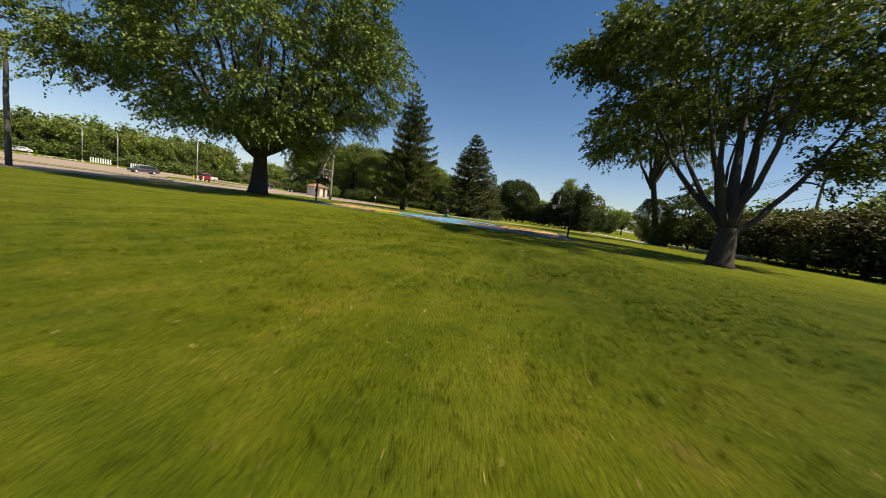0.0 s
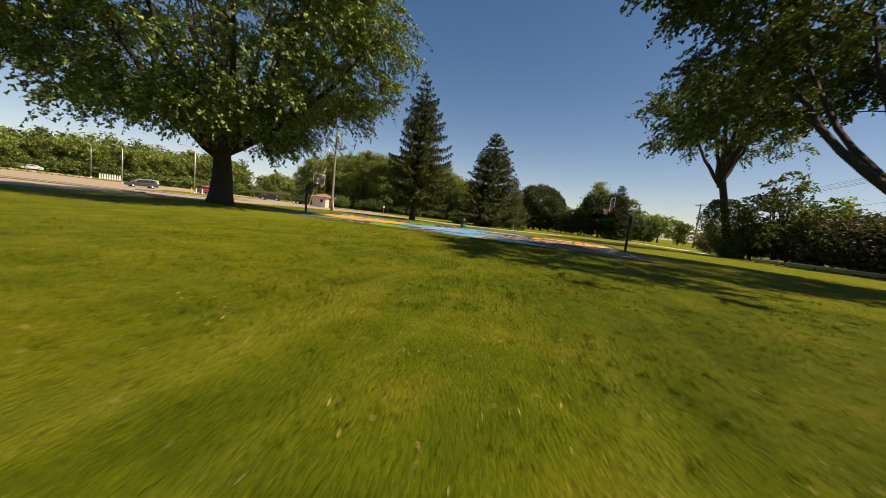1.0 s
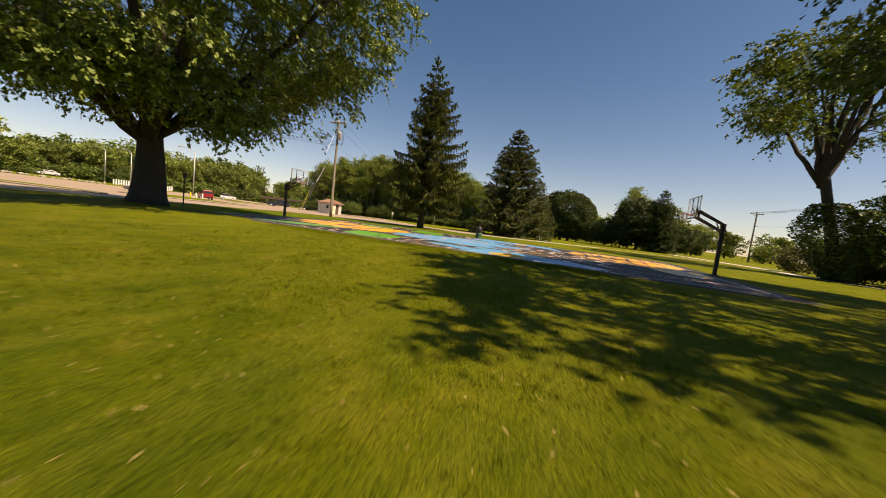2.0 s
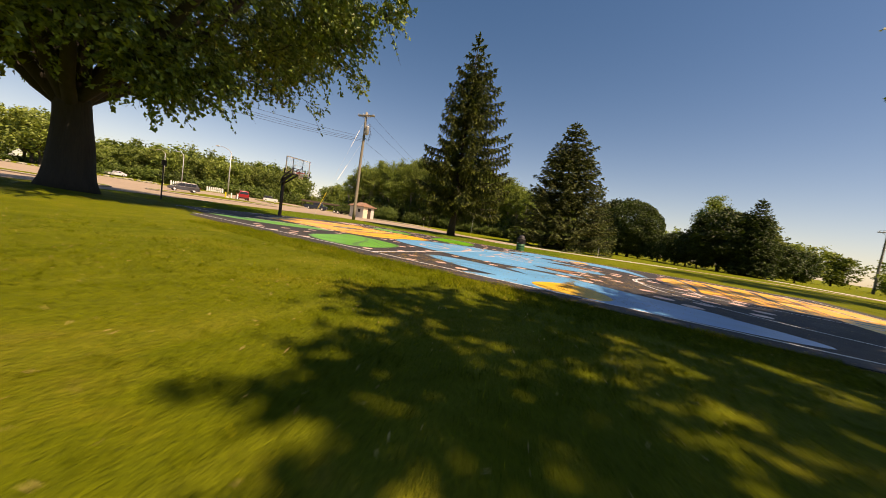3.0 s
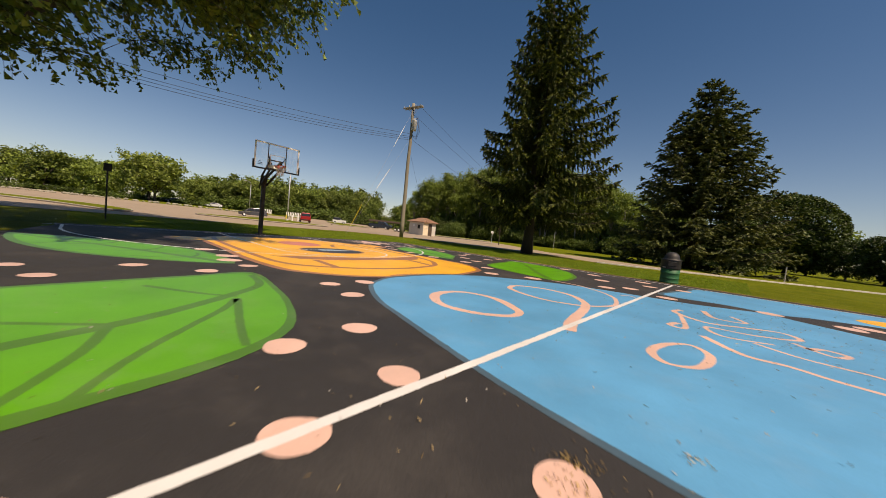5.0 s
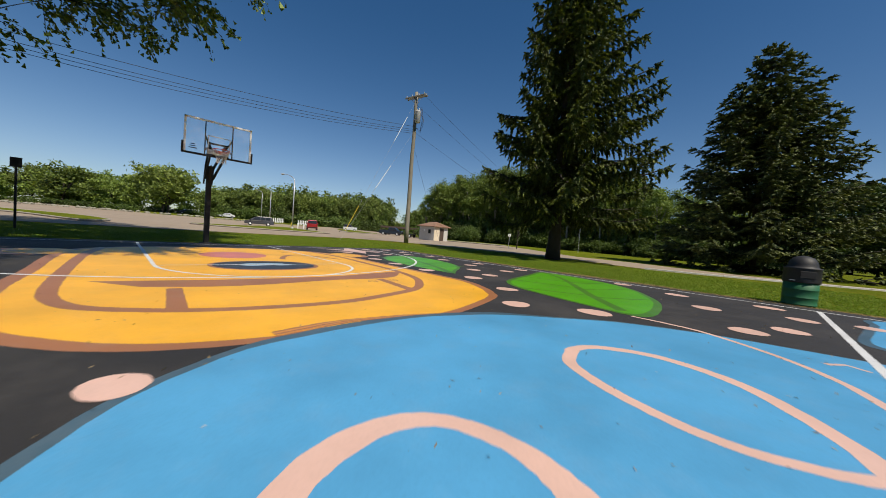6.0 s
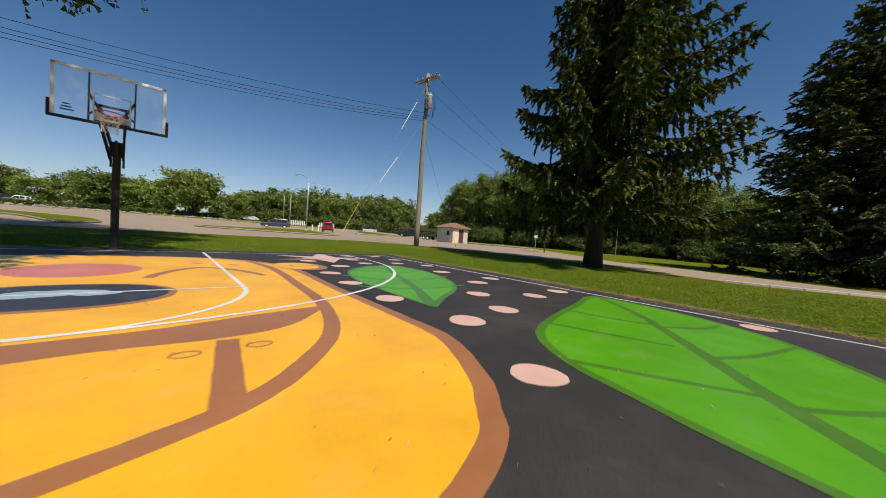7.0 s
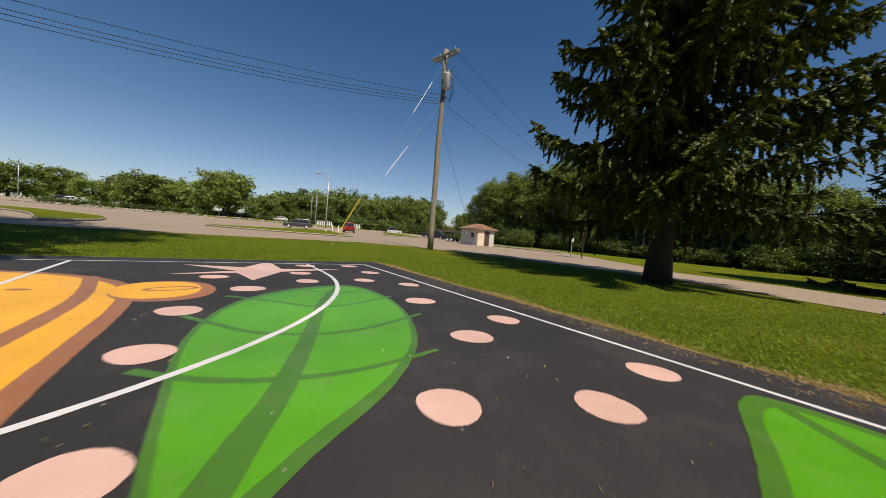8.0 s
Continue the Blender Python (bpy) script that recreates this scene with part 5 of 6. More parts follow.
    for s in (-1, 1):
        Bag().box((low[0][0] - 0.03, s * wd * 0.40 - 0.09, 0.80), (low[0][0] + 0.06, s * wd * 0.40 + 0.09, 1.02), bevel=0.02).make("tail_light", M_LENS, v)
        Bag().box((low[-1][0] - 0.14, s * wd * 0.37 - 0.16, 0.62), (low[-1][0] + 0.0, s * wd * 0.37 + 0.16, 0.78), bevel=0.03).make("headlight", M_GLASS, v)
        Bag().box((top[-1][0] - 0.35, s * (wd / 2 + 0.08) - 0.09, zc + 0.05), (top[-1][0] - 0.2, s * (wd / 2 + 0.08) + 0.05, zc + 0.20), bevel=0.02).make("mirror", paint, v)
    Bag().box((low[0][0] - 0.06, -wd * 0.45, 0.40), (low[0][0] + 0.06, wd * 0.45, 0.56), bevel=0.03).make("bumper", M_BLACK, v)
    if kind == "pickup_truck":
        Bag().box((low[0][0] + 0.12, -wd * 0.40, 1.145), (top[0][0] - 0.1, wd * 0.40, 1.165)).make("bed", M_RUBBER, v, "dark open load bed")
    return v


vehicle("minivan", -71.8, 17.9, -104, C_GREY, "dark grey minivan parked on the asphalt", "car")
vehicle("suv", -64.0, 25.0, 158, C_RED, "dark red car seen from behind on the drive", "car")
vehicle("jeep", -86.9, 46.1, 60, C_WHITE, "white jeep with a dark open cab on the drive", "car")
vehicle("pickup_truck", -126, -23.2, -75, C_WHITE, "white pickup truck parked at the far kerb", "car")
vehicle("pickup_truck", -66, 45.4, 35, C_DARK, "black pickup parked beside the hut", "car")
vehicle("suv", -150, -31, -70, C_DARK, "dark car parked far across the lot", "car")
vehicle("sedan", -128, 24, -80, C_WHITE, "white car parked at the tree line", "car")
vehicle("sedan", -131, 14, -80, C_DARK, "dark car parked at the tree line", "car")


def trailer(x, y, turn, ln):
    t = thing("flatbed_trailer", (x, y, ground_z(x, y) + 0.035), "low dark flatbed trailer standing beside the hut", "trailer", "trailers by the hut", turn)
    b = Bag().box((-ln / 2, -0.95, 0.55), (ln / 2, 0.95, 0.65), bevel=0.02)
    b.make("deck", M_BLACK, t)
    Bag().beam((ln / 2, 0, 0.55), (ln / 2 + 1.4, 0, 0.5), 0.1, 0.1).make("drawbar", M_BLACK, t)
    for i in range(6):
        for s in (-1, 1):
            Bag().box((-ln / 2 + ln * i / 5 - 0.03, s * 0.93 - 0.03, 0.65), (-ln / 2 + ln * i / 5 + 0.03, s * 0.93 + 0.03, 1.0)).make("stake", M_BLACK, t)
    for s in (-1, 1):
        for q in (-0.4, 0.4):
            m = pose(q, s * 0.98, 0.33, -90 * s, 0, 0)
            wh = Bag().lathe([(0.2, 0), (0.32, 0.0), (0.33, 0.1), (0.32, 0.2), (0.2, 0.2)], 16, m).make("wheel", M_RUBBER, t)
            Bag().lathe([(0.19, 0.19), (0.18, 0.206), (0.03, 0.215)], 12, m).make("rim", M_ALU, wh)


trailer(-50.5, 38.5, 25, 4.2)
trailer(-70.5, 47, 30, 4.2)


def shelter():
    s = thing("shelter", (-80, 60.5, ground_z(-80, 60)), "long low dark open shelter beyond the drive", "shelter", turn=38)
    Bag().box((-7, -2, 1.9), (7, 2, 2.5), bevel=0.08).make("roof", M_DOOR, s, "dark flat roof")
    for i in range(5):
        for q in (-1, 1):
            Bag().box((-6.6 + 3.3 * i - 0.08, q * 1.7 - 0.08, 0), (-6.6 + 3.3 * i + 0.08, q * 1.7 + 0.08, 1.9)).make("post", M_DOOR, s)


shelter()


def white_fence(x, y, turn, n):
    f = thing("white_fence", (x, y, ground_z(x, y)), "short white slatted fence at the edge of the lot", "fence", "white fences", turn)
    for i in range(n):
        Bag().box((i * 0.55, -0.06, 0), (i * 0.55 + 0.3, 0.06, 1.5), bevel=0.02).make("slat", M_WHITE, f)
    Bag().box((0, 0.062, 0.4), (n * 0.55, 0.12, 0.52)).make("rail", M_WHITE, f)


white_fence(-116.5, 33, 80, 9)
white_fence(-114.5, 42, 80, 9)


def bollards():
    for i, (x, y) in enumerate(((-60.2, 20.8), (-59.6, 21.6), (-59.9, 19.6))):
        b = thing("bollard", (x, y, 0.1), "short white steel bollard beside a lamp", "bollard", "bollards by the lamp")
        Bag().lathe([(0.12, 0), (0.12, 0.9), (0.1, 0.96), (0.03, 1.0)], 14).make("post", M_WHITE if i < 2 else M_YELLOW, b)


bollards()


def timber_rails():
    for i in range(5):
        x, y = 28.6 + 1.5 * i, 9.2 - 1.75 * i + 0.25 * i * i
        r = thing("parking_rail", (x, y, ground_z(x, y)), "low timber rail with a white top edge beside the path", "rail", "timber rails by the path", -42 + 8 * i)
        Bag().box((-0.85, -0.09, 0.12), (0.85, 0.09, 0.40), bevel=0.02).make("beam", M_TIMBER, r)
        Bag().box((-0.86, -0.10, 0.402), (0.86, 0.10, 0.45), bevel=0.015).make("cap", M_WHITE, r)
        for s in (-1, 1):
            Bag().box((s * 0.65 - 0.08, -0.08, 0), (s * 0.65 + 0.08, 0.08, 0.12)).make("foot", M_TIMBER, r)


timber_rails()


# ---- trees ----
def leaf_quads(centres, size, rng, flat=0.5, slim=0.5, three=False, along=None):
    """Diamond leaves, lightly folded, at the given centres, pointing along an axis where one is given."""
    n = len(centres)
    a = rng.normal(size=(n, 3))
    a[:, 2] = a[:, 2] * 0.6 - 0.25
    if along is not None:
        a = a * 0.55 + along
    a /= np.linalg.norm(a, axis=1)[:, None]
    nrm = rng.normal(size=(n, 3)) * (1 - flat) + np.array([0, 0, 1.0]) * flat
    b = np.cross(nrm, a)
    b /= np.linalg.norm(b, axis=1)[:, None] + 1e-9
    s = (size * rng.uniform(0.6, 1.3, n))[:, None]
    if three:
        return np.stack([centres - a * s, centres + a * s * 0.6 + b * s * slim * 1.3, centres + a * s * 0.6 - b * s * slim * 1.3], 1)
    return np.stack([centres - a * s, centres + b * s * slim - a * s * 0.15, centres + a * s, centres - b * s * slim - a * s * 0.15], 1)


def twig_sprays(q, out, m, per, spread, rng, wood=None):
    """Leaves set along drooping twigs that leave the point q, and the twigs' directions."""
    d = out[None] * 0.55 + rng.normal(size=(m, 3)) * np.array([0.62, 0.62, 0.42]) + np.array([0, 0, -0.08])
    d /= np.linalg.norm(d, axis=1)[:, None]
    st = q + rng.normal(size=(m, 3)) * spread * np.array([0.30, 0.30, 0.22])
    ln = spread * rng.uniform(0.75, 1.7, m)
    w = rng.uniform(0.1, 1.0, (m, per))
    p = st[:, None] + d[:, None] * (ln[:, None] * w)[..., None]
    p[..., 2] -= (0.42 * ln[:, None] * w ** 2)
    ax = np.repeat(d[:, None], per, 1) - np.stack([0 * w, 0 * w, 0.8 * w], -1)
    if wood is not None:
        for k in range(0, m, 4):
            e = st[k] + d[k] * ln[k] - np.array([0, 0, 0.42 * ln[k]])
            wood.tube([q, st[k] + d[k] * ln[k] * 0.5 - np.array([0, 0, 0.1 * ln[k]]), e], [0.014, 0.010, 0.004], 3, False)
    return (p + rng.normal(size=p.shape) * 0.055).reshape(-1, 3), ax.reshape(-1, 3)


def crown_points(rng, n, centre, radii, lobes=9, depth=0.25, inner=0.25, low=-0.75):
    """Points inside an uneven crown with lobes and hollows."""
    ld = rng.normal(size=(lobes, 3))
    ld /= np.linalg.norm(ld, axis=1)[:, None]
    out = []
    while len(out) < n:
        d = rng.normal(size=3)
        d /= np.linalg.norm(d)
        if d[2] < low:
            continue
        k = 1 - depth + depth * 1.6 * max(0, (ld @ d).max()) ** 6
        f = (inner + (1 - inner) * rng.uniform() ** 0.45) * k
        out.append(np.array(centre) + d * f * np.array(radii))
    return np.array(out)


def broadleaf(name, loc, label, seed, trunk_r, fork_z, centre, radii, limbs, clusters, leaves, leaf, spread, mat, bark, category="tree", group="", lean=(0, 0), low=-0.75, flare=1.35, depth=0.25, stems=1, inner=0.25, skirt=None, boughs=(), fine=True, splay=False, hub=None):
    rng = np.random.default_rng(seed)
    t = thing(name, loc, label, category, group)
    wood = Bag()
    fork = np.array([lean[0], lean[1], fork_z])
    c0 = np.array(centre)
    pts, rad = [], []
    for s in range(stems):
        off = np.array([0.0, 0.0, 0.0]) if stems == 1 else np.array([math.cos(6.28 * s / stems + 0.5), math.sin(6.28 * s / stems + 0.5), 0]) * trunk_r * 0.55
        tr = trunk_r if stems == 1 else trunk_r * 0.62
        n = 9
        for i in range(n + 1):
            u = i / n
            wob = 0.06 * trunk_r * np.array([math.sin(5 * u + seed + s), math.cos(4 * u + seed), 0])
            if fine and i:
                rad[-1] *= 1 + 0.05 * math.sin(7 * u + seed)
            pts.append(off * (1 + 1.8 * u * (stems > 1)) + fork * u + wob + (np.array([0, 0, -0.15]) if i == 0 else 0))
            rad.append(tr * (1 + (flare - 1) * math.exp(-u * fork_z / 0.45)) * (1 - 0.22 * u))
        wood.tube(pts[-n - 1:], rad[-n - 1:], 16 if fine else 8)
        top = pts[-1]
        lead = [top + (c0 + np.array([0, 0, 0.35 * radii[2]]) - top) * u * (1 if stems == 1 else 0.8) + np.array([off[0], off[1], 0]) * 3 * u + 0.3 * np.array([math.sin(3 * u + s), math.cos(4 * u), 0]) * u for u in np.linspace(0, 1, 10)]
        wood.tube([top - np.array([0, 0, 0.3])] + lead[1:], [rad[-1] * 1.0] + [rad[-1] * (1 - u) ** (1.5 if splay else 0.8) * 0.85 + 0.03 for u in np.linspace(0, 1, 10)[1:]], 12 if fine else 6)
    tops = [pts[(s + 1) * 10 - 1] for s in range(stems)]
    joints = []
    c, r = np.array(centre), np.array(radii)
    for i in range(limbs):
        az = 6.283 * (i + rng.uniform(-0.3, 0.3)) / limbs
        el = rng.uniform(0.05, 0.75) if i % 3 else rng.uniform(0.9, 1.35)
        e = c + np.array([math.cos(az) * math.cos(el), math.sin(az) * math.cos(el), math.sin(el) * 0.9 - 0.15]) * r * rng.uniform(0.6, 0.85)
        st = tops[i % stems] - np.array([0, 0, rng.uniform(0.02, 0.22) * fork_z])
        mid = st * 0.5 + e * 0.5 + np.array([0, 0, 0.10 * r[2]]) + rng.normal(size=3) * 0.5
        if splay:
            mid = np.array([0.25 * st[0] + 0.75 * e[0], 0.25 * st[1] + 0.75 * e[1], 0.62 * st[2] + 0.38 * e[2]]) + rng.normal(size=3) * 0.4
        path = [(1 - u) ** 2 * st + 2 * u * (1 - u) * mid + u * u * e + rng.normal(size=3) * 0.07 * (0 < u < 1) for u in np.linspace(0, 1, 12)]
        r0 = trunk_r * rng.uniform(0.40, 0.55) * (0.8 if stems > 1 else 0.7 if splay else 1)
        wood.tube(path if fine else path[::3] + [path[-1]], [r0 * (1 - 0.85 * u) + 0.02 for u in (np.linspace(0, 1, 12) if fine else (0, 0.27, 0.55, 0.82, 1.0))], 9 if fine else 5)
        joints += [(p, r0 * (1 - 0.85 * u)) for p, u in zip(path[3:], np.linspace(0, 1, 12)[3:])]
    jp = np.array([j[0] for j in joints])
    cl = crown_points(rng, clusters, centre, radii, 11, depth, inner, low)
    if skirt:
        n2, ra, rb, za, zb = skirt
        aa = rng.uniform(0, 6.283, n2)
        rr2 = rng.uniform(ra, rb, n2)
        hi = np.where(np.cos(aa - 0.7) > 0.2, 1.6, 0.0)
        cl = np.concatenate([cl, np.stack([rr2 * np.cos(aa), rr2 * np.sin(aa), rng.uniform(za, zb, n2) + hi + 0.15 * (rr2 - ra)], 1)])
    for bx, by, bz, br, bn in boughs:
        cl = np.concatenate([cl, np.array([bx, by, bz]) + rng.normal(size=(bn, 3)) * np.array([br, br, br * 0.55])])
    all_c, all_a = [], []
    hub = np.array(hub if hub else (c[0], c[1], c[2] - 0.75 * r[2]))
    cl = cl[np.argsort(np.linalg.norm(cl - hub, axis=1))]
    for q in cl:
        dd = np.linalg.norm(jp - q, axis=1) + 0.8 * np.maximum(0, jp[:, 2] - q[2])
        k = int(dd.argmin())
        a = jp[k]
        mid = (a + q) / 2 + np.array([0, 0, 0.15 * np.linalg.norm(q - a)]) + rng.normal(size=3) * 0.15
        path = [(1 - u) ** 2 * a + 2 * u * (1 - u) * mid + u * u * q for u in np.linspace(0, 1, 6)]
        r0 = min(joints[k][1] * 0.7, 0.02 + 0.018 * np.linalg.norm(q - a)) + 0.008
        if fine:
            joints += [(path[3], r0 * 0.5), (path[4], r0 * 0.35)]
            jp = np.concatenate([jp, [path[3], path[4]]])
            wood.tube(path, [r0 * (1 - 0.8 * u) + 0.006 for u in np.linspace(0, 1, 6)], 5, False)
        elif len(all_c) % 6 == 0:
            wood.tube([path[0], path[3], path[5]], [r0, r0 * 0.6, 0.01], 3, False)
        if fine:
            o = (q - hub) * np.array([1, 1, 0.55])
            pc, pa = twig_sprays(q, o / (np.linalg.norm(o) + 1e-6), max(3, int(leaves / 17 * rng.uniform(0.6, 1.4))), 17, spread, rng, wood)
            all_c.append(pc)
            all_a.append(pa)
            continue
        m = int(leaves * rng.uniform(0.6, 1.4))
        g = rng.normal(size=(m, 3)) * np.array([spread, spread, spread * 0.6])
        w = rng.uniform(0, 1, m)[:, None] ** 0.5
        base = np.array(path)[np.minimum(5, (2 + 4 * w[:, 0]).astype(int))]
        all_c.append(base + g * (0.5 + 0.5 * w) + np.array([0, 0, -0.25 * spread]))
    wood.make("trunk", bark, t, "rough grey-brown trunk and limbs", True)
    all_c = np.concatenate(all_c)
    along = np.concatenate(all_a) if fine else None
    soup("crown", leaf_quads(all_c, leaf, rng, three=True, along=along), mat, t)
    return t


def big_trees():
    broadleaf("maple_tree", (-13.95, -10.28, 0.2), "huge spreading broadleaf tree with thick trunk and dense crown", 11, 0.72, 4.0, (0.4, 0.3, 13.2), (12.2, 10.9, 9.0), 15, 1080, 190, 0.112, 0.88, L_MAPLE, M_BARK, flare=1.5, low=-0.62, inner=0.55, depth=0.22,
              skirt=(170, 1.2, 8.0, 5.0, 7.8), boughs=((6.0, 6.0, 8.2, 1.5, 18), (1.6, 7.2, 8.9, 1.1, 14), (-10.3, -9.2, 8.9, 1.3, 20), (-8.6, -7.6, 8.0, 1.3, 20), (-9.2, -8.2, 10.0, 1.3, 20), (-7.2, -6.2, 8.8, 1.4, 18), (-10.8, -9.6, 11.2, 1.2, 16), (-5.0, -4.2, 7.0, 1.2, 14), (2.6, -0.8, 6.2, 1.0, 12), (3.3, 1.4, 4.7, 0.6, 9), (2.9, 2.4, 5.6, 0.8, 10), (1.6, -3.8, 6.6, 1.3, 12), (3.0, -2.3, 5.9, 1.0, 12), (3.7, 0.2, 5.7, 0.9, 12), (2.4, -4.8, 5.6, 0.9, 11), (4.6, 3.0, 6.0, 1.0, 12), (4.8, -3.4, 6.6, 1.1, 12), (1.0, -6.5, 5.4, 0.8, 12), (3.5, -5.2, 5.5, 0.8, 11), (-1.5, -7.0, 5.8, 0.9, 12)), hub=(0, 0, 5.5), splay=True)
    broadleaf("shade_tree", (22.3, -13.2, -0.1), "tall broadleaf tree whose trunk forks low into heavy limbs", 23, 0.60, 2.4, (1.2, 5.0, 11.8), (8.4, 9.4, 7.6), 11, 560, 170, 0.118, 0.85, L_MAPLE2, M_BARKD, flare=1.45, low=-0.5, inner=0.45, depth=0.34,
              boughs=((-6.6, 2.5, 7.6, 0.8, 8), (-5.0, 5.0, 7.8, 0.9, 10), (-2.0, 7.9, 8.4, 0.9, 10), (-5.4, 14.0, 11.2, 1.0, 12), (-5.6, 15.0, 9.4, 0.6, 5), (-9.8, 1.0, 12.0, 0.5, 6), (-8.4, 1.4, 12.6, 0.5, 9), (-7.4, -3.6, 11.6, 0.5, 10), (-9.1, -0.6, 12.0, 0.3, 6), (-7.9, -0.75, 12.0, 0.5, 13), (-7.6, -2.7, 12.0, 0.5, 12), (-4.0, 6.7, 15.0, 0.7, 14), (-8.2, 2.9, 12.0, 0.45, 7)) + ((6.5, 1.0, 7.2, 1.0, 14), (8.0, 3.0, 8.6, 1.1, 14), (9.2, 2.0, 11.2, 1.1, 14), (5.0, 2.0, 6.4, 0.9, 10), (9.4, 4.0, 13.5, 1.1, 14), (-6.8, 5.0, 13.0, 0.7, 12), (-6.0, -4.5, 11.0, 1.2, 18), (-2.5, -4.5, 11.5, 1.3, 18)), splay=True, hub=(0, 1, 4.0))
    broadleaf("ivy_tree", (28.4, 15.4, -0.15), "slim tree with ivy-covered trunk and high open crown", 37, 0.42, 9.4, (-1.2, 0.6, 15.8), (7.4, 7.2, 6.0), 10, 260, 150, 0.125, 0.85, L_MAPLE2, M_BARK, lean=(-1.9, 0.6), flare=1.3, low=-0.75, inner=0.35, depth=0.32)
    rng = np.random.default_rng(8)
    iv = thing("ivy", (28.4, 15.4, -0.15), "dark ivy and shrub mass round a tree trunk", "ivy")
    n = 15000
    zz = rng.uniform(0.1, 6.4, n)
    a = rng.uniform(0, 6.28, n)
    rr = 0.45 + (2.0 * np.exp(-((zz - 3.4) / 2.2) ** 2) + 0.35) * rng.uniform(0.2, 1, n) ** 0.5 * (1 + 0.3 * np.sin(3 * a + zz))
    soup("leaves", leaf_quads(np.stack([rr * np.cos(a) - 0.2 * zz + 0.3, rr * np.sin(a) + 0.06 * zz, zz], 1), 0.11, rng), L_MAPLE, iv)
    broadleaf("shrub", (31.6, 14.2, -0.05), "tall bushy shrub crowding the ivy-covered tree", 38, 0.16, 1.2, (0, 0, 5.2), (3.6, 3.2, 3.9), 8, 110, 150, 0.12, 0.6, L_MAPLE2, M_BARKD, category="shrub", group="shrubs", low=-0.9, stems=2)


big_trees()


def spruce(loc, label, seed, hgt, low, r_at, whorls, per, mat, tip_mat, droop, dense, wide=(0.0, 0.0), size=0.13, slim=0.3, curtain=0.8, even=0.0, lift=0.5, wag=0.12, fan=1.0, sag=0.30, step=0.30):
    """A conifer: straight trunk, whorls of boughs that dip and rise to the tip, flat side sprays, hanging curtains."""
    rng = np.random.default_rng(seed)
    t = thing("spruce_tree", loc, label, "tree", "spruces beyond the court")
    wood = Bag()
    wood.tube([(0.03 * math.sin(i), 0.03 * math.cos(i), -0.1 + hgt * i / 12) for i in range(13)], [max(0.02, 0.0175 * hgt * (1 - i / 12.2)) * (1.3 if i == 0 else 1) for i in range(13)], 14)
    cen, axv, sz, new_tip = [], [], [], []
    up = np.array([0, 0, 1.0])

    def spray(p0, d, length, sag, is_tip):
        m = max(3, int(dense * length / 0.1))
        w = rng.uniform(0.02, 1, m)
        cen.append(p0 + d * (length * w)[:, None] + rng.normal(size=(m, 3)) * (0.05 * (1.15 - w))[:, None] * np.array([1, 1, 0.6]) - up * (sag * length * w ** 2)[:, None])
        axv.append(d + rng.normal(size=(m, 3)) * 0.38 - up * (sag * w)[:, None])
        sz.append(size * (1.15 - 0.45 * w))
        new_tip.append((w > 0.62) & (rng.uniform(size=m) < is_tip))

    for k in range(whorls):
        u = min(0.985, max(0.0, (k + rng.uniform(-wag, wag)) / whorls))
        z0 = low + (hgt - low) * u ** 0.92
        cnt = per if u < 0.75 else max(4, int(per * 0.65))
        for j in range(cnt):
            az = 6.283 * (j + rng.uniform(-0.3, 0.3)) / cnt + k * 2.4
            if rng.uniform() < 0.10 * (1 - even):
                continue
            ln = r_at(u) * rng.uniform(0.66 + 0.22 * even, 1.14 - 0.06 * even) * (1 + wide[0] * math.cos(az - wide[1]))
            if rng.uniform() < 0.07 * (1 - even):
                ln *= 1.22
            d = np.array([math.cos(az), math.sin(az), 0])
            side = np.array([-math.sin(az), math.cos(az), 0])
            dz = droop * (1 - 0.7 * u) * rng.uniform(0.6 + 0.3 * even, 1.45 - 0.35 * even)
            n = max(3, int(ln / step))
            path = [d * ln * v + side * 0.05 * ln * math.sin(3 * v + az) + up * (z0 + wag * rng.uniform(-0.3, 0.3) + ln * (0.5 * u * v - dz * (1.7 * v - 1.7 * lift * v ** 2.6))) for v in np.linspace(0, 1, n + 1)]
            sub = path[:: max(1, n // 4)] + [path[-1]]
            wood.tube(sub, [0.010 + 0.013 * ln * (1 - q / len(sub)) for q in range(len(sub))], 4, False)
            for i in range(max(1, int(0.12 * n)), n + 1):
                v = i / n
                bl = (0.20 + 0.62 * math.sin(math.pi * (0.15 + 0.72 * v)) * min(1, ln / 2.6)) * rng.uniform(0.75, 1.25) * min(1, 0.4 + 0.4 * ln) * fan
                for sg in (-1, 1):
                    bd = d * rng.uniform(0.5, 0.95) + side * sg * rng.uniform(0.55, 0.95) - up * rng.uniform(0.0, 0.85 * sag)
                    spray(path[i], bd / np.linalg.norm(bd), bl, sag, 0.75 if v > 0.45 else 0.3)
                if rng.uniform() < curtain * (1 - 0.6 * u) and v > 0.15:
                    bd = d * 0.12 + side * rng.normal() * 0.2 - up
                    spray(path[i], bd / np.linalg.norm(bd), bl * rng.uniform(0.7, 1.7), 0.0, 0.15)
            bd = d + up * 0.35
            spray(path[-1], bd / np.linalg.norm(bd), 0.22 + 0.03 * ln, -0.2, 1.0)
    spray(np.array([0, 0, hgt - 0.7]), up, 0.9, 0.0, 0.6)
    c, a, s, tip = np.concatenate(cen), np.concatenate(axv), np.concatenate(sz), np.concatenate(new_tip)
    a /= np.linalg.norm(a, axis=1)[:, None]
    b = np.cross(a, rng.normal(size=a.shape) * 0.55 + np.array([0, 0, 1.2]))
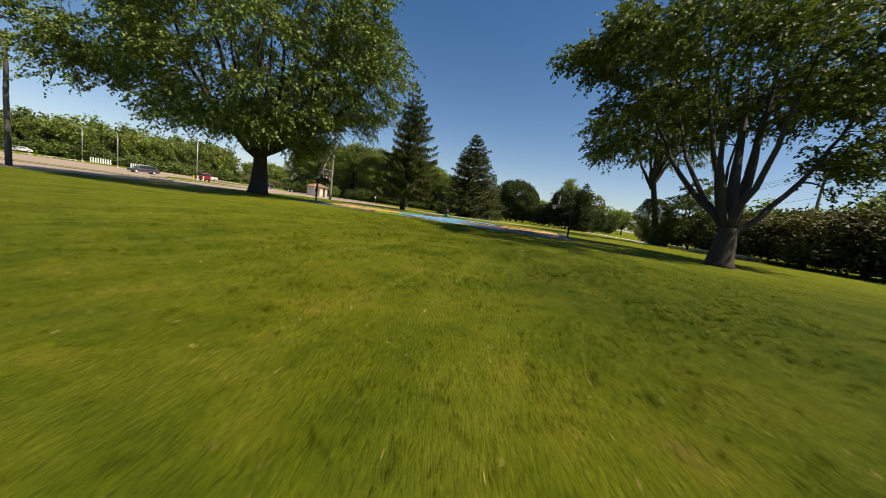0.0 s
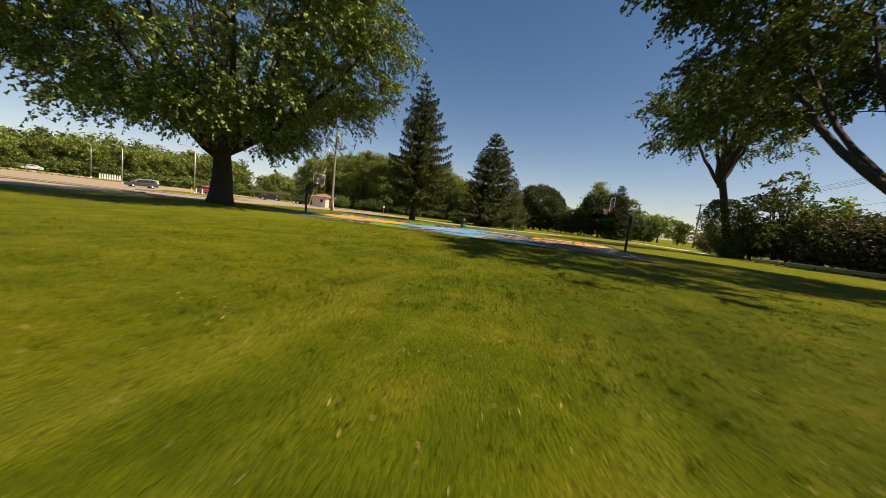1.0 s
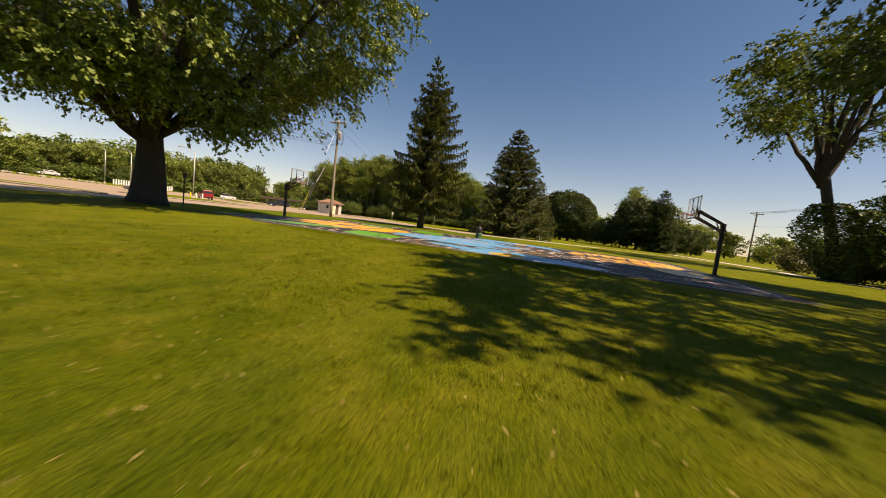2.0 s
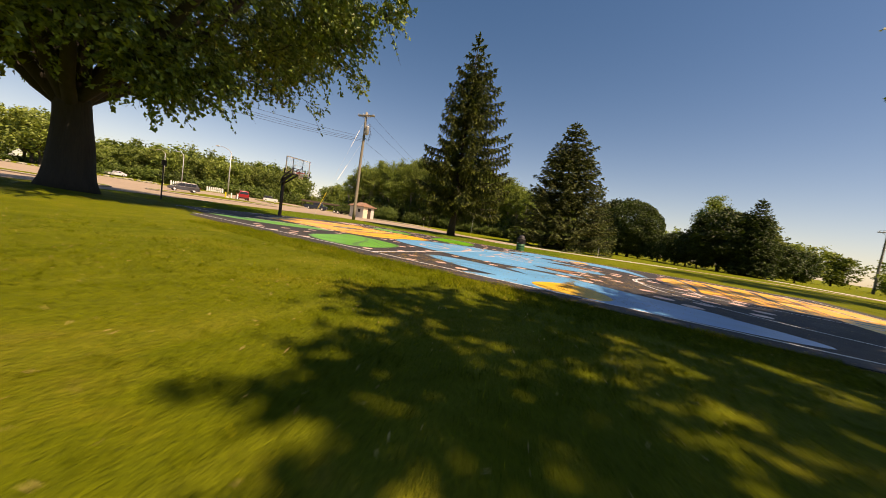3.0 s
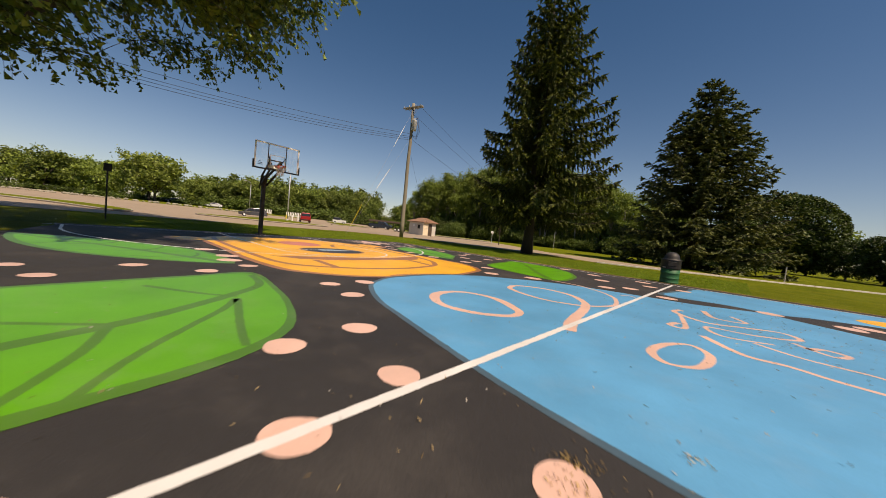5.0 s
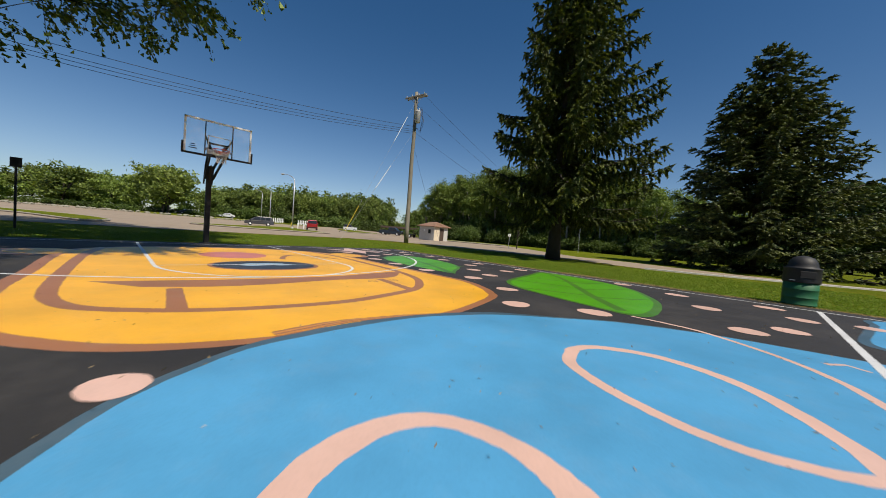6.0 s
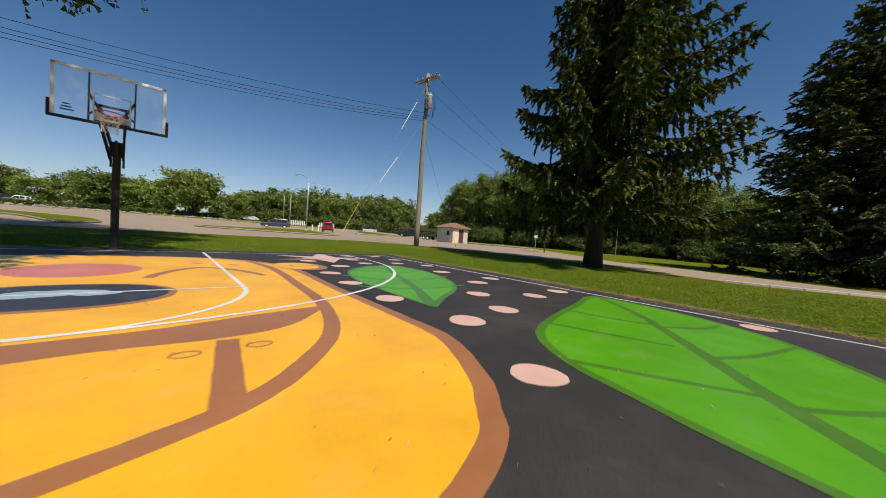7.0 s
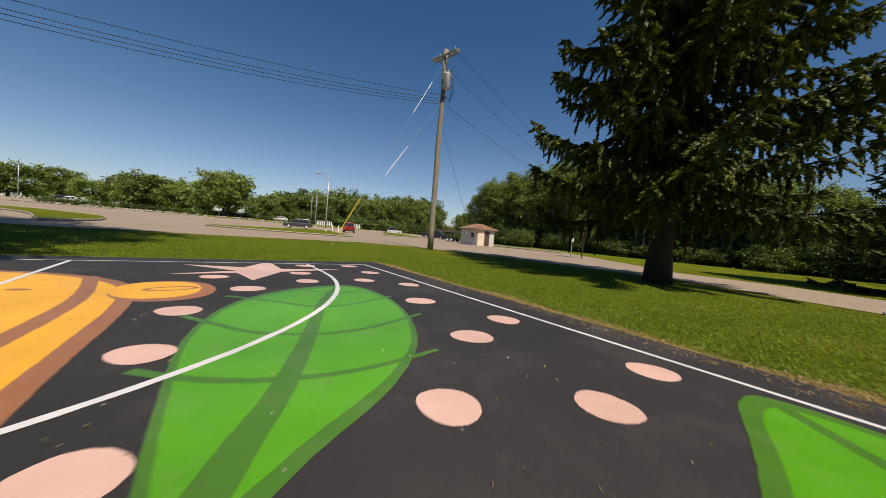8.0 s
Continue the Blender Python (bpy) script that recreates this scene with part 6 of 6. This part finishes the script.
    b /= np.linalg.norm(b, axis=1)[:, None] + 1e-9
    s = s[:, None]
    wood.make("trunk", M_BARKD, t, "dark scaly trunk and boughs", True)
    q = np.stack([c - a * s * 0.6 + b * s * slim, c + a * s, c - a * s * 0.6 - b * s * slim], 1)
    soup("needles", q[~tip], mat, t)
    tagged(soup("new_growth", q[tip], tip_mat, t), "lighter green new growth on the bough tips")
    return t


spruce((-10.2, 16.75, -0.03), "tall dark-green spruce with drooping boughs and bare lower trunk", 5, 21.0, 3.3, lambda u: 5.5 * (1 - u) ** 0.84 * (0.80 + min(0.20, 1.5 * u)) + 0.12, 22, 9, L_SPRUCE, L_SPRUCETIP, 0.36, 7.6, (0.12, 0.75), 0.125, 0.42, 1.4, 0.1, 0.72, 0.36, sag=0.38, step=0.33)
spruce((-1.7, 31.2, -0.03), "dense blue-green spruce with boughs down to the grass", 6, 16.6, 0.45, lambda u: 6.6 * (1 - u) ** 0.88 + 0.2, 25, 14, L_BLUE, L_BLUETIP, 0.15, 4.4, (0.05, 0.0), 0.18, 0.42, 0.12, 0.6, 0.85, 0.42, fan=1.2, sag=0.2, step=0.42)


def dome_tree(loc, seed, rx, rz):
    """A dense clipped-looking round tree: short trunk, bumpy close-leaved dome."""
    rng = np.random.default_rng(seed)
    t = thing("dome_tree", loc, "dense dark-green tree with a smooth round crown", "tree")
    wood = Bag().tube([(0, 0, -0.1), (0.05, 0, 1.2), (0, 0.1, rz)], [0.34, 0.26, 0.10], 10)
    for k in range(9):
        a = 0.7 * k
        wood.tube([(0, 0, 1.2 + 0.25 * k), (1.6 * math.cos(a), 1.6 * math.sin(a), 2.8 + 0.4 * k), (0.72 * rx * math.cos(a), 0.72 * rx * math.sin(a), 3.0 + 0.85 * k)], [0.12, 0.08, 0.03], 5, False)
    wood.make("trunk", M_BARKD, t, "", True)
    n = 26000
    d = rng.normal(size=(n, 3))
    d /= np.linalg.norm(d, axis=1)[:, None]
    # overlapping bosses of foliage over the dome
    boss = rng.normal(size=(150, 3))
    boss /= np.linalg.norm(boss, axis=1)[:, None]
    near = np.max(d @ boss.T, axis=1)
    r = 0.90 + 0.10 * np.clip((near - 0.955) / 0.045, 0, 1) - np.abs(rng.normal(size=n)) * 0.045
    flat = np.where(d[:, 2] < 0, 0.92, 1.0)
    c = d * r[:, None] * np.stack([rx * flat ** 0.2, rx * flat ** 0.2, np.full(n, rz)], 1) + np.array([0, 0, rz + 0.25])
    c = c[c[:, 2] > 0.3]
    soup("crown", leaf_quads(c, 0.20, rng, 0.55, 0.5), L_DOME, t)
    return t


def woods():
    """Trees of the park edge, built a few times and repeated."""
    proto = {}
    proto["a"] = broadleaf("woodland_tree", (-60, 62, 0), "tall green broadleaf tree of the wood edge", 41, 0.22, 4.5, (0, 0, 10.0), (3.6, 3.6, 5.9), 7, 78, 118, 0.18, 0.6, L_WOODS, M_BARKP, group="woodland trees", low=-0.95, flare=1.2, fine=False)
    proto["b"] = broadleaf("woodland_tree", (-52, 66, 0), "tall slender broadleaf tree of the wood edge", 42, 0.20, 6.0, (0, 0, 11.0), (3.0, 3.0, 5.8), 7, 72, 118, 0.18, 0.58, L_WOODS, M_BARKP, group="woodland trees", low=-0.95, flare=1.2, fine=False)
    proto["c"] = broadleaf("far_tree", (-125, 9, 1), "round-headed broadleaf tree at the far side of the lot", 43, 0.34, 2.6, (0, 0, 7.2), (7.2, 7.2, 6.4), 8, 90, 48, 0.40, 0.75, L_WILLOW, M_BARKD, group="trees beyond the lot", low=-0.85, depth=0.35, fine=False)
    proto["d"] = broadleaf("far_tree", (-144, -7, 1.5), "dark-green broadleaf tree at the far side of the lot", 44, 0.30, 2.0, (0, 0, 5.8), (6.8, 6.8, 6.4), 7, 95, 46, 0.41, 0.8, L_WOODS, M_BARKD, group="trees beyond the lot", low=-0.99, depth=0.35, fine=False)
    proto["e"] = broadleaf("shrub", (34, 8, 0), "loose grey-green shrub beside the footpath", 45, 0.10, 0.5, (0, 0, 2.5), (3.0, 3.0, 2.6), 7, 66, 110, 0.16, 0.55, L_SHRUB, M_BARKD, category="shrub", group="shrubs", low=-0.98, stems=3, flare=1.0, fine=False)
    proto["f"] = broadleaf("shrub", (5.0, 72.0, 0), "dense dark round-headed tree at the lawn edge", 46, 0.30, 1.2, (0, 0, 6.9), (6.6, 6.6, 6.4), 8, 230, 76, 0.27, 0.50, L_DARK, M_BARKD, category="tree", group="dark trees", low=-0.97, inner=0.8, depth=0.05, fine=False)
    proto["g"] = broadleaf("undergrowth", (-56, 58, 0), "green undergrowth at the foot of the wood", 47, 0.06, 0.3, (0, 0, 1.5), (2.8, 2.8, 2.0), 5, 30, 44, 0.26, 0.6, L_UNDER, M_BARKD, category="shrub", group="undergrowth", low=-0.98, stems=1, flare=1.0, fine=False)
    proto["h"] = broadleaf("undergrowth", (-50, 55, 0), "dense green undergrowth along the foot of the wood", 49, 0.06, 0.3, (0, 0, 1.6), (2.8, 2.4, 2.1), 5, 40, 105, 0.13, 0.5, L_UNDER, M_BARKD, category="shrub", group="undergrowth", low=-0.98, stems=1, flare=1.0, fine=False)
    proto["r"] = broadleaf("far_tree", (-60, -110, 0), "broadleaf tree of the surrounding park", 48, 0.30, 2.0, (0, 0, 5.8), (6.8, 6.8, 6.2), 5, 46, 44, 0.56, 1.1, L_WOODS, M_BARKD, group="trees round the park", low=-0.99, fine=False)
    rnd = random.Random(12)

    def place(key, x, y, s=1.0, sz=None):
        # low opening in the far tree line beside the pole
        if math.hypot(x + 0.8, y + 2.4) > 75 and 140.0 < math.degrees(math.atan2(y + 2.4, x + 0.8)) < 144.8:
            s, sz = s * 0.42, (sz or s) * 0.36
        sc = Matrix.Diagonal((s, s, sz or s, 1))
        return copy_thing(proto[key], pose(x, y, ground_z(x, y) - 0.05, 0, 0, rnd.uniform(0, 360)) @ sc)

    # tall wood behind the hut and the drive
    edge = ((-66, 56, 0.80), (-60, 58, 1.02), (-52, 61, 1.14), (-44, 63, 1.14), (-34, 62, 1.10), (-24, 60, 0.98), (-14, 58, 0.72), (-4, 57, 0.62))
    for i in range(34):
        v = (len(edge) - 1) * i / 33.01
        (xa, ya, sa), (xb, yb, sb) = edge[int(v)], edge[int(v) + 1]
        f = v - int(v)
        x, y, s = xa + (xb - xa) * f + rnd.uniform(-0.9, 0.9), ya + (yb - ya) * f + rnd.uniform(-1.8, 1.8), sa + (sb - sa) * f
        place(rnd.choice("ab"), x, y, s * rnd.uniform(0.86, 1.0), s * rnd.uniform(0.9, 1.02))
        if i % 2 == 0:
            place(rnd.choice("ab"), x + 1, y + 7, s * rnd.uniform(0.95, 1.08))
        if i % 3:
            place("h", x + rnd.uniform(-1.2, 1.2), y - 3.2 + rnd.uniform(-0.9, 0.9), rnd.uniform(0.8, 1.15), rnd.uniform(0.5, 1.3))
        place("g", x + 1.2, y + 2.5, rnd.uniform(1.2, 1.6), s * rnd.uniform(1.9, 2.9))
        if i % 2:
            place("d", x + 0.5, y + 13, 0.72, s * rnd.uniform(0.75, 0.9))
    # far side of the lot
    for x, y, s, k in ((-137, 20, 0.7, "d"), (-127, 8, 1.12, "c"), (-131, -2, 0.8, "d"), (-138, -12, 1.0, "d"), (-152, -14, 0.9, "d"), (-165, -20, 0.9, "c"), (-178, -30, 0.85, "d"), (-190, -40, 1.0, "c"), (-186, -52, 1.1, "d"), (-196, -62, 1.2, "d"), (-172, -8, 1.1, "d"), (-160, 2, 1.1, "d"), (-147, 10, 1.1, "c")):
        place(k, x, y, s)
    # the wooded ridge beyond it: one closed canopy
    for i in range(30):
        u = i / 29
        x, y = -142 + 20 * u + 16 * math.sin(2.6 * u), 24 + 86 * u
        hi = 0.80 + 0.24 * math.sin(3.1 * u) + rnd.uniform(-0.07, 0.07)
        place("d" if i % 4 else "c", x, y + rnd.uniform(-1.5, 1.5), rnd.uniform(0.62, 0.8), hi)
        place("r", x - 9, y + 2, rnd.uniform(0.85, 1.0), hi * 1.14)
        place("g", x + 6.5, y + rnd.uniform(-1, 1), rnd.uniform(1.1, 1.6), rnd.uniform(0.9, 1.5))
        if i % 2:
            place("r", x - 24, y + 3, rnd.uniform(1.0, 1.25), hi * 1.25)
    for i in range(16):
        place("r", -205 - 4 * (i % 3), -75 + 11 * i, rnd.uniform(0.95, 1.3))
        place("g", -120 - 0.8 * i + 5 * math.sin(i), -26 + 3.2 * i, rnd.uniform(0.7, 1.0), 0.5)
    # right-hand side
    for x, y, s, k in ((4.2, 63.5, 0.5, "f"), (9.0, 64.5, 0.5, "f"), (14.5, 57, 0.46, "f"), (17.2, 54, 0.5, "f"), (27, 55, 0.44, "f"), (30.5, 58, 0.4, "f"), (12.3, 62, 0.42, "f"), (1, 84, 0.8, "f"), (20, 54, 0.78, "f"), (16.2, 58, 0.42, "c"), (20.6, 69, 0.92, "b"), (23.0, 70, 0.85, "a"), (27, 70, 0.92, "c"), (22.6, 56.5, 0.62, "f"), (36, 92, 0.66, "d"), (43, 94, 0.72, "c"), (50, 98, 0.74, "d"), (58, 92, 0.7, "d"), (41, 104, 0.9, "d"), (66, 86, 0.74, "d"), (72, 72, 0.8, "d"), (47, 70, 0.40, "d"), (55, 62, 0.42, "d"), (-10, 86, 0.9, "d"), (14, 100, 0.9, "d")):
        place(k, x, y, s)
    for x, y, s in ((31, 17, 0.9), (33.5, 13.5, 1.0), (36, 9.5, 1.15), (38, 5, 1.2), (40, 1, 1.3), (42, -4, 1.4), (44, -9, 1.4), (46, -14, 1.4), (36, 15, 1.2), (41, 9, 1.4), (45, 3, 1.5), (48, -3, 1.5), (37, 22, 1.0), (30, 24, 0.6), (44, 16, 1.4)):
        place("e", x, y, s)
    for i in range(18):
        place("r", 62 + rnd.uniform(-6, 6), 60 - 9 * i, rnd.uniform(0.8, 1.0))
    # closing ring behind the first camera position
    for i in range(30):
        a = radians(200 + 130 * i / 29)
        place("r", 110 * math.cos(a) - 20, 110 * math.sin(a) - 10, rnd.uniform(0.9, 1.3))
    dome_tree((7.0, 66.5, 0.0), 71, 6.1, 5.9)
    # pointed cedar
    spruce((23.0, 50.8, -0.03), "dark pointed cedar at the lawn edge", 9, 11.6, 0.2, lambda u: 3.1 * (1 - u) ** 0.7 + 0.1, 24, 12, L_DARK, L_DARK, 0.1, 1.9, size=0.24, even=0.6, curtain=0.4)
    spruce((1.2, 45.0, -0.03), "dark spruce half hidden behind the blue-green spruce", 12, 11.0, 0.3, lambda u: 3.4 * (1 - u) ** 0.85 + 0.15, 18, 10, L_DARK, L_BLUE, 0.2, 1.8, size=0.22, even=0.4)
    for x, y, h in ((-205, -25, 9), (-198, -20, 7.5)):
        spruce((x, y, ground_z(x, y)), "small distant conifer beyond the lot", 10, h, 0.5, lambda u: 2.4 * (1 - u) + 0.1, 10, 6, L_SPRUCE, L_SPRUCE, 0.15, 0.4, size=0.4)
    # young trees by the drive
    for x, y in ((-22.0, 31.5),):
        broadleaf("sapling", (x, y, 0), "young thin tree on the grass beside the drive", 60, 0.05, 1.5, (0, 0, 2.9), (0.8, 0.8, 1.2), 4, 22, 30, 0.09, 0.25, L_WOODS, M_BARKD, category="tree")


woods()


def stones():
    rng = np.random.default_rng(3)
    rocks = Bag()
    for i in range(150):
        u = i / 150
        x, y = -106 - 10 * u + rng.uniform(-2, 2), 26 - 62 * u + rng.uniform(-1.5, 1.5)
        r = rng.uniform(0.25, 0.6)
        bm = bmesh.new()
        bmesh.ops.create_icosphere(bm, subdivisions=1, radius=r)
        for v in bm.verts:
            v.co *= rng.uniform(0.75, 1.15)
            v.co.z = v.co.z * 0.6 + ground_z(x, y) + r * 0.3
            v.co.x += x
            v.co.y += y
        bm.verts.index_update()
        rocks.put([v.co[:] for v in bm.verts], [[v.index for v in f.verts] for f in bm.faces])
        bm.free()
    tagged(rocks.make("rocks", M_STONE), "line of pale rocks along the far edge of the lot", "rocks", kind="stuff")


stones()

# ---- grass, dry edges, litter ----
def blades():
    rng = np.random.default_rng(7)
    n = 230000
    u = rng.uniform(0, 1, n)
    cx, cy = 11.0 - 7.5 * u, -36.5 + 28.0 * u
    x = cx + rng.normal(size=n) * 5.0
    y = cy + rng.normal(size=n) * 2.5
    tuft = rng.integers(0, 5200, n)
    bunch = rng.uniform(size=n) < 0.30
    x = np.where(bunch, x[tuft] + rng.normal(size=n) * 0.035, x)
    y = np.where(bunch, y[tuft] + rng.normal(size=n) * 0.035, y)
    keep = ~((np.abs(x) < 15.15) & (np.abs(y) < 8.4))
    x, y = x[keep], y[keep]
    n = len(x)
    h = np.where(bunch[keep], 1.3, 1.0) * rng.uniform(0.02, 0.055, n) * (1 + 0.5 * np.sin(x * 1.7) * np.sin(y * 1.3))
    a = rng.uniform(0, 6.283, n)
    lean = rng.normal(size=(n, 2)) * 0.03
    z = np.full(n, -0.032)
    w = 0.004
    p = np.stack([np.stack([x - w * np.cos(a), y - w * np.sin(a), z], 1), np.stack([x + w * np.cos(a), y + w * np.sin(a), z], 1), np.stack([x + lean[:, 0], y + lean[:, 1], z + h], 1)], 1)
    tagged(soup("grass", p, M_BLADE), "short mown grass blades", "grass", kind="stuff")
    n = 150000
    u = rng.uniform(0, 1, n)
    side = rng.uniform(0, 1, n) < 0.55
    x = np.where(side, -16 + 18 * u, -15.2 - 11.5 * rng.uniform(0, 1, n) ** 1.3)
    y = np.where(side, 8.60 + 8.4 * rng.uniform(0, 1, n) ** 1.4, -6 + 20 * u)
    a = rng.uniform(0, 6.283, n)
    h = rng.uniform(0.018, 0.045, n)
    lean = rng.normal(size=(n, 2)) * 0.035
    z = np.full(n, -0.032)
    w = 0.009
    p = np.stack([np.stack([x - w * np.cos(a), y - w * np.sin(a), z], 1), np.stack([x + w * np.cos(a), y + w * np.sin(a), z], 1), np.stack([x + lean[:, 0], y + lean[:, 1], z + h], 1)], 1)
    tagged(soup("grass", p, M_LUSH), "short lush green grass beside the court", "grass", kind="stuff")
    # longer grass along the near edge of the slab
    n = 30000
    x = -6.0 + 15.0 * rng.uniform(0, 1, n)
    y = -8.27 - 1.3 * rng.uniform(0, 1, n) ** 1.7 + 0.05 * np.sin(x * 5.0)
    a = rng.uniform(0, 6.283, n)
    h = rng.uniform(0.03, 0.085, n) * (1 + 0.4 * np.sin(x * 3.1) * np.sin(y * 4.0 + x))
    lean = rng.normal(size=(n, 2)) * 0.045 + np.array([0.0, 0.015])
    z = np.full(n, -0.032)
    w = 0.005
    p = np.stack([np.stack([x - w * np.cos(a), y - w * np.sin(a), z], 1), np.stack([x + w * np.cos(a), y + w * np.sin(a), z], 1), np.stack([x + lean[:, 0], y + lean[:, 1], z + h], 1)], 1)
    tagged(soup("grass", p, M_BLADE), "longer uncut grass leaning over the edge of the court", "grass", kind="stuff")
    # straw-coloured fringe along the slab
    n = 60000
    t = rng.uniform(0, 1, n)
    s = rng.choice(3, n, p=(0.16, 0.64, 0.20))
    off = np.abs(rng.normal(size=n)) * np.where(s == 1, 0.22, 0.06) * (0.6 + 0.5 * np.sin(t * 61) * np.sin(t * 23 + 1)) - 0.05
    x = np.where(s == 0, -15 + 30 * t, np.where(s == 1, -15 + 30 * t, -15.08 - off))
    y = np.where(s == 0, -8.30 - off, np.where(s == 1, 8.30 + off, -8.3 + 16.6 * t))
    a = rng.uniform(0, 6.283, n)
    h = rng.uniform(0.008, 0.032, n) * np.where(s == 1, 1.35, 1.0)
    lean = rng.normal(size=(n, 2)) * 0.06
    z = np.full(n, -0.03)
    p = np.stack([np.stack([x - 0.006 * np.cos(a), y - 0.006 * np.sin(a), z], 1), np.stack([x + 0.006 * np.cos(a), y + 0.006 * np.sin(a), z], 1), np.stack([x + lean[:, 0], y + lean[:, 1], z + h], 1)], 1)
    tagged(soup("dry_grass", p, M_DRYBLADE), "dry straw-coloured grass along the edge of the court", "grass", kind="stuff")


def litter():
    rng = np.random.default_rng(17)
    c = []
    for cx, cy, sx, sy, m in ((0.9, -6.8, 0.5, 0.35, 260), (1.6, -7.0, 1.9, 0.7, 620), (3.0, -4.35, 0.5, 0.12, 110), (3.4, -5.2, 1.6, 1.0, 420), (-8, 4.5, 3.5, 2.5, 260), (5.17, -6.3, 0.07, 0.7, 420), (5.3, -6.6, 0.3, 0.5, 200), (4.0, 2.0, 2.5, 2.5, 800), (8.0, -1.2, 2.4, 2.4, 3200), (5.8, -2.3, 0.8, 1.5, 3600), (5.4, 1.2, 0.9, 1.0, 500), (2.0, 1.4, 0.8, 1.0, 320), (-5.5, 8.15, 4.0, 0.14, 2600), (-4.0, 8.42, 4.5, 0.12, 1800), (-4.2, 8.0, 0.35, 0.12, 220), (-7.5, 8.05, 0.4, 0.1, 160), (-1, -1, 5, 5, 700), (2.0, -8.12, 4.0, 0.2, 1900), (6.2, -6.6, 0.5, 0.35, 300)):
        c.append(np.stack([cx + rng.normal(size=m) * sx, cy + rng.normal(size=m) * sy, np.full(m, 0.001)], 1))
    c = np.concatenate(c)
    c = c[(np.abs(c[:, 0]) < 14.9) & (c[:, 1] > -8.2) & (c[:, 1] < 8.8)]
    tagged(soup("leaf_litter", leaf_quads(c, 0.017, rng, 0.75, 0.26), M_LITTER), "dry seeds and leaf scraps scattered on the court", "litter", kind="stuff")
    # golden seeds drifted into small heaps
    heaps = []
    for cx, cy, sx, sy, m in ((0.75, -6.0, 0.3, 0.35, 14), (0.75, -6.75, 0.4, 0.3, 14), (1.5, -6.55, 0.3, 0.3, 16), (1.0, -7.2, 0.5, 0.25, 10), (2.6, -4.5, 0.7, 0.12, 12), (1.6, -4.0, 0.5, 0.2, 6), (3.2, -7.6, 1.6, 0.3, 26), (5.11, -5.9, 0.05, 0.6, 34), (5.7, -3.4, 0.8, 0.6, 26), (6.6, -2.0, 1.0, 1.2, 40), (2.5, -8.1, 2.5, 0.1, 26), (-5.0, 8.05, 3.5, 0.1, 26)):
        for k in range(m):
            q = np.array([cx + rng.normal() * sx, cy + rng.normal() * sy])
            b = rng.integers(16, 60)
            heaps.append(np.column_stack([q + rng.normal(size=(b, 2)) * rng.uniform(0.02, 0.05) * np.array([1.5, 1.0]), np.abs(rng.normal(size=b)) * 0.004 + 0.001]))
    heaps = np.concatenate(heaps)
    heaps = heaps[np.abs(heaps[:, 1]) < 8.2]
    tagged(soup("seed_heaps", leaf_quads(heaps, 0.010, rng, 0.55, 0.42), M_SEED), "golden tree seeds drifted into small heaps on the court", "litter", kind="stuff")


def paint_chips():
    rng = np.random.default_rng(33)
    n = 520
    c = np.stack([rng.uniform(-14, 6, n), rng.uniform(-8, 8, n), np.full(n, 0.001)], 1)
    tagged(soup("chips", leaf_quads(c, 0.010, rng, 0.9, 0.6), M_CHIP), "pale grit and paint chips lying on the court", "litter", kind="stuff")


def lawn_straw():
    rng = np.random.default_rng(29)
    n = 6500
    u = rng.uniform(0, 1, n)
    x = 11.0 - 9.0 * u + rng.normal(size=n) * 6.0
    y = -36.5 + 28.0 * u + rng.normal(size=n) * 2.0
    ok = ~((np.abs(x) < 15.2) & (y > -8.45))
    c = np.stack([x, y, np.full(n, 0.004)], 1)[ok]
    tagged(soup("straw", leaf_quads(c, 0.026, rng, 0.8, 0.14), M_DRYBLADE), "dry straw and clippings scattered over the lawn", "litter", kind="stuff")


blades()
litter()
paint_chips()
lawn_straw()
paint_mural()
paint_dots()
white_lines()
